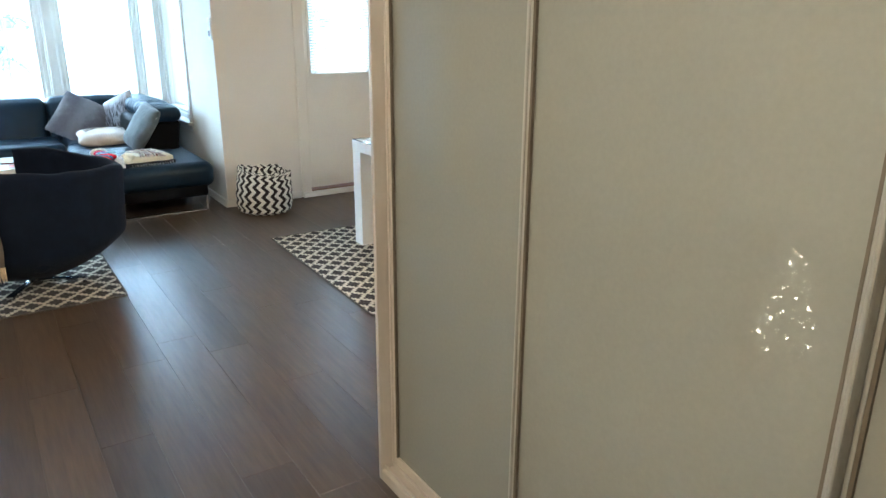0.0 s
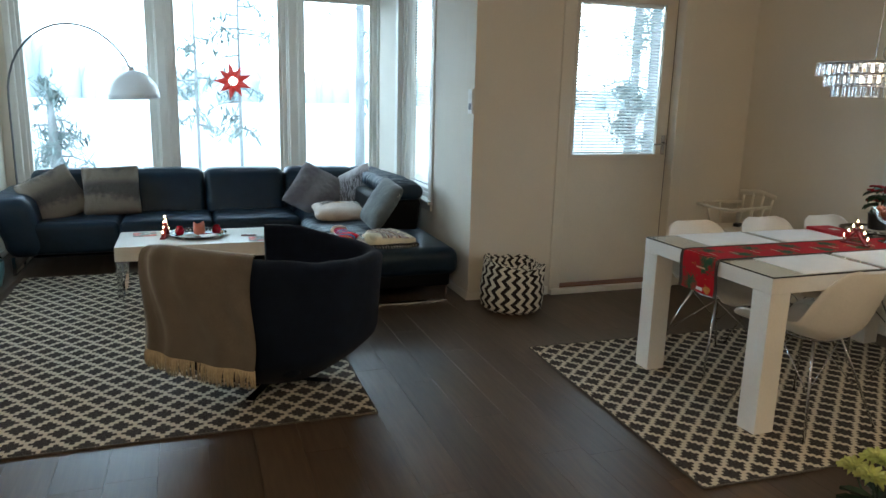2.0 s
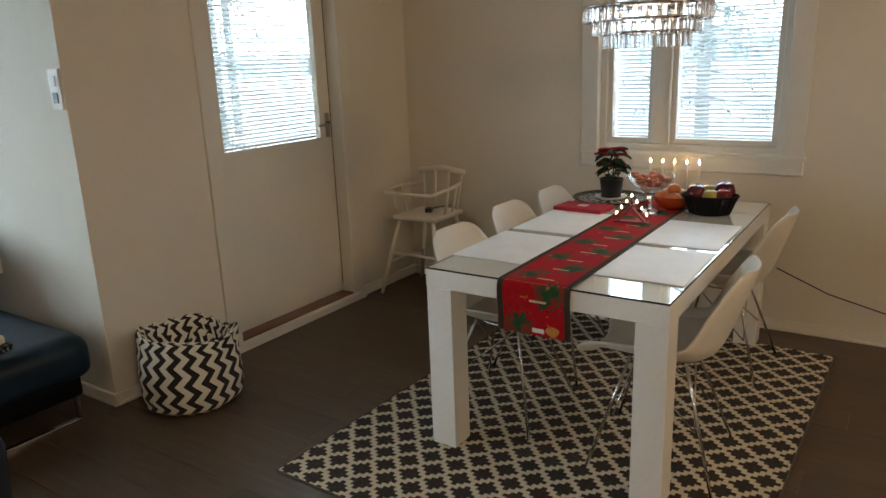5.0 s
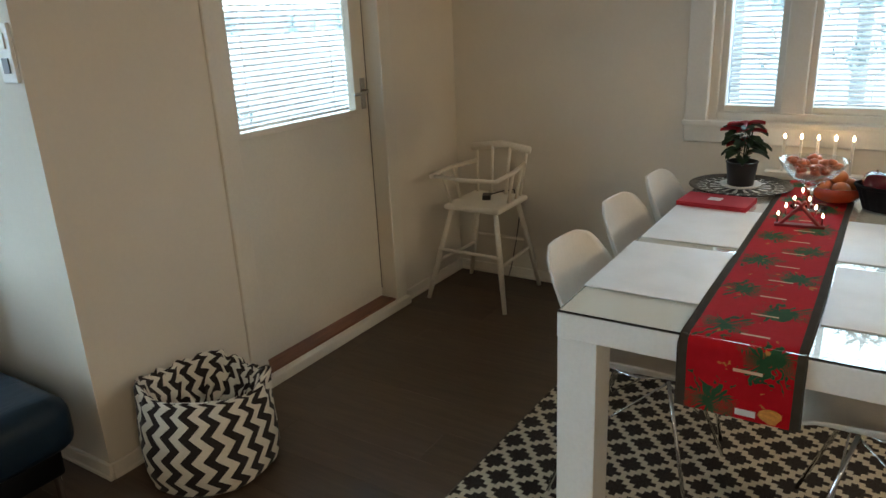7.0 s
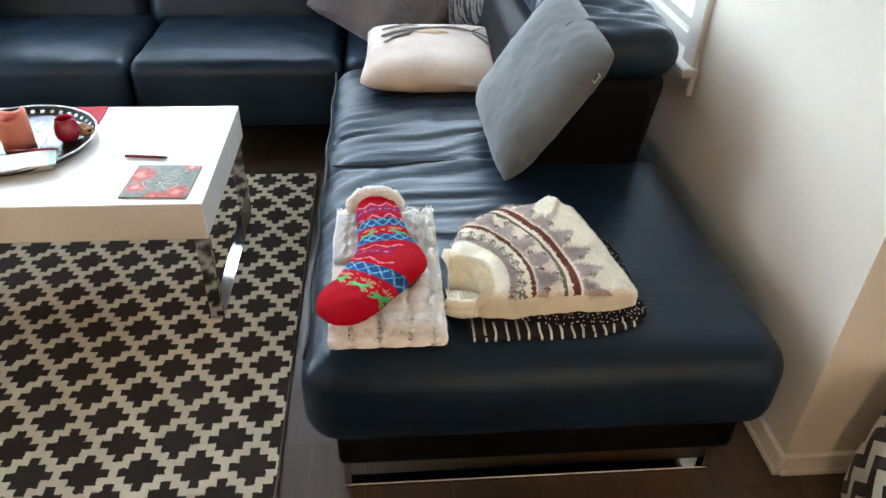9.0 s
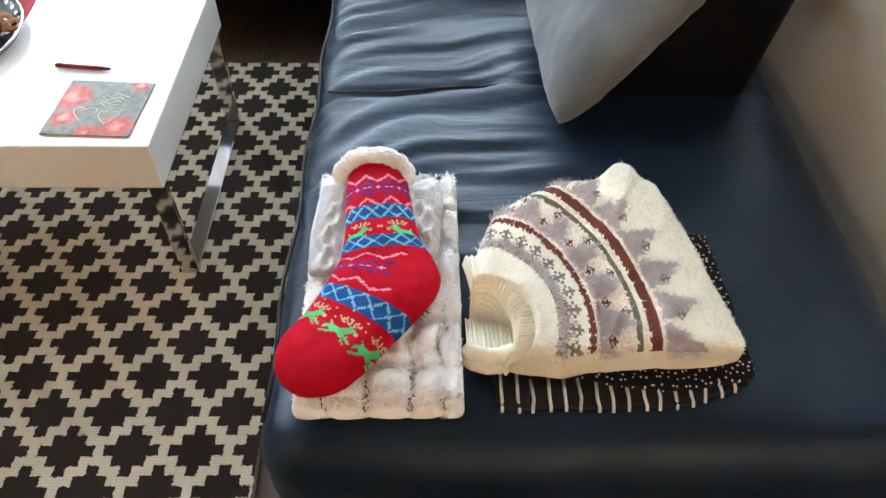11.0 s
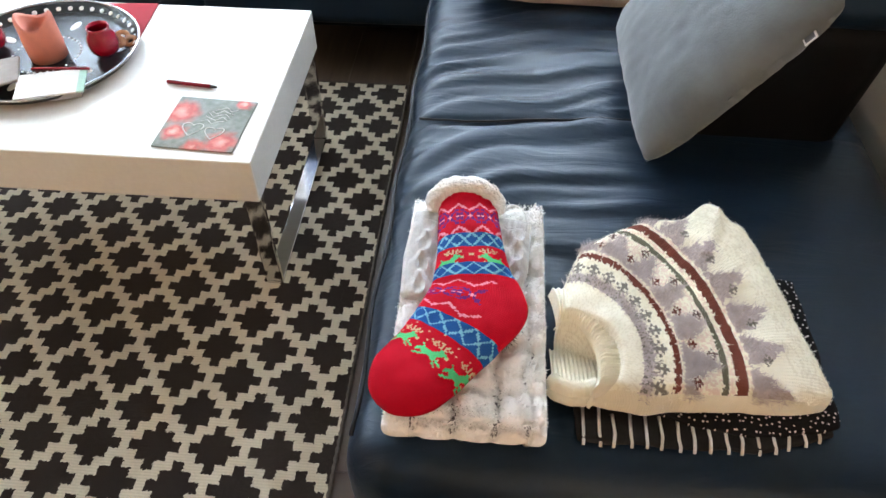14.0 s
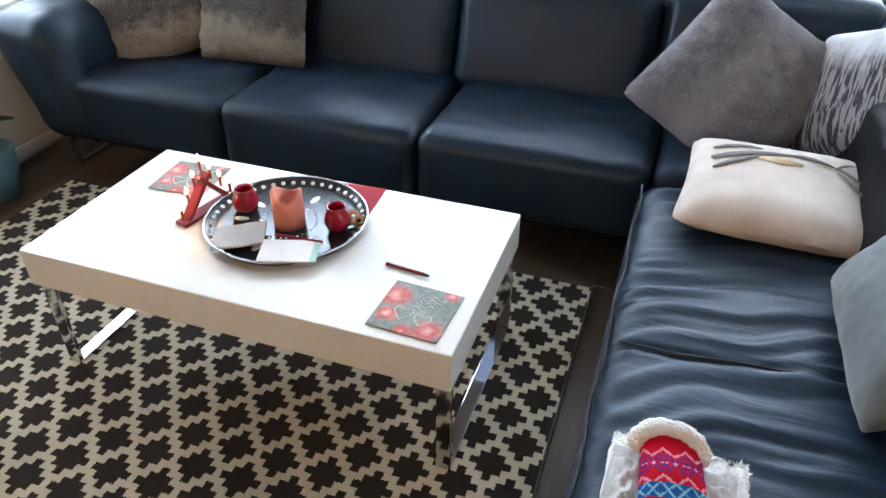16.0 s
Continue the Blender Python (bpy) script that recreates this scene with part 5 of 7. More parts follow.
bm = bmesh.new()
surf(throw_point, 46, 40, bm=bm)
surf(lambda u, v: throw_point(u, v, 0.006), 46, 40, bm=bm)
part("wool_cloth", finish(bm), THROW, th)
bm = bmesh.new()
rng = random.Random(8)
for k in range(120):
    u = k / 119
    p = throw_point(u, 1.0, 0.003)
    q = p + Vector((rng.uniform(-0.01, 0.01), rng.uniform(-0.012, 0.006), -0.072 - rng.uniform(0, 0.02)))
    tube(bm, [p, p.lerp(q, 0.5) + Vector((rng.uniform(-0.004, 0.004), -0.003, 0)), q], [0.0035, 0.0045, 0.002], 5)
part("fringe", finish(bm), FRINGE, th, "long twisted beige fringe")

# arc lamp over the sofa
al = thing("arc_floor_lamp", "arc floor lamp with a white dome shade", "lamp", (-1.62, 8.56, 0.0))
part("base", lathe([(0, 0), (0.09, 0), (0.09, 0.03), (0.02, 0.04), (0, 0.04)], 28), STEEL, al)
pts = [(0, 0, 0.03), (0, 0, 0.8), (0, 0, 1.35)]
for k in range(1, 17):
    a = math.pi * 0.86 * k / 16
    pts.append((0.56 * (1 - math.cos(a)) * 0.96, -0.30 * k / 16, 1.35 + 0.66 * math.sin(a)))
part("arc_pole", rod(pts, 0.009, 8), DARKSTEEL, al)
E0 = Vector(pts[-1])
bm = lathe([(0.03, 0.03), (0.085, 0.018), (0.150, -0.028), (0.195, -0.095), (0.212, -0.165), (0.214, -0.215), (0.211, -0.215), (0.208, -0.165), (0.191, -0.097), (0.146, -0.032), (0.082, 0.013), (0.03, 0.025)], 40)
sh = part("dome_shade", bm, LAMPWHITE, al, "white enamel dome shade", at=Matrix.Translation(E0 + Vector((0.0, 0, -0.03))) @ Matrix.Rotation(radians(-3), 4, "Y"))
part("shade_cap", lathe([(0, 0.035), (0.018, 0.03), (0.032, 0.0), (0.03, -0.006), (0, -0.006)], 18), STEEL, al, at=Matrix.Translation(E0 + Vector((0, 0, 0.0))))

# star lamp in the window
st = thing("star_lamp", "red paper star lamp glowing in the window", "lamp", (0.28, 8.62, 1.57))
for k in range(9):
    a = 2 * math.pi * k / 9 + 0.35
    d = Vector((math.cos(a), 0, math.sin(a)))
    s = Vector((-math.sin(a), 0, math.cos(a)))
    bm = bmesh.new()
    tip = bm.verts.new(d * (0.165 if k % 2 else 0.185))
    ring = [bm.verts.new(d * 0.045 + q) for q in (s * 0.042, Vector((0, -0.05, 0)), -s * 0.042, Vector((0, 0.05, 0)))]
    for j in range(4):
        bm.faces.new((tip, ring[j], ring[(j + 1) % 4]))
    part("star_point", bm, STARPAPER, st)
part("bulb", lathe([(0, -0.04), (0.030, -0.022), (0.04, 0), (0.030, 0.022), (0, 0.04)], 12), STARBULB, st, "glowing warm bulb", at=Matrix.Translation((0, -0.05, 0)) @ Matrix.Scale(0.95, 4))
part("cord", rod([(0, 0, 0.05), (0, 0.01, 0.55)], 0.0018, 5), WHITETUBE, st)

# pouf
pf = thing("pouf", "black and cream chevron fabric pouf basket", "pouf", (2.01, 5.79, 0.0))
pf.matrix_basis = pose(2.0, 5.79, 0.0) @ Matrix.Diagonal((0.98, 0.98, 0.86, 1))


def pouf_point(u, v):
    """A soft open bag: the wall stands up to a crumpled rim, folds over it and sinks in."""
    a = 2 * math.pi * u
    prof = ((0.0, 0.0), (0.19, 0.0), (0.222, 0.03), (0.236, 0.10), (0.238, 0.18), (0.232, 0.26), (0.222, 0.33), (0.212, 0.385), (0.196, 0.398), (0.180, 0.375), (0.165, 0.315), (0.135, 0.262), (0.07, 0.235), (0.0, 0.23))
    s = v * (len(prof) - 1)
    i = min(int(s), len(prof) - 2)
    k = s - i
    r = prof[i][0] + (prof[i + 1][0] - prof[i][0]) * k
    z = prof[i][1] + (prof[i + 1][1] - prof[i][1]) * k
    w = noise.noise(Vector((math.cos(a) * 1.6, math.sin(a) * 1.6, z * 3)))
    near_rim = math.exp(-((s - 7.8) / 2.2) ** 2)
    inner = max(0.0, min(1.0, (s - 8.5) / 2.0))
    buckle = noise.noise(Vector((math.cos(a) * 3.2, math.sin(a) * 3.2, 5.0 + z * 2)))
    crumple = noise.noise(Vector((math.cos(a) * 7.0, math.sin(a) * 7.0, 2.0 + z * 5)))
    r += 0.012 * w + (0.030 * buckle + 0.012 * crumple) * near_rim * (r > 0.05)
    r *= 1 - 0.12 * max(0.0, math.cos(a - 3.9)) ** 3 * near_rim
    z += (0.022 * math.sin(a - 0.7) + 0.030 * buckle + 0.012 * crumple) * near_rim + 0.045 * buckle * inner + 0.02 * crumple * inner
    return Vector((r * math.cos(a), r * math.sin(a), max(0.0, z)))


part("fabric_cover", surf(pouf_point, 144, 78, True), CHEVRON, pf)
part("draw_cord", rod([pouf_point(0.54 + 0.015 * k, 8.2 / 13) + Vector((0, 0, 0.003)) for k in range(11)], 0.004, 6, flat=0.5), WHITETUBE, pf, "white cloth drawstring")

# ---- clothes and gifts on the chaise ----
SEAT = 0.418


def hairs(bm, rng, p, lean, length, width=0.0012):
    """One tuft of pile: a thin blade from p along lean."""
    d = lean.normalized() * length
    w = d.cross(Vector((0.3, 0.2, 1))).normalized() * width
    bm.faces.new((bm.verts.new(p - w), bm.verts.new(p + w), bm.verts.new(p + d)))


fb = thing("folded_blanket", "folded cream faux fur blanket with dark streaks on the chaise", "blanket", (0.885, 6.265, SEAT), 0)
CHANNELS = (-0.060, -0.008, 0.046, 0.088)


def quilt(x, y):
    """Height of the quilted puffs, 0 in a channel to 1 on a puff."""
    wob = 0.012 * noise.noise(Vector((y * 24, x * 6, 3)))
    a = min(abs(x + wob - c) for c in CHANNELS)
    b = abs(((y + 0.012 * noise.noise(Vector((x * 30, 2, 0))) + 0.165) / 0.070 + 0.5) % 1 - 0.5) * 0.070
    k = 1 - math.exp(-(a / 0.007) ** 2)
    return k * (1 - 0.7 * math.exp(-(b / 0.006) ** 2))


def fur_shape(seed):
    def f(p, c):
        q = quilt(p.x, p.y)
        n = noise.noise(Vector((p.x * 48 + seed, p.y * 48, p.z * 48)))
        if c.z > 0:
            p.z += 0.014 * (q - 0.6) + 0.004 * n
        p.x += c.x * 0.004 * noise.noise(Vector((p.y * 40, seed, p.z * 60)))
        p.y += c.y * 0.0025 * (quilt(p.x, 0.0) - 0.5) + 0.002 * n
        return p
    return f


part("fur_layer", round_box((-0.104, -0.219, 0.0), (0.115, 0.195, 0.026), 0.013, (60, 90, 2), 3, fur_shape(1)), CREAMFUR, fb)
part("fur_layer", round_box((-0.100, -0.208, 0.022), (0.112, 0.197, 0.048), 0.013, (60, 90, 2), 3, fur_shape(7)), CREAMFUR, fb)
rng = random.Random(12)
pale, dark = bmesh.new(), bmesh.new()
for k in range(8000):
    s = rng.random()
    side = rng.randrange(4)
    x, y = ((-0.102, -0.212 + 0.405 * s), (0.113, -0.212 + 0.405 * s), (-0.10 + 0.212 * s, -0.215), (-0.10 + 0.212 * s, 0.195))[side]
    n = Vector(((-1, 0, 0), (1, 0, 0), (0, -1, 0), (0, 1, 0))[side])
    p = Vector((x, y, rng.uniform(0.004, 0.050))) - n * 0.003
    q = quilt(x, y) if side > 1 else 1
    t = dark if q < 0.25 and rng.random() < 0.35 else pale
    hairs(t, rng, p, n * 0.8 + Vector([rng.gauss(0, 0.5) for _ in range(3)]) + Vector((0, 0, -0.35)), rng.uniform(0.003, 0.0065))
for k in range(17000):
    x, y = rng.uniform(-0.100, 0.110), rng.uniform(-0.206, 0.194)
    q = quilt(x, y)
    p = Vector((x, y, 0.046 + 0.014 * (q - 0.6)))
    cl = Vector((noise.noise(Vector((x * 60, y * 60, 1))), noise.noise(Vector((x * 60, y * 60, 8))), 0.0)) * 1.6
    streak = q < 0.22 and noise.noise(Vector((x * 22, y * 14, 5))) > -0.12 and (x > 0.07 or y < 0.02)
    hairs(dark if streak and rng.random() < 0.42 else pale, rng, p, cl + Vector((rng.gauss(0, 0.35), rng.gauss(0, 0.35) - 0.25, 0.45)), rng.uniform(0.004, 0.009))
tagged(part("fur", pale, CREAMFUR, fb), kind="stuff")
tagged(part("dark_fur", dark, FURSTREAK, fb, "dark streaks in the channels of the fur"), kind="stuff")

gl = thing("knitted_hat", "light grey cable-knit hat with a fur bobble on the folded blanket", "hat", (0.876, 6.315, SEAT + 0.046), -4)


def knit_slab(w, h, d, cable):
    def f(p, c):
        if c.z > 0:
            for o in cable:
                s = p.y * 75
                p.z += 0.0085 * max(0.0, 1 - abs(p.x - o - 0.010 * math.sin(s)) / 0.012) + 0.0065 * max(0.0, 1 - abs(p.x - o + 0.010 * math.sin(s)) / 0.012)
            p.z += 0.0008 * math.sin(p.x * 1100) * (0.6 + 0.4 * math.sin(p.y * 1500))
        p.x *= 1 - 0.10 * max(0.0, -c.y)
        return p
    return round_box((-w / 2, -h / 2, 0), (w / 2, h / 2, d), d * 0.48, (110, 90, 1), 3, f)


part("knitted_crown", knit_slab(0.192, 0.155, 0.017, (-0.066, -0.028, 0.010, 0.046, 0.076)), GREYKNIT, gl)
part("ribbed_brim", surf(lambda u, v: (lambda a, k: Vector(((0.094 + 0.001 * k) * math.cos(a), 0.068 + 0.034 * v, 0.010 + (0.011 + 0.002 * k) * math.sin(a) * (1 - 0.5 * abs(2 * v - 1) ** 4))))(2 * math.pi * u, abs(math.sin(2 * math.pi * u * 22))), 240, 6, True), GREYKNIT, gl)
bm = blob(0.026, 10, 0.6, 3.0, 0.3)
for k in range(900):
    d = Vector([rng.gauss(0, 1) for _ in range(3)]).normalized()
    hairs(bm, rng, Vector((d.x * 0.023, d.y * 0.023, d.z * 0.014)), d + Vector((rng.gauss(0, 0.3), rng.gauss(0, 0.3), -0.2)), rng.uniform(0.008, 0.014))
part("fur_bobble", bm, TANFUR, gl, "tan faux fur bobble", Matrix.Translation((0.064, -0.112, 0.006)))

# the sock lies over blanket and hat: a flattened tube along a bent line
sk = thing("christmas_sock", "red knitted christmas sock with reindeer and a white fleece cuff", "sock", (0, 0, 0))
CL = ((0.870, 6.458), (0.875, 6.412), (0.880, 6.365), (0.885, 6.320), (0.889, 6.280), (0.891, 6.248), (0.886, 6.214), (0.871, 6.179), (0.851, 6.146), (0.829, 6.114), (0.808, 6.089), (0.792, 6.072))
WID = (0.047, 0.048, 0.050, 0.0525, 0.058, 0.064, 0.068, 0.067, 0.063, 0.060, 0.056, 0.049)


def along(table, s):
    k = s * (len(table) - 1)
    i = min(int(k), len(table) - 2)
    k -= i
    a, b = table[i], table[i + 1]
    p, q = table[max(0, i - 1)], table[min(len(table) - 1, i + 2)]

    def sp(p, a, b, q):
        return a + 0.5 * k * (b - p + k * (2 * p - 5 * a + 4 * b - q + k * (3 * (a - b) + q - p)))
    if isinstance(a, tuple):
        return tuple(sp(*v) for v in zip(p, a, b, q))
    return sp(p, a, b, q)


SOCKZ = SEAT + 0.058


def sock_point(s, c, top):
    """s along from cuff to toe, c across from -1 to 1."""
    x, y = along(CL, s)
    x2, y2 = along(CL, min(1.0, s + 0.01))
    x1, y1 = along(CL, max(0.0, s - 0.01))
    d = Vector((x2 - x1, y2 - y1, 0)).normalized()
    side = Vector((-d.y, d.x, 0))
    end = max(0.0, (s - 0.86) / 0.14)
    close = math.sqrt(max(0.0, 1 - end * end))
    heel = 0.016 * math.exp(-((s - 0.50) / 0.09) ** 2) * max(0.0, c)
    q = Vector((x, y, 0)) + d * (0.02 * end) + side * (along(WID, s) * close * c + heel)
    h = 0.021 * math.sqrt(max(0.02, 1 - end * end)) * (1 + 0.25 * noise.noise(Vector((x * 18, y * 18, 1))))
    z = h * (max(0.0, 1 - abs(c) ** 2.6)) ** 0.5
    q.z = SOCKZ + 0.010 + (z * 1.25 if top else -z * 0.5)
    q.z += 0.0018 * noise.noise(Vector((q.x * 55, q.y * 55, 0)))
    return q


ROWS, COLS = 176, 50
RED, PINK, PURPLE, BLUE, CYAN, GREEN, TAN = (0.47, 0.006, 0.018), (0.72, 0.26, 0.30), (0.13, 0.018, 0.125), (0.009, 0.080, 0.25), (0.15, 0.42, 0.54), (0.05, 0.46, 0.17), (0.50, 0.36, 0.20)
FLOWER = ("..##.##..", ".##...##.", "##.#.#.##", "#..###..#", "..#o.o#..", "#..###..#", "##.#.#.##", ".##...##.", "..##.##..")
REINDEER = ("......t..t..t...", "...t.tt..t.tt.t.", "....tt.t.t.t.tt.", ".....tt.tt.tt...", "..........gg....", "..........gggg..", ".g.......ggggggt", "..g.....ggggg.tt",
            "..gggggggggg....", ".gggggggggg.....", "ggggggggggg.t...", "gg.gggggggggg...", "g...gg...gg.ggg.", "...gg......g..gg", ".ggg.......gg...", "gg...........g..")


def art(motif, i, j, keys, flip=False):
    """The stitch of a motif at row i, column j from its upper corner, or None."""
    if 0 <= i < len(motif) and 0 <= j < len(motif[0]):
        return keys.get(motif[i][len(motif[0]) - 1 - j if flip else j])
    return None


def wave(j, period, high):
    return abs((j / period) % 1 - 0.5) * 2 * high


def sock_stitch(i, j):
    """Colour of the stitch in row i from the cuff, column j across, 0 in the middle."""
    u = i / ROWS
    right = j / (COLS / 2)
    if 0.405 + 0.06 * (1 - right) < u < 0.635 - 0.05 * (1 - right) and right > 0.12 and ((u - 0.52) / 0.115) ** 2 + ((1 - right) / 0.86) ** 2 < 1:
        return RED
    for c, w in ((0.243, 0.026), (0.372, 0.026), (0.660, 0.034)):
        lo, hi = (c - w) * ROWS, (c + w) * ROWS
        if lo <= i < hi:
            m = (i - (lo + hi) / 2)
            t = wave(j, 19, (hi - lo) * 0.95) - (hi - lo) * 0.475
            return CYAN if abs(m - t) < 0.75 or abs(m + t) < 0.75 else BLUE
    for c in (0.088, 0.196, 0.432, 0.583):
        t = c * ROWS + wave(j, 15, 5.0)
        if abs(i - t) < (1.0 if (i + j) % 3 else 0.6):
            return PINK
    for c, big, shift in ((0.150, 1.35, 0), (0.515, 1.5, 0)):
        for b in (-21, -7, 7, 21):
            k = art(FLOWER, math.floor((i - int(c * ROWS)) / big + 4.5), math.floor((j - b - shift) / big + 4.5), {"#": PURPLE, "o": PINK, "." : None})
            if k:
                return k
            if abs(i - int(c * ROWS)) + abs(j - b - shift - 7) < 1.6:
                return PINK
    keys = {"g": GREEN, "t": TAN}
    for row, col, flip in ((50, -21, False), (50, 3, True), (127, -24, False), (128, -6, False), (129, 12, False)):
        k = art(REINDEER, i - row, j - col, keys, flip)
        if k:
            return k
    if u > 0.69 and u < 0.76 and (i * 7 + j * 3) % 41 == 0 or (0.275 < u < 0.345 and j in (-2, -1, 0) and i % 9 < 2):
        return TAN
    return RED


def stitched(name, bm, colour_of, material, parent, label=""):
    """Give every face its own yarn colour, as a knit has."""
    layer = bm.loops.layers.float_color.new("yarn")
    for f in bm.faces:
        col = (*colour_of(f), 1.0)
        for loop in f.loops:
            loop[layer] = col
    return part(name, bm, material, parent, label)


bm = bmesh.new()
uvs = bm.loops.layers.uv.verify()
cells = {}
ring = [(k / (COLS / 2) - 1, True) for k in range(COLS + 1)] + [(1 - k / 10, False) for k in range(1, 20)]
grid = [[bm.verts.new(sock_point(i / ROWS, math.sin(c * math.pi / 2) * 0.35 + c * 0.65, top)) for c, top in ring] for i in range(ROWS + 1)]
for i in range(ROWS):
    for j in range(len(ring)):
        k = (j + 1) % len(ring)
        f = bm.faces.new((grid[i][j], grid[i + 1][j], grid[i + 1][k], grid[i][k]))
        f.smooth = True
        cells[f] = sock_stitch(i, j - COLS // 2) if j < COLS else RED
        for loop, (a, b) in zip(f.loops, ((i, j), (i + 1, j), (i + 1, j + 1), (i, j + 1))):
            loop[uvs].uv = (b, a)
stitched("knitted_leg", bm, lambda f: cells[f], SOCK, sk)
bm = bmesh.new()
x, y = CL[0]
ringp = []
for k in range(36):
    a = 2 * math.pi * k / 36
    ringp.append((x + 0.049 * math.cos(a), y - 0.014 - 0.012 * abs(math.cos(a)) ** 3 + 0.008 * math.sin(a), SOCKZ + 0.014 + 0.020 * math.sin(a)))
tube(bm, ringp, [0.0165 + 0.003 * noise.noise(Vector((k * 0.9, 0, 0))) for k in range(36)], 14, closed=True)
for v in bm.verts:
    v.co += Vector([0.0035 * noise.noise(v.co * 95 + Vector((9 * j, 0, 0))) for j in range(3)])
for f in bm.faces[:]:
    for k in range(5):
        hairs(bm, rng, f.calc_center_median(), f.normal + Vector([rng.gauss(0, 0.7) for _ in range(3)]), rng.uniform(0.002, 0.005), 0.0007)
part("fleece_cuff", finish(bm), WHITEFUR, sk, "thick white fleece cuff")

# sweater, folded, its rolled collar open to one side
sw = thing("folded_sweater", "cream wool sweater with brown and mauve patterned yoke, folded", "sweater", (1.021, 6.148, SEAT + 0.020))
OUT = ((-0.014, 0.06), (-0.010, 0.123), (0.009, 0.188), (0.051, 0.218), (0.094, 0.243), (0.149, 0.254), (0.166, 0.276), (0.180, 0.292), (0.194, 0.287), (0.212, 0.260), (0.236, 0.243), (0.277, 0.161), (0.298, 0.107),
       (0.324, 0.042), (0.344, -0.010), (0.344, -0.026), (0.328, -0.034), (0.285, -0.038), (0.2, -0.042), (0.136, -0.046), (0.107, -0.054), (0.073, -0.050), (0.02, -0.040), (-0.012, -0.025))
OUT = tuple((x, y * (1 + 0.55 * max(0.0, y))) for x, y in OUT)
OUT = tuple(((0.256 + x * 1.03) * (1 + 0.4 * max(0.0, y)) - 0.256, y) for x, y in OUT)


MID = (0.165, 0.085)


def reach(a):
    """Distance of the sweater's outline from its middle in direction a."""
    best = 0.03
    for (x0, y0), (x1, y1) in zip(OUT, OUT[1:] + OUT[:1]):
        dx, dy = x1 - x0, y1 - y0
        den = math.cos(a) * dy - math.sin(a) * dx
        if abs(den) < 1e-9:
            continue
        x, y = x0 - MID[0], y0 - MID[1]
        t = (x * dy - y * dx) / den
        u = (x * math.sin(a) - y * math.cos(a)) / den
        if t > 0 and 0 <= u <= 1:
            best = max(best, t)
    return best


NA, NR = 420, 120
REACH = [reach(2 * math.pi * k / NA - math.pi) for k in range(NA)]
REACH = [sum(REACH[(k + d) % NA] for d in range(-3, 4)) / 7 for k in range(NA)]



def sweater_point(k, f):
    """Direction k, share f of the way out; past 1 the edge turns under."""
    a = 2 * math.pi * (k % NA) / NA - math.pi
    out = REACH[k % NA] * min(f, 1.0)
    x, y = MID[0] + out * math.cos(a), MID[1] + out * math.sin(a)
    rad = math.hypot(x, y) if x > -0.02 else 0.0
    rise = max(0.0, min(1.0, (rad - 0.045) / 0.035))
    high = (0.060 - 0.075 * max(0.0, x - 0.08)) * rise * rise * (3 - 2 * rise)
    g = min(1.0, f)
    z = 0.004 + high * (0.45 + 0.55 * math.sqrt(max(0.0, 1 - g ** 16))) if f <= 1 else 0.004 + high * 0.45 * (1 - (f - 1) / 0.05)
    z += (0.005 * noise.noise(Vector((x * 15, y * 15, 2))) + 0.0025 * noise.noise(Vector((x * 45, y * 45, 7)))) * rise
    # soft fold running from the shoulder
    z += 0.004 * math.exp(-((x * 0.93 - y * 0.36 - 0.13) / 0.010) ** 2) * (y > 0.2) * rise
    return Vector((x, y, z))


CREAM, CREAM_DEEP, MAUVE, MAUVE_DEEP, BROWN, OLIVE, GREY, ROSE = (0.84, 0.79, 0.62), (0.76, 0.70, 0.53), (0.55, 0.455, 0.41), (0.45, 0.365, 0.33), (0.15, 0.042, 0.028), (0.13, 0.125, 0.085), (0.20, 0.185, 0.155), (0.76, 0.60, 0.49)
CROSS = ("..#..", ".###.", "#.#.#", ".###.", "..#..")
rng = random.Random(31)
STRAY = [rng.random() for _ in range(4099)]


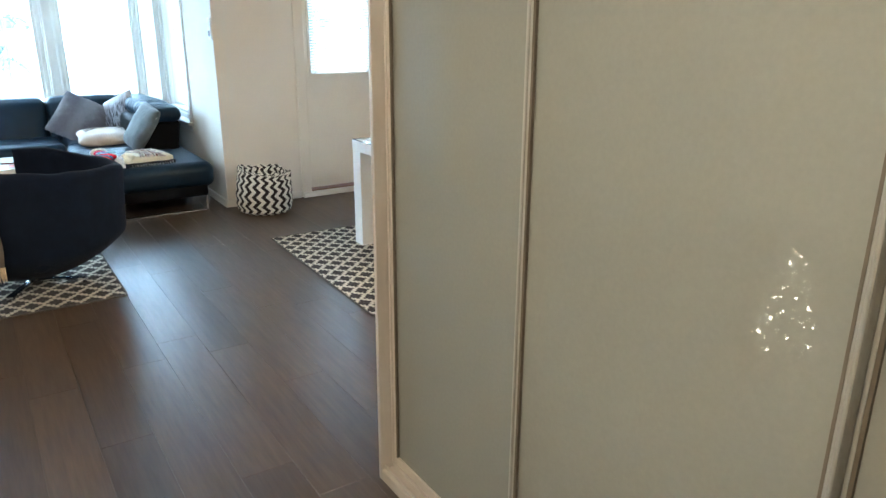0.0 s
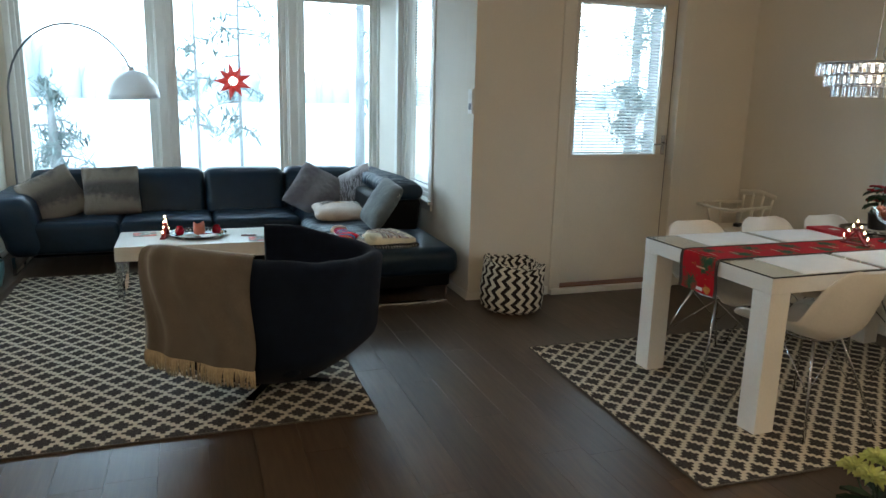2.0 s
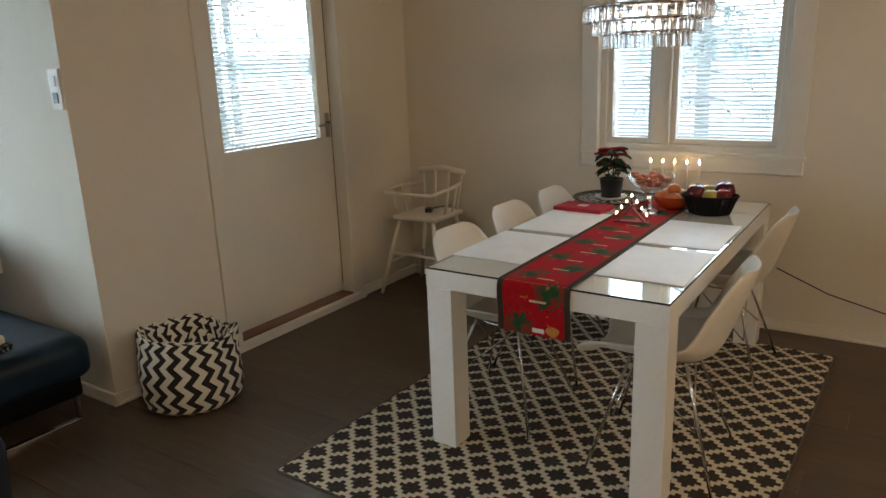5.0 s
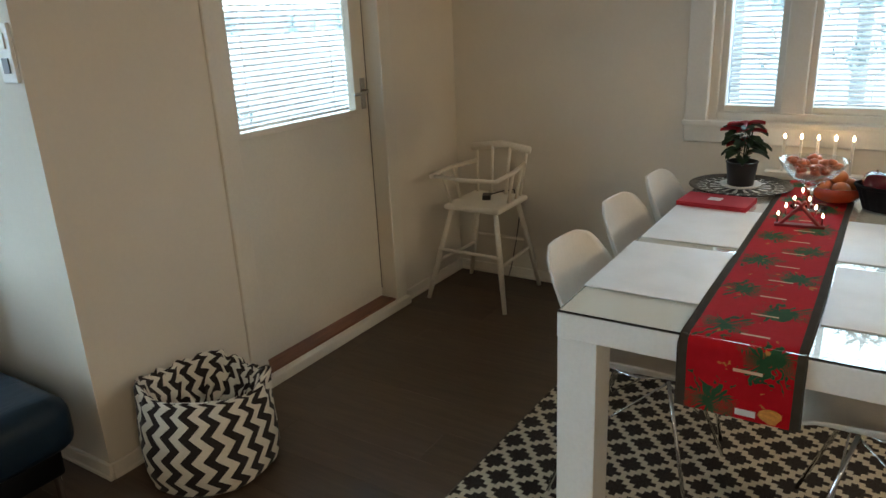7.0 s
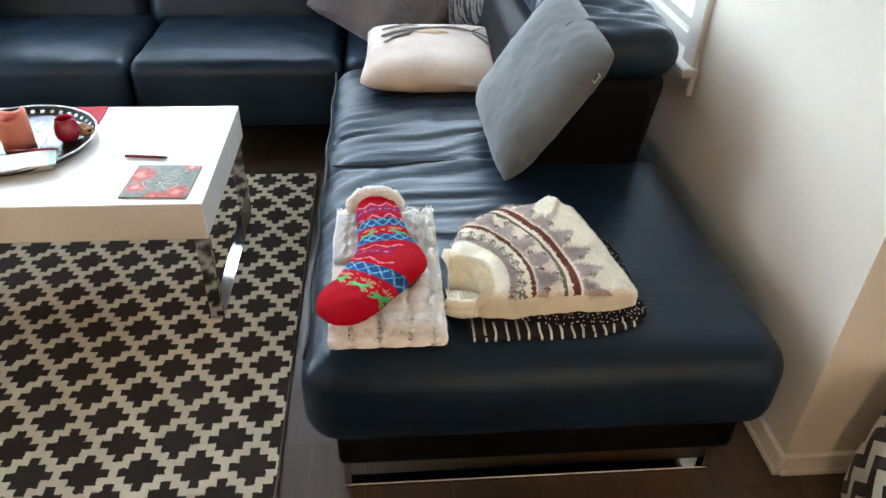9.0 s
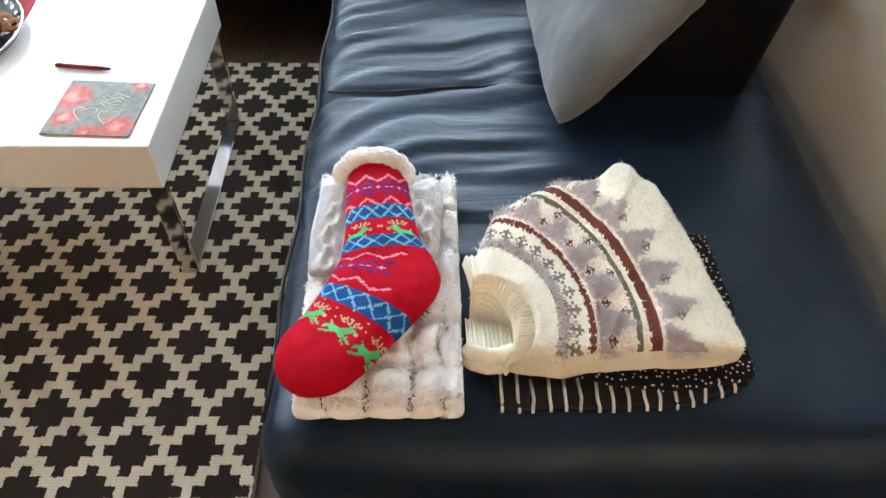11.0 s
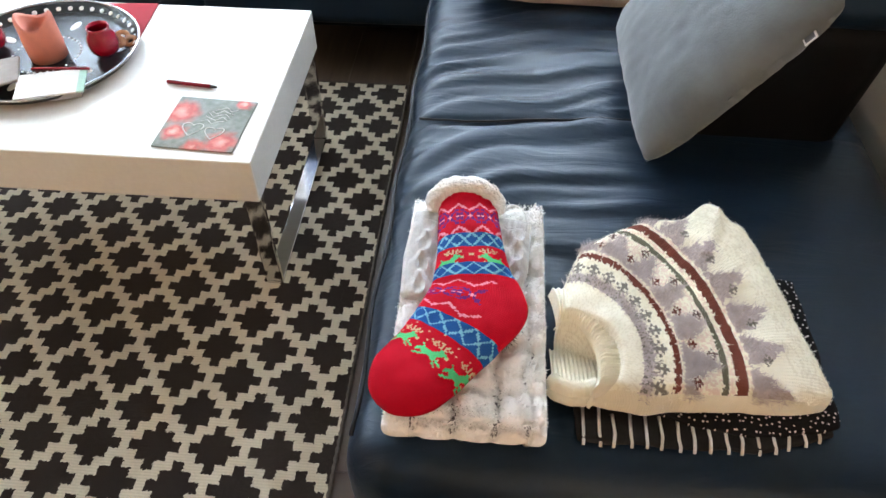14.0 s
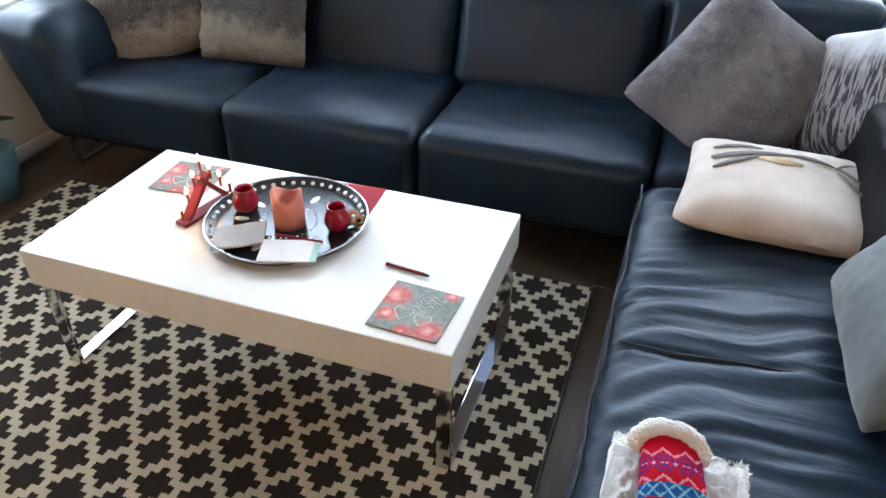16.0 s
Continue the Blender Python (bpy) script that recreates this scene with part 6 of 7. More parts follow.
def sweater_stitch(x, y):
    ky = y * 0.80
    r, a = math.hypot(x, ky) / 1.02, math.atan2(ky, x)
    i, j = int(r / 0.0027), int((a + 3.2) / 0.0135)
    stray = STRAY[(i * 613 + j * 131) % 4099]
    soft = noise.noise(Vector((x * 110, y * 110, 0)))
    for c, step, arm, col in ((0.1225, 0.185, 0.0040, GREY), (0.168, 0.27, 0.0029, BROWN), (0.192, 0.27, 0.0029, (0.12, 0.07, 0.06)), (0.264, 0.185, 0.0032, GREY)):
        da = ((a / step + (0.25 if c > 0.18 else 0)) % 1 - 0.5) * step * c
        p, q = int(round((r - c) / arm)), int(round(da / arm))
        if abs(p) <= 2 and abs(q) <= 2 and CROSS[p + 2][q + 2] == "#" and stray > 0.03:
            return col
    r = i * 0.0027 + (stray - 0.5) * 0.0022
    if 0.138 < r < 0.1465 or 0.2155 < r < 0.2305:
        return BROWN
    if 0.199 < r < 0.2065:
        return OLIVE
    if 0.2065 <= r <= 0.2155 or 0.1465 <= r < 0.151 or 0.2305 <= r < 0.237:
        return ROSE if stray > 0.5 else CREAM
    if 0.098 < r < 0.112 + 0.006 * soft:
        return MAUVE if stray > 0.35 else GREY
    for lo, hi, step, sh in ((0.151, 0.199, 0.27, 0.0), (0.237, 0.290, 0.185, 0.5)):
        if lo <= r < hi:
            tooth = abs((a / step + sh) % 1 - 0.5) * 2
            if (r - lo) / (hi - lo) < tooth * 1.05 + 0.35 * soft + 0.22 * (stray - 0.5) - 0.02:
                return MAUVE if stray > 0.4 else MAUVE_DEEP
            return ROSE if lo < 0.2 and stray > 0.45 else CREAM
    return CREAM if stray > 0.35 else CREAM_DEEP


bm = bmesh.new()
uvs = bm.loops.layers.uv.verify()
rim = set()
steps = [0.002 + 0.998 * k / NR for k in range(NR + 1)] + [1.02, 1.05]
grid = [[bm.verts.new(sweater_point(k, f)) for k in range(NA)] for f in steps]
for n in range(len(steps) - 1):
    for k in range(NA):
        f = bm.faces.new((grid[n][k], grid[n + 1][k], grid[n + 1][(k + 1) % NA], grid[n][(k + 1) % NA]))
        f.smooth = True
        if steps[n] > 0.975:
            rim.add(f)
        for loop in f.loops:
            c = loop.vert.co
            loop[uvs].uv = (math.atan2(c.y, c.x) * 60, math.hypot(c.x, c.y * 0.8) / 0.0027)
stitched("knitted_body", bm, lambda f: CREAM_DEEP if f in rim else sweater_stitch(*f.calc_center_median().xy), SWEATER, sw)


def collar_band(u, v):
    """u along the rolled band, v from the inner rim out to the yoke."""
    a = radians(-50 + 150 * u)
    rib = 0.0021 * math.sin(2 * math.pi * 34 * u) * (1 if v > 0.03 else 0.5)
    inner = Vector((0.046 * math.cos(a), 0.070 * math.sin(a), 0))
    outer = Vector((0.104 * math.cos(a), (0.128 if a > 0 else 0.048) * math.sin(a), 0))
    if v < 0.3:
        w = math.pi * (0.5 - v / 0.3)
        p = inner + (outer - inner) * (0.16 - 0.16 * math.cos(w))
        z = 0.030 + 0.013 * -math.sin(w)
        if v < 0.15:
            z -= 0.010 * (0.15 - v) / 0.15
    else:
        k = (v - 0.3) / 0.7
        p = inner + (outer - inner) * (0.16 + 0.86 * k)
        z = 0.043 - 0.002 * k - 0.012 * k ** 4
    z *= 1.3 * min(1.0, (1 - u) / 0.025 + 0.3, u / 0.05 + 0.35) ** 0.5
    return Vector((p.x, p.y, z + rib + 0.002 * noise.noise(Vector((p.x * 40, p.y * 40, 0)))))


part("ribbed_collar", surf(collar_band, 420, 26, uv=False), CREAMRIB, sw, "ribbed cream turtleneck collar")


def collar_inside(u, v):
    """The far layer of the neck seen through the opening."""
    x = -0.016 + 0.064 * u
    k = 0.0020 * math.sin(2 * math.pi * 11 * u)
    y = -0.022 + 0.066 * v - 0.008 * u
    return Vector((x, y, 0.026 - 0.024 * v ** 1.3 + k))


part("ribbed_inner_neck", surf(collar_inside, 150, 12, uv=False), CREAMRIB, sw)
for k, (y0, z0, r0) in enumerate(((-0.026, 0.019, 0.012), (-0.036, 0.008, 0.009))):
    path = [(-0.018, y0 + 0.012, z0), (-0.008, y0 + 0.002, z0), (0.010, y0 - 0.004, z0), (0.030, y0 - 0.004, z0 + 0.002), (0.046, y0 + 0.002, z0 + 0.004), (0.060, y0 - 0.004, z0 + 0.004)]
    fine = []
    for i in range(120):
        s = i / 119 * 4.999
        n = int(s)
        fine.append(Vector(path[n]).lerp(Vector(path[n + 1]), s - n))
    part("collar_roll", rod(fine, [r0 * min(1, 0.55 + i / 20) + 0.0009 * math.sin(i * 2.1) for i in range(120)], 14), CREAMRIB, sw)

rng = random.Random(21)
mauve, cream = bmesh.new(), bmesh.new()
for n in range(60000):
    k, f = rng.randrange(NA), math.sqrt(rng.random())
    p = sweater_point(k, f)
    r = math.hypot(p.x, p.y * 0.80)
    if r < 0.10:
        continue
    tinted = sweater_stitch(p.x, p.y) in (MAUVE, MAUVE_DEEP)
    edge = f > 0.97
    if sweater_stitch(p.x, p.y) in (BROWN, OLIVE, GREY):
        continue
    if not (tinted and rng.random() < 0.55 or edge and rng.random() < 0.6 or rng.random() < 0.04):
        continue
    away = Vector((p.x, p.y, 0)).normalized()
    short = 0.45 if edge and not tinted else 1.0
    hairs(mauve if tinted else cream, rng, p, away * (0.7 if tinted or edge else 0.2) + Vector((rng.gauss(0, 0.6), rng.gauss(0, 0.6), 0.3)), short * rng.uniform(0.004, 0.015 if tinted else 0.010), 0.0005)
tagged(part("mauve_fuzz", mauve, M("mauve_wool_fuzz", (0.50, 0.42, 0.40), 0.95), sw), kind="stuff")
tagged(part("cream_fuzz", cream, M("cream_wool_fuzz", (0.82, 0.78, 0.64), 0.95), sw), kind="stuff")

# black dotted garment with a striped border under the sweater
dr = thing("folded_skirt", "folded black dotted cloth with a white striped border", "garment", (1.212, 6.198, SEAT), 0)


def hem(x):
    """How far the front edge swings up towards one end."""
    return 0.035 * max(0.0, x - 0.02) / 0.15 * max(0.0, x - 0.02) / 0.15 + 0.0012 * math.sin(x * 60)


def cloth_layer(x0, x1, y0, y1, z0, z1, seed, swing):
    def f(p, c):
        front = max(0.0, -c.y)
        n = Vector((0.006 * noise.noise(Vector((p.y * 18, seed, 0))) * abs(c.x), (0.004 * noise.noise(Vector((p.x * 25, seed, 0))) + swing(p.x)) * front, 0.003 * noise.noise(Vector((p.x * 26, p.y * 26, seed))) * (c.z > 0)))
        return p + n
    return round_box((x0, y0, z0), (x1, y1, z1), (z1 - z0) * 0.48, (50, 26, 1), 2, f)


part("striped_layer", cloth_layer(-0.172, 0.170, -0.138, 0.14, 0.0, 0.009, 1, hem), BLACKCLOTH, dr)
part("dotted_layer", cloth_layer(-0.14, 0.180, -0.118, 0.16, 0.008, 0.018, 5, lambda x: 0.034 * min(1.0, max(0.0, 0.03 - x) / 0.14) + 0.5 * hem(x)), BLACKDOTS, dr)
for k in range(16):
    x = -0.162 + 0.0208 * k
    yb = -0.1385 + hem(x)
    ln = 0.058 if x < -0.13 else 0.042 - 0.012 * max(0.0, x / 0.16)
    wob = 0.002 * math.sin(k * 2.3)
    pts = [(x + wob, yb + ln, 0.0112), (x, yb + 0.012, 0.0112), (x + wob, yb + 0.001, 0.0085), (x + wob, yb - 0.0035, 0.003)]
    part("white_stripe", rod(pts, 0.0023, 6, flat=0.4), WHITESTRIPE, dr)

# ---- dining area ----
dt = thing("dining_table", "white gloss dining table with square legs and a glass top", "table", (3.09, 4.105, 0.0))
TX, TY = 0.87, 0.465
part("tabletop", one_box(-TX, TX, -TY, TY, 0.672, 0.744, bevel=0.003), GLOSSWHITE, dt)
for x0, x1, y0, y1 in ((-TX + 0.001, TX - 0.001, -TY + 0.001, -TY + 0.005), (-TX + 0.001, TX - 0.001, TY - 0.005, TY - 0.001), (-TX + 0.001, -TX + 0.005, -TY + 0.005, TY - 0.005), (TX - 0.005, TX - 0.001, -TY + 0.005, TY - 0.005)):
    part("seal_line", one_box(x0, x1, y0, y1, 0.7442, 0.7462), SEAL, dt)
gt = part("glass_top", one_box(-TX + 0.003, TX - 0.003, -TY + 0.003, TY - 0.003, 0.7464, 0.7504), TABLEGLASS, dt)
gt.visible_shadow = False
for x in (-1, 1):
    for y in (-1, 1):
        part("leg", one_box(x * TX - 0.055 - x * 0.056, x * TX + 0.055 - x * 0.056, y * TY - 0.055 - y * 0.056, y * TY + 0.055 - y * 0.056, 0.008, 0.6715, bevel=0.003), GLOSSWHITE, dt)
TT = 0.751

# runner
ru = thing("table_runner", "red christmas table runner with fir sprigs hanging over the end", "table runner", (3.09, 4.112, TT))


def runner_point(u, v, lift=0.0):
    s = -0.30 + u * 2.03
    y = (v - 0.5) * 0.275
    wob = 0.004 * noise.noise(Vector((u * 5, v * 2, 0)))
    if s < 0.0:
        hang = -s
        return Vector((-TX - 0.006 - lift - 0.004 * math.sin(hang * 20), y * 1.02 + wob, -hang * 0.63))
    return Vector((-TX + s, y + wob, 0.0015 + lift + 0.0008 * noise.noise(Vector((u * 30, v * 8, 1)))))


bm = bmesh.new()
surf(runner_point, 70, 8, bm=bm)
surf(lambda u, v: runner_point(u, v, 0.0012), 70, 8, bm=bm)
part("cloth", bm, RUNNER, ru)
for v in (0.0, 1.0):
    pts = [runner_point(k / 60, v, 0.0012) for k in range(61)]
    part("hem", rod(pts, 0.0022, 6, flat=0.5), M("dark_runner_hem", (0.05, 0.04, 0.028), 0.9), ru, "dark stitched hem")

part("printed_label", one_box(-TX - 0.0115, -TX - 0.0105, -0.045, 0.0, -0.176, -0.160), PAPER, ru, "white printed patch")
part("printed_ornament", finish(blob(0.022, squash=1.0, seed=2, lump=0.3)), M("gold_ornament_print", (0.50, 0.20, 0.03), 0.7, var=0.3, vs=80), ru, "golden printed ornament", at=Matrix.Translation((-TX - 0.010, -0.075, -0.165)) @ Matrix.Diagonal((0.08, 1.2, 0.9, 1)))

pm = thing("placemat", "white woven rectangular placemat on the dining table", "placemat", (2.635, 4.412, TT), 0, "placemats")
part("woven_mat", round_box((-0.225, -0.158, 0.0003), (0.225, 0.158, 0.0028), 0.0012, (6, 4, 1), 1), MAT_WHITE, pm)
for x, y in ((3.14, 4.405), (2.635, 3.81), (3.14, 3.815)):
    copy_thing(pm, pose(x, y, TT))

chair = thing("dining_chair", "white plastic shell chair with a padded seat and chrome legs", "chair", (0, 0, 0), 0, "chairs round the table")
PROF = ((-0.235, 0.425), (-0.20, 0.442), (-0.10, 0.436), (0.02, 0.43), (0.12, 0.438), (0.185, 0.475), (0.222, 0.545), (0.250, 0.63), (0.276, 0.705), (0.294, 0.765), (0.303, 0.795))
HALF = (0.205, 0.222, 0.232, 0.236, 0.236, 0.234, 0.229, 0.220, 0.202, 0.168, 0.105)


def shell(u, v, off=0.0):
    y, z = along(PROF, v)
    w = along(HALF, v)
    a = 2 * u - 1
    y2, z2 = along(PROF, min(1, v + 0.02))
    y1, z1 = along(PROF, max(0, v - 0.02))
    d = Vector((0, y2 - y1, z2 - z1)).normalized()
    n = Vector((0, -d.z, d.y))
    curl = 0.10 * abs(a) ** 2.2 * (0.6 + 1.6 * v if v < 0.25 else 1.0 - 0.75 * max(0.0, (v - 0.45) / 0.55) ** 1.5)
    return Vector((a * w, y, z)) + n * (curl + off)


bm = bmesh.new()
surf(lambda u, v: shell(u, v), 22, 30, bm=bm)
surf(lambda u, v: shell(u, v, -0.008), 22, 30, bm=bm)
for e in (0, 1):
    surf(lambda u, v, e=e: shell(e, v, -0.008 * u), 1, 30, bm=bm)
    surf(lambda u, v, e=e: shell(u, e, -0.008 * v), 22, 1, bm=bm)
bmesh.ops.remove_doubles(bm, verts=bm.verts[:], dist=0.0005)
part("shell_seat", bm, WHITESHELL, chair)
part("seat_pad", surf(lambda u, v: shell(0.08 + 0.84 * u, 0.04 + 0.42 * v, 0.004 + 0.022 * (1 - (2 * u - 1) ** 4) * (1 - (2 * v - 1) ** 4)), 18, 16), SEATPAD, chair, "thin warm white seat pad")
FEET = ((-0.23, -0.22), (0.23, -0.22), (-0.23, 0.23), (0.23, 0.23))
HUBS = ((-0.09, -0.10), (0.09, -0.10), (-0.09, 0.10), (0.09, 0.10))
for (fx, fy), (hx, hy) in zip(FEET, HUBS):
    part("leg", rod([(hx, hy, 0.425), (hx + 0.6 * (fx - hx) * 0.55, hy + 0.6 * (fy - hy) * 0.55, 0.29), (fx, fy, 0.009)], 0.0065, 8), CHROME, chair)
for (i, j) in ((0, 1), (2, 3), (0, 2), (1, 3)):
    a, b = Vector((*HUBS[i], 0.42)), Vector((FEET[j][0] * 0.66, FEET[j][1] * 0.66, 0.20))
    part("brace", rod([a, b], 0.0032, 6), CHROME, chair)
part("mount_frame", rod([(0.1 * math.cos(a), 0.11 * math.sin(a), 0.422) for a in (2 * math.pi * k / 24 for k in range(24))], 0.005, 6, closed=True), CHROME, chair)
chair.matrix_basis = pose(2.65, 4.455, 0.0, 0, 0, 0)
for x, y, r in ((3.20, 4.48, 0), (3.67, 4.46, 2), (2.60, 3.76, 184), (3.57, 3.77, 178)):
    copy_thing(chair, pose(x, y, 0, 0, 0, r))

# things on the table
tr = thing("round_tray", "round dark tray with a pale lace pattern", "tray", (3.74, 4.40, TT + 0.002))
part("dish", lathe([(0, 0), (0.17, 0), (0.205, 0.012), (0.203, 0.014), (0.168, 0.004), (0, 0.004)], 48), TRAYDARK, tr)
bm = bmesh.new()
for k in range(24):
    a = 2 * math.pi * k / 24
    tube(bm, [(0.155 * math.cos(a) + 0.02 * math.cos(b), 0.155 * math.sin(a) + 0.02 * math.sin(b), 0.0045) for b in (2 * math.pi * j / 10 for j in range(10))], 0.0018, 4, closed=True, flat=0.4)
for k in range(16):
    a = 2 * math.pi * k / 16
    tube(bm, [(0.06 * math.cos(a), 0.06 * math.sin(a), 0.0045), (0.12 * math.cos(a), 0.12 * math.sin(a), 0.0045)], [0.003, 0.010], 6, flat=0.12)
part("lace_inlay", finish(bm), PEARL, tr)

pp = thing("poinsettia", "red poinsettia in a dark glazed pot on the tray", "plant", (3.74, 4.40, TT + 0.008))
part("saucer", lathe([(0, 0), (0.07, 0), (0.085, 0.012), (0.07, 0.008), (0, 0.006)], 28), PAPER, pp)
part("pot", lathe([(0, 0.008), (0.052, 0.008), (0.062, 0.10), (0.066, 0.105), (0.060, 0.107), (0.054, 0.09), (0, 0.088)], 28), POT, pp)
rng = random.Random(17)


def leaf(base, tip, wide, droop):
    base, tip = Vector(base), Vector(tip)
    d = tip - base
    s = d.cross(Vector((0, 0, 1))).normalized()
    return surf(lambda u, v: base + d * v + s * ((2 * u - 1) * wide * math.sin(math.pi * min(1, v * 0.93 + 0.05)) ** 0.8 * (1 + 0.25 * math.sin(v * 19))) + Vector((0, 0, -droop * v * v + 0.012 * abs(2 * u - 1))), 4, 8, uv=False)


bm = bmesh.new()
for k in range(5):
    a = k * 1.3
    tube(bm, [(0.01 * math.cos(a), 0.01 * math.sin(a), 0.085), (0.035 * math.cos(a), 0.035 * math.sin(a), 0.17 + 0.02 * k)], 0.003, 5)
part("stems", finish(bm), LEAFDARK, pp)
for k in range(26):
    a = k * 2.4
    z = 0.12 + 0.13 * (k / 26) + rng.uniform(-0.02, 0.02)
    ln = rng.uniform(0.07, 0.115)
    part("green_leaf", leaf((0.02 * math.cos(a), 0.02 * math.sin(a), z), (ln * math.cos(a), ln * math.sin(a), z + 0.02), 0.026, 0.045), LEAFDARK, pp)
for k in range(24):
    a = k * 2.4 + 0.5
    top = k % 2
    z = (0.235 if top else 0.165) + rng.uniform(-0.012, 0.02)
    ln = rng.uniform(0.05, 0.095)
    cx, cy = (0.0, 0.0) if top else (0.02, 0.02)
    part("red_bract", leaf((cx + 0.008 * math.cos(a), cy + 0.008 * math.sin(a), z), (cx + ln * math.cos(a), cy + ln * math.sin(a), z + 0.025), 0.023, 0.022), LEAFRED, pp)

GX, GY = 3.50, 4.115
gb = thing("glass_bowl", "footed clear glass bowl of foil-wrapped sweets", "bowl", (GX, GY, TT + 0.003))
part("bowl", lathe([(0.03, 0.092), (0.075, 0.118), (0.108, 0.160), (0.120, 0.182), (0.117, 0.182), (0.104, 0.162), (0.071, 0.122), (0.026, 0.097), (0, 0.095)], 40), BOWLGLASS, gb).visible_shadow = False
part("stem", lathe([(0, 0.012), (0.013, 0.018), (0.010, 0.045), (0.014, 0.075), (0.030, 0.092), (0, 0.094)], 24), CRYSTAL, gb, "turned glass stem").visible_shadow = False
part("foot", lathe([(0, 0), (0.062, 0), (0.064, 0.004), (0.030, 0.011), (0, 0.014)], 32), CRYSTAL, gb).visible_shadow = False
for k in range(34):
    a, r = rng.uniform(0, 6.3), 0.088 * math.sqrt(rng.random())
    t = thing("sweet", "copper foil-wrapped sweet in the glass bowl", "sweet", (GX + r * math.cos(a), GY + r * math.sin(a), TT + 0.125 + 0.42 * max(0, r - 0.03) + rng.uniform(0.008, 0.050)), rng.uniform(0, 360), "sweets")
    part("wrapper", blob(0.017, squash=0.7, seed=k, lump=0.6), SWEETS, t)

fbk = thing("fruit_basket", "dark oval basket filled with apples and pears", "basket", (3.58, 3.85, TT))
bm = bmesh.new()
surf(lambda u, v: Vector(((0.078 + 0.030 * v + 0.003 * math.sin(u * 150)) * 0.9 * math.cos(2 * math.pi * u), (0.092 + 0.034 * v + 0.003 * math.sin(u * 150)) * math.sin(2 * math.pi * u), 0.003 + 0.088 * v)), 90, 8, True, bm=bm)
part("woven_side", bm, BASKET, fbk)
part("bottom", lathe([(0, 0.002), (0.076, 0.002), (0.076, 0.010), (0, 0.010)], 24), BASKET, fbk)
part("rim", rod([(0.108 * 0.9 * math.cos(a), 0.126 * math.sin(a), 0.09) for a in (2 * math.pi * k / 30 for k in range(30))], 0.007, 6, closed=True), BASKET, fbk)
for k, (x, y, z, r, mat, lab) in enumerate(((-0.030, 0.060, 0.098, 0.046, PLUM, "dark red apple"), (-0.042, -0.010, 0.090, 0.036, PEAR, "yellow-green pear"), (-0.030, -0.066, 0.092, 0.038, APPLE, "red apple"), (0.030, -0.060, 0.106, 0.048, PLUM, "dark red apple"), (0.030, 0.012, 0.100, 0.036, PEAR, "yellow pear"), (0.034, 0.066, 0.092, 0.042, APPLE, "dark red apple"), (0.0, 0.02, 0.055, 0.038, APPLE, "red apple"))):
    f = thing("fruit", lab + " lying in the fruit basket", "fruit", (3.58 + x, 3.85 + y, TT + z), k * 50, "fruit in the basket")
    part("flesh", lathe([(0, -r * 0.8), (r * 0.45, -r * 0.92), (r * 0.9, -r * 0.45), (r, 0.1 * r), (r * 0.8, r * 0.7), (r * 0.4, r * 0.92), (r * 0.1, r * 0.78), (0, r * 0.74)], 20), mat, f)
    part("stalk", rod([(0, 0, r * 0.74), (0.003, 0, r * 1.15)], 0.0014, 5), WOODDARK, f)
ob_ = thing("orange_bowl", "round red-orange glass bowl beside the sweets", "bowl", (3.625, 4.035, TT + 0.003))
part("bowl", lathe([(0, 0), (0.045, 0), (0.075, 0.015), (0.094, 0.042), (0.097, 0.066), (0.094, 0.067), (0.090, 0.044), (0.071, 0.019), (0, 0.006)], 36), REDORANGE, ob_)
for k, (x, y, z) in enumerate(((3.585, 4.02, 0.062), (3.645, 4.075, 0.062), (3.665, 4.00, 0.062), (3.60, 4.085, 0.066), (3.63, 4.035, 0.098))):
    f = thing("orange", "orange clementine heaped in the red-orange bowl", "fruit", (x, y, TT + z), k * 40, "clementines")
    part("peel", blob(0.034, squash=0.85, seed=k, lump=0.05), ORANGE, f)

rn = thing("napkin_stack", "stack of folded red napkins on the placemat", "napkins", (3.435, 4.43, TT + 0.001), -4)
for k in range(3):
    part("napkin", round_box((-0.085, -0.13, 0.0065 * k), (0.085, 0.13, 0.0065 * k + 0.006), 0.0025, (6, 6, 1), 2), REDCLOTH, rn)
part("gold_print", one_box(-0.02, 0.025, -0.02, 0.03, 0.0192, 0.0198), PAPER, rn)
candle_arch((3.235, 4.115, TT + 0.0025), 96, 0.78, 7, "small red candle arch with lit bulbs on the runner")
wc = thing("window_candles", "white electric candle bridge with five lit bulbs by the window", "candle arch", (4.03, 4.15, TT), 90)
part("foot", one_box(-0.20, 0.20, -0.03, 0.03, 0.0, 0.022, bevel=0.004), WHITETUBE, wc)
for k in range(5):
    x = -0.132 + 0.066 * k
    cd = part("electric_candle", rod([(x, 0, 0.02), (x, 0, 0.165)], 0.006, 10), WHITETUBE, wc)
    part("bulb", lathe([(0, 0), (0.005, 0.006), (0.0058, 0.013), (0, 0.026)], 10), BULB, cd, "glowing warm bulb", at=Matrix.Translation((x, 0, 0.165)))

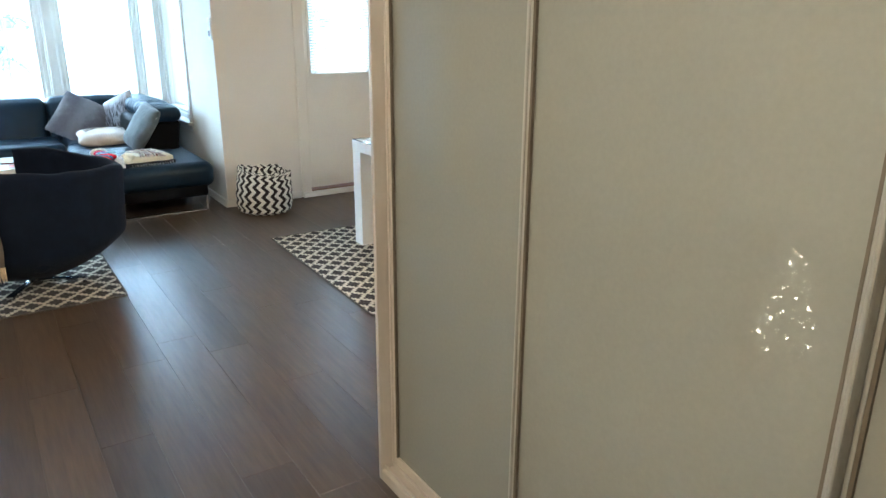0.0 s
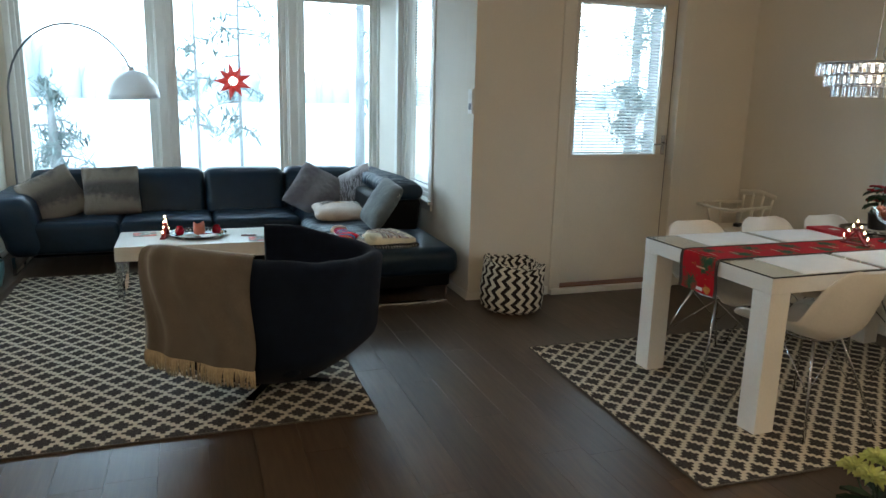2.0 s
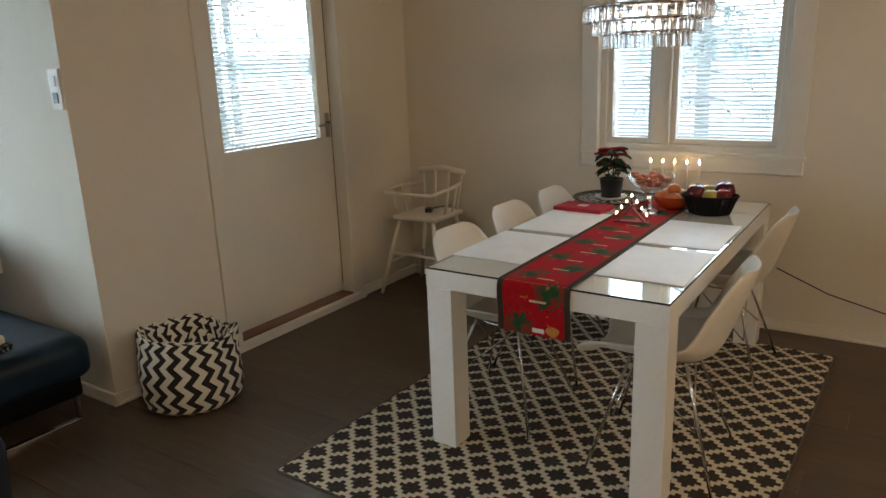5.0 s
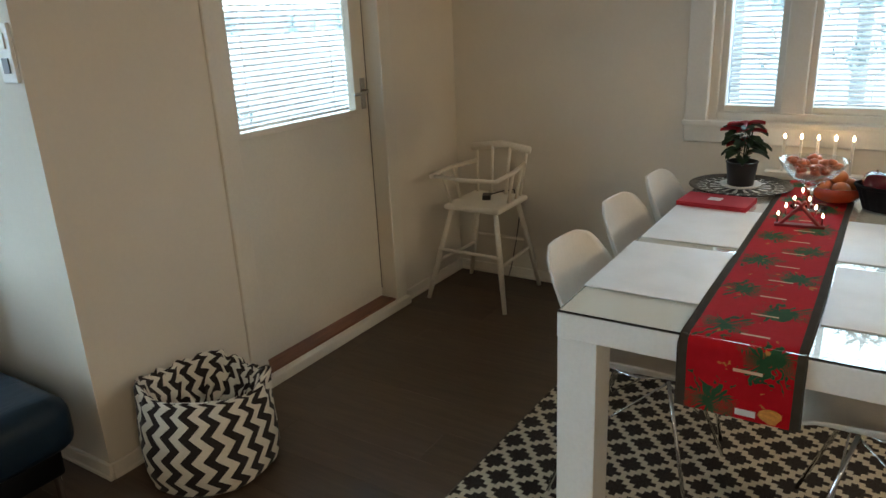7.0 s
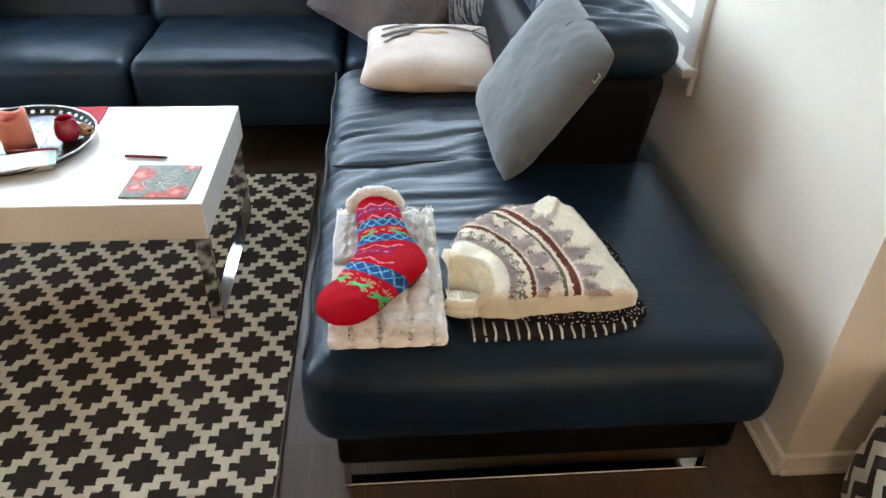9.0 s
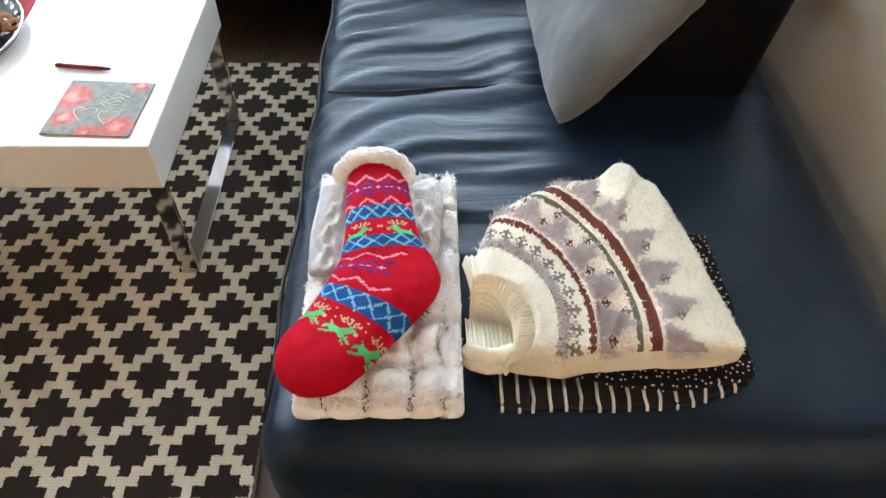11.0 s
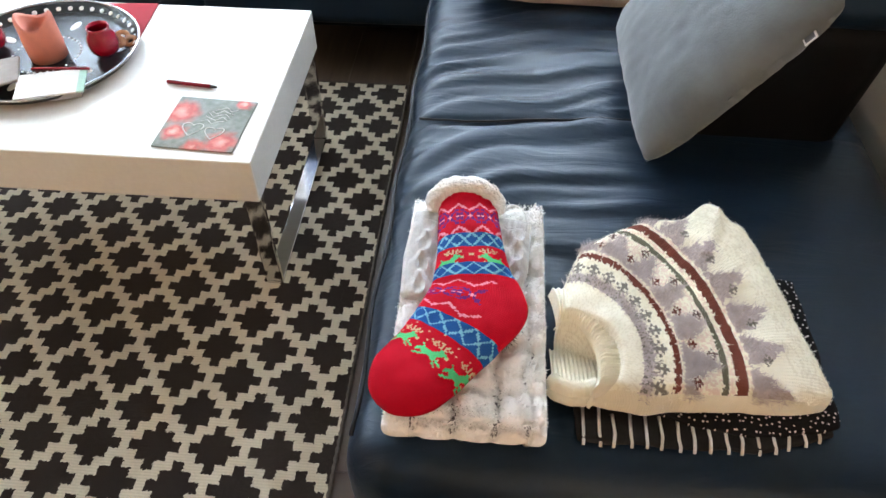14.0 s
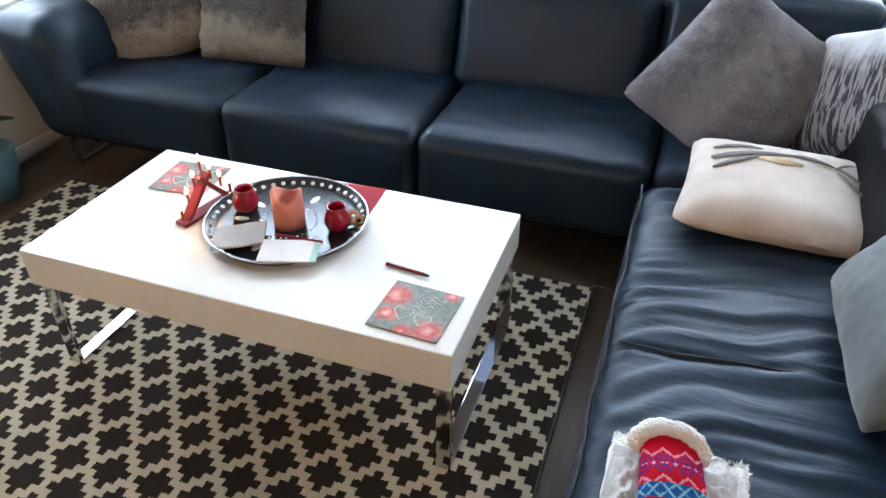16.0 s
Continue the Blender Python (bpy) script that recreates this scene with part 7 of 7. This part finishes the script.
# crystal chandelier
ch = thing("chandelier", "three-tier crystal glass chandelier over the dining table", "chandelier", (3.07, 4.02, 1.525))
prism = mesh_of("crystal_prism", finish(box(bmesh.new(), -0.011, 0.011, -0.005, 0.005, -0.055, 0.0, 0.004, 1), False), CRYSTAL)
for tier, (r, z, n) in enumerate(((0.252, 0.162, 46), (0.212, 0.110, 38), (0.172, 0.060, 30))):
    part("tier_ring", rod([(r * math.cos(a), r * math.sin(a), z + 0.006) for a in (2 * math.pi * k / 40 for k in range(40))], 0.006, 6, closed=True), CHROME, ch)
    for k in range(n):
        a = 2 * math.pi * k / n
        o = new("crystal_prism", prism)
        o.parent = ch
        o.matrix_basis = pose(r * math.cos(a), r * math.sin(a), z, random.uniform(-3, 3), random.uniform(-3, 3), math.degrees(a) + 90)
part("top_plate", lathe([(0, 0.17), (0.17, 0.17), (0.17, 0.176), (0, 0.176)], 32), CHROME, ch)
for a in (0.4, 2.5, 4.6):
    part("spoke", rod([(0, 0, 0.172), (0.252 * math.cos(a), 0.252 * math.sin(a), 0.168)], 0.004, 6), CHROME, ch)
part("hanging_cable", rod([(0, 0, 0.17), (0.02, 0.01, 0.35), (0.01, 0, HIGH - 1.52)], 0.003, 6), STEEL, ch)
part("cable_loop", rod([(0.06 + 0.045 * math.cos(a), -0.03, 0.225 + 0.04 * math.sin(a)) for a in (0.3 * k for k in range(18))], 0.003, 6), STEEL, ch)
part("ceiling_cup", lathe([(0, 0), (0.05, 0), (0.06, 0.03), (0, 0.03)], 24), CHROME, ch, at=Matrix.Translation((0.01, 0, HIGH - 1.52 - 0.031)))
for k in range(4):
    a = 1.57 * k + 0.3
    part("bulb", lathe([(0, -0.02), (0.012, 0), (0.008, 0.02), (0, 0.03)], 10), LAMPBULB, ch, "chandelier bulb with an added warm glow", at=Matrix.Translation((0.1 * math.cos(a), 0.1 * math.sin(a), 0.12)))

# child's high chair in the corner
hc = thing("high_chair", "cream painted wooden high chair with a ring rail", "high chair", (3.86, 5.69, 0.0), 0)
part("seat", round_box((-0.175, -0.165, 0.515), (0.175, 0.165, 0.545), 0.013, (4, 4, 1), 3), HIGHCHAIR, hc)
for fx, fy, hx, hy in ((-0.22, -0.215, -0.14, -0.13), (-0.20, 0.27, -0.14, 0.13), (0.24, -0.20, 0.13, -0.12), (0.24, 0.25, 0.13, 0.12)):
    part("leg", rod([(fx, fy, 0.0), ((fx + hx) / 2, (fy + hy) / 2, 0.26), (hx, hy, 0.52)], [0.012, 0.0165, 0.013], 10), HIGHCHAIR, hc)
for a, b in (((-0.185, -0.17, 0.29), (-0.175, 0.205, 0.29)), ((-0.19, -0.18, 0.24), (0.19, -0.16, 0.24)), ((-0.17, 0.21, 0.22), (0.20, 0.19, 0.22)), ((0.19, -0.16, 0.28), (0.19, 0.19, 0.28))):
    part("stretcher", rod([a, b], 0.009, 8), HIGHCHAIR, hc)
part("front_rail", rod([(-0.23, 0.17, 0.705), (-0.26, 0.0, 0.705), (-0.235, -0.185, 0.705)], 0.011, 8), HIGHCHAIR, hc)
part("arm_rail", rod([(-0.235, -0.185, 0.705), (-0.05, -0.19, 0.715), (0.16, -0.15, 0.715)], 0.012, 8), HIGHCHAIR, hc)
part("arm_rail", rod([(-0.24, 0.19, 0.705), (-0.05, 0.19, 0.715), (0.16, 0.15, 0.715)], 0.012, 8), HIGHCHAIR, hc)
for x, y, zt, lean in ((-0.13, 0.14, 0.705, -0.03), (-0.03, 0.145, 0.712, 0.0), (-0.03, -0.145, 0.712, 0.0), (0.07, -0.14, 0.72, 0.01)):
    part("spindle", rod([(x, y, 0.54), (x + lean, y * 1.25, zt)], 0.008, 8), HIGHCHAIR, hc)
for y in (-0.13, -0.045, 0.045, 0.13):
    part("back_spindle", rod([(0.14, y, 0.54), (0.185, y * 1.2, 0.805)], 0.009, 8), HIGHCHAIR, hc)
part("top_rail", rod([(0.17, -0.18, 0.79), (0.195, 0.0, 0.81), (0.17, 0.18, 0.79)], 0.013, 8, flat=1.6), HIGHCHAIR, hc)
bx = thing("power_adapter", "small black power adapter lying on the high chair seat", "adapter", (3.865, 5.69, 0.546), 25)
part("case", one_box(-0.035, 0.035, -0.022, 0.022, 0.0, 0.026, bevel=0.004), BLACKPLASTIC, bx)
part("cable", rod([(0.03, 0, 0.012), (0.12, -0.08, 0.012), (0.19, -0.14, 0.004), (0.20, -0.17, -0.15), (0.22, -0.15, -0.30), (0.21, -0.12, -0.46), (0.25, -0.1, -0.541)], 0.003, 6), BLACKPLASTIC, bx)
cb = thing("power_cable", "thin black cable running along the wall", "cable", (EAST, 3.35, 0.0))
part("cord", rod([(-0.10, 0.25, 0.38), (-0.03, 0.0, 0.25), (-0.02, -0.35, 0.16), (-0.03, -0.8, 0.02), (-0.04, -1.1, 0.004)], 0.0035, 6), BLACKPLASTIC, cb)

# ---- hall side: sliding-door cabinet and the small christmas tree it mirrors ----
wd = thing("sliding_wardrobe", "cream glass sliding-door wardrobe with champagne aluminium frames", "wardrobe", (1.05, 2.06, 0.0))
part("body", one_box(0.09, 0.66, -3.4, -0.02, 0.0, 2.5), TRIM, wd)
part("end_panel", one_box(0.0, 0.66, -0.018, 0.0, 0.0, 2.5, bevel=0.003), CABINETFRAME, wd)
bm = bmesh.new()
box(bm, 0.0, 0.075, -3.4, -0.02, 0.0, 0.045, 0.003, 1)
box(bm, 0.012, 0.018, -3.4, -0.02, 0.045, 0.058)
box(bm, 0.045, 0.05, -3.4, -0.02, 0.045, 0.058)
part("floor_track", finish(bm, False), CABINETFRAME, wd)
for i, (a, b, dx) in enumerate(((-0.735, -0.022, 0.046), (-1.465, -0.700, 0.012), (-2.27, -1.455, 0.046), (-3.05, -2.25, 0.012))):
    dr_ = part("door", one_box(dx + 0.008, dx + 0.016, a + 0.02, b - 0.02, 0.075, 2.42), CABINETPANEL, wd, "cream back-painted glass panel")
    w = 0.024 if i == 0 else 0.016
    for y0, y1 in ((a, a + 0.016), (b - w, b)):
        bm = bmesh.new()
        box(bm, dx, dx + 0.026, y0, y1, 0.058, 2.44, 0.004, 2)
        box(bm, dx - 0.006, dx + 0.004, y0 + (0.0 if y0 == a else y1 - y0 - 0.008), y0 + (0.008 if y0 == a else y1 - y0), 0.058, 2.44, 0.002, 1)
        part("stile", finish(bm, False), CABINETFRAME if i == 0 and y0 != a else CABINETSTILE, dr_)
    for z0, z1 in ((0.058, 0.092), (2.40, 2.44)):
        part("rail", one_box(dx + 0.001, dx + 0.025, a + 0.016, b - 0.024, z0, z1, bevel=0.003), CABINETFRAME, dr_)
    # dark strips stand in for the gap's shadow beside each stile
    part("brush_seal", one_box(dx + 0.003, dx + 0.007, a + 0.0165, a + 0.022, 0.092, 2.40), EDGESHADE, dr_)
    part("brush_seal", one_box(dx - 0.001, dx + 0.007, b - w - 0.0075, b - w - 0.0005, 0.092, 2.40), EDGESHADE, dr_)

xt = thing("christmas_tree", "small green christmas tree with warm string lights", "tree", (-0.97, 1.83, 0.0))
part("stand", lathe([(0, 0), (0.06, 0), (0.055, 0.05), (0.02, 0.06), (0, 0.06)], 20), POT, xt)
part("trunk", rod([(0, 0, 0.05), (0, 0, 0.60)], [0.014, 0.004], 8), WOODDARK, xt)
rng = random.Random(31)
bm = bmesh.new()
for k in range(1500):
    z = 0.08 + 0.50 * rng.random()
    r = 0.13 * (1.04 - (z - 0.07) / 0.54) * math.sqrt(rng.random())
    a = rng.uniform(0, 6.3)
    p = Vector((r * math.cos(a), r * math.sin(a), z))
    d = (Vector((math.cos(a), math.sin(a), -0.2)) + Vector([rng.gauss(0, 0.4) for _ in range(3)])).normalized() * 0.035
    s = d.cross(Vector((0, 0, 1))).normalized() * 0.004
    bm.faces.new((bm.verts.new(p - s), bm.verts.new(p + s), bm.verts.new(p + d)))
part("crown", bm, FIR, xt)
bl = mesh_of("light", blob(0.0045, lump=0.0), TREEBULB)
for k in range(34):
    z = 0.08 + 0.47 * k / 33
    r = 0.125 * (1.05 - (z - 0.07) / 0.54)
    a = k * 2.4
    o = new("light", bl)
    o.parent = xt
    o.matrix_basis = Matrix.Translation((r * math.cos(a), r * math.sin(a), z))

# ceiling lamps of the hall and of the kitchen side
cl = thing("ceiling_lamp", "round opal glass ceiling lamp, lit", "lamp", (-0.9, 0.5, HIGH), 0, "ceiling lamps")
part("mount", lathe([(0, 0), (0.21, 0), (0.21, -0.03), (0, -0.03)], 32), TRIM, cl)
part("glass_ring", lathe([(0.205, -0.03), (0.205, -0.07), (0.19, -0.09), (0.178, -0.085), (0.178, -0.03)], 32), LAMPGLASS, cl, "glowing opal glass")
copy_thing(cl, pose(2.6, 1.2, HIGH))
copy_thing(cl, pose(-1.7, 3.7, HIGH))

# dark-leaved plant between the sofa arm and the bay wall
dp = thing("potted_plant", "dark-leaved plant in a teal glazed pot beside the sofa", "plant", (-1.60, 7.27, 0.0))
part("pot", lathe([(0, 0), (0.075, 0), (0.10, 0.10), (0.105, 0.19), (0.095, 0.19), (0.09, 0.16), (0, 0.16)], 28), TEALPOT, dp)
rng = random.Random(77)
for k in range(11):
    a = k * 2.4
    ln = rng.uniform(0.10, 0.17)
    z = 0.20 + 0.02 * k
    part("leaf", leaf((0.01 * math.cos(a), 0.01 * math.sin(a), z), (ln * 0.6 * math.cos(a), ln * math.sin(a), z + 0.06), 0.03, 0.05), LEAFDARK, dp)

# pale yellow flowers in a pot on a stool beyond the wardrobe's end
FX, FY = 1.71, 2.63
sl = thing("plant_stool", "small round white stool beside the wardrobe", "stool", (FX, FY, 0.0))
part("seat", lathe([(0, 0.185), (0.088, 0.185), (0.092, 0.195), (0.088, 0.205), (0, 0.205)], 28), HIGHCHAIR, sl)
for k in range(3):
    a = 2.1 * k
    part("leg", rod([(0.085 * math.cos(a), 0.085 * math.sin(a), 0.0), (0.06 * math.cos(a), 0.06 * math.sin(a), 0.186)], 0.010, 8), HIGHCHAIR, sl)
pl = thing("flowering_plant", "pale yellow chrysanthemums in a red pot on a stool", "plant", (FX, FY, 0.2055))
part("pot", lathe([(0, 0), (0.05, 0), (0.065, 0.10), (0.06, 0.105), (0.055, 0.09), (0, 0.09)], 24), WOODRED, pl)
for k in range(16):
    a = k * 2.4
    ln = rng.uniform(0.08, 0.12)
    z = 0.12 + 0.05 * rng.random()
    part("leaf", leaf((0.015 * math.cos(a), 0.015 * math.sin(a), z), (ln * math.cos(a), ln * math.sin(a), z + 0.04), 0.018, 0.03), LEAFDARK, pl)
for cx, cy, cz in ((-0.055, 0.0, 0.235), (0.03, 0.055, 0.25), (0.03, -0.06, 0.24), (-0.02, 0.085, 0.215), (0.09, 0.0, 0.225)):
    bloom = part("bloom", lathe([(0, 0.012), (0.010, 0.008), (0.012, 0.0), (0, -0.006)], 10), PALELEAF, pl, "pale yellow double bloom", at=Matrix.Translation((cx, cy, cz)))
    for k in range(30):
        a = k * 2.4
        up = 0.035 * (1 - k / 30)
        ln = 0.030 + 0.026 * k / 30
        part("petal", leaf((0.004 * math.cos(a), 0.004 * math.sin(a), 0.004), (ln * math.cos(a), ln * math.sin(a), up), 0.0075, 0.006), PALELEAF, bloom)
    part("stem", rod([(cx * 0.2, cy * 0.2, 0.09), (cx, cy, cz)], 0.003, 5), LEAFDARK, pl)

# ---- floor planks, one by one where the camera passes ----
rng = random.Random(40)
PW, PL = 0.192, 1.29


def plank_mesh(w, l):
    bm = bmesh.new()
    box(bm, 0.0003, w - 0.0003, 0.0003, l - 0.0003, -0.011, 0.0)
    top = [e for e in bm.edges if all(v.co.z > -0.001 for v in e.verts)]
    bmesh.ops.bevel(bm, geom=top, offset=0.0007, segments=1, affect="EDGES")
    return mesh_of("plank", finish(bm, False), PLANK)


WHOLE = plank_mesh(PW, PL)
count, rest = 0, bmesh.new()
col = 0
x = WEST
while x < EAST:
    w = min(PW, EAST - x)
    y = SOUTH - rng.uniform(0, PL)
    while y < BAYN:
        a, b = max(y, SOUTH), min(y + PL, BAYN)
        inside = not (b > NORTH and a >= NORTH - 0.01 and (x + w > BAYE + 0.02 or x < BAYW - 0.2))
        if b - a > 0.02 and inside:
            seen = -1.9 < x < 4.2 and b > 1.2
            if seen and count < 300:
                if b - a > PL - 0.001 and w > PW - 0.001:
                    me = WHOLE
                else:
                    me = plank_mesh(w, b - a)
                o = new("plank", me)
                o.parent = floor
                o.location = (x, a, 0)
                count += 1
            else:
                box(rest, x + 0.0006, x + w - 0.0006, a + 0.0006, b - 0.0006, -0.011, 0.0)
        y += PL
    x += PW
    col += 1
if rest.verts:
    tagged(part("plank_rest", finish(rest, False), PLANK, floor), kind="stuff")
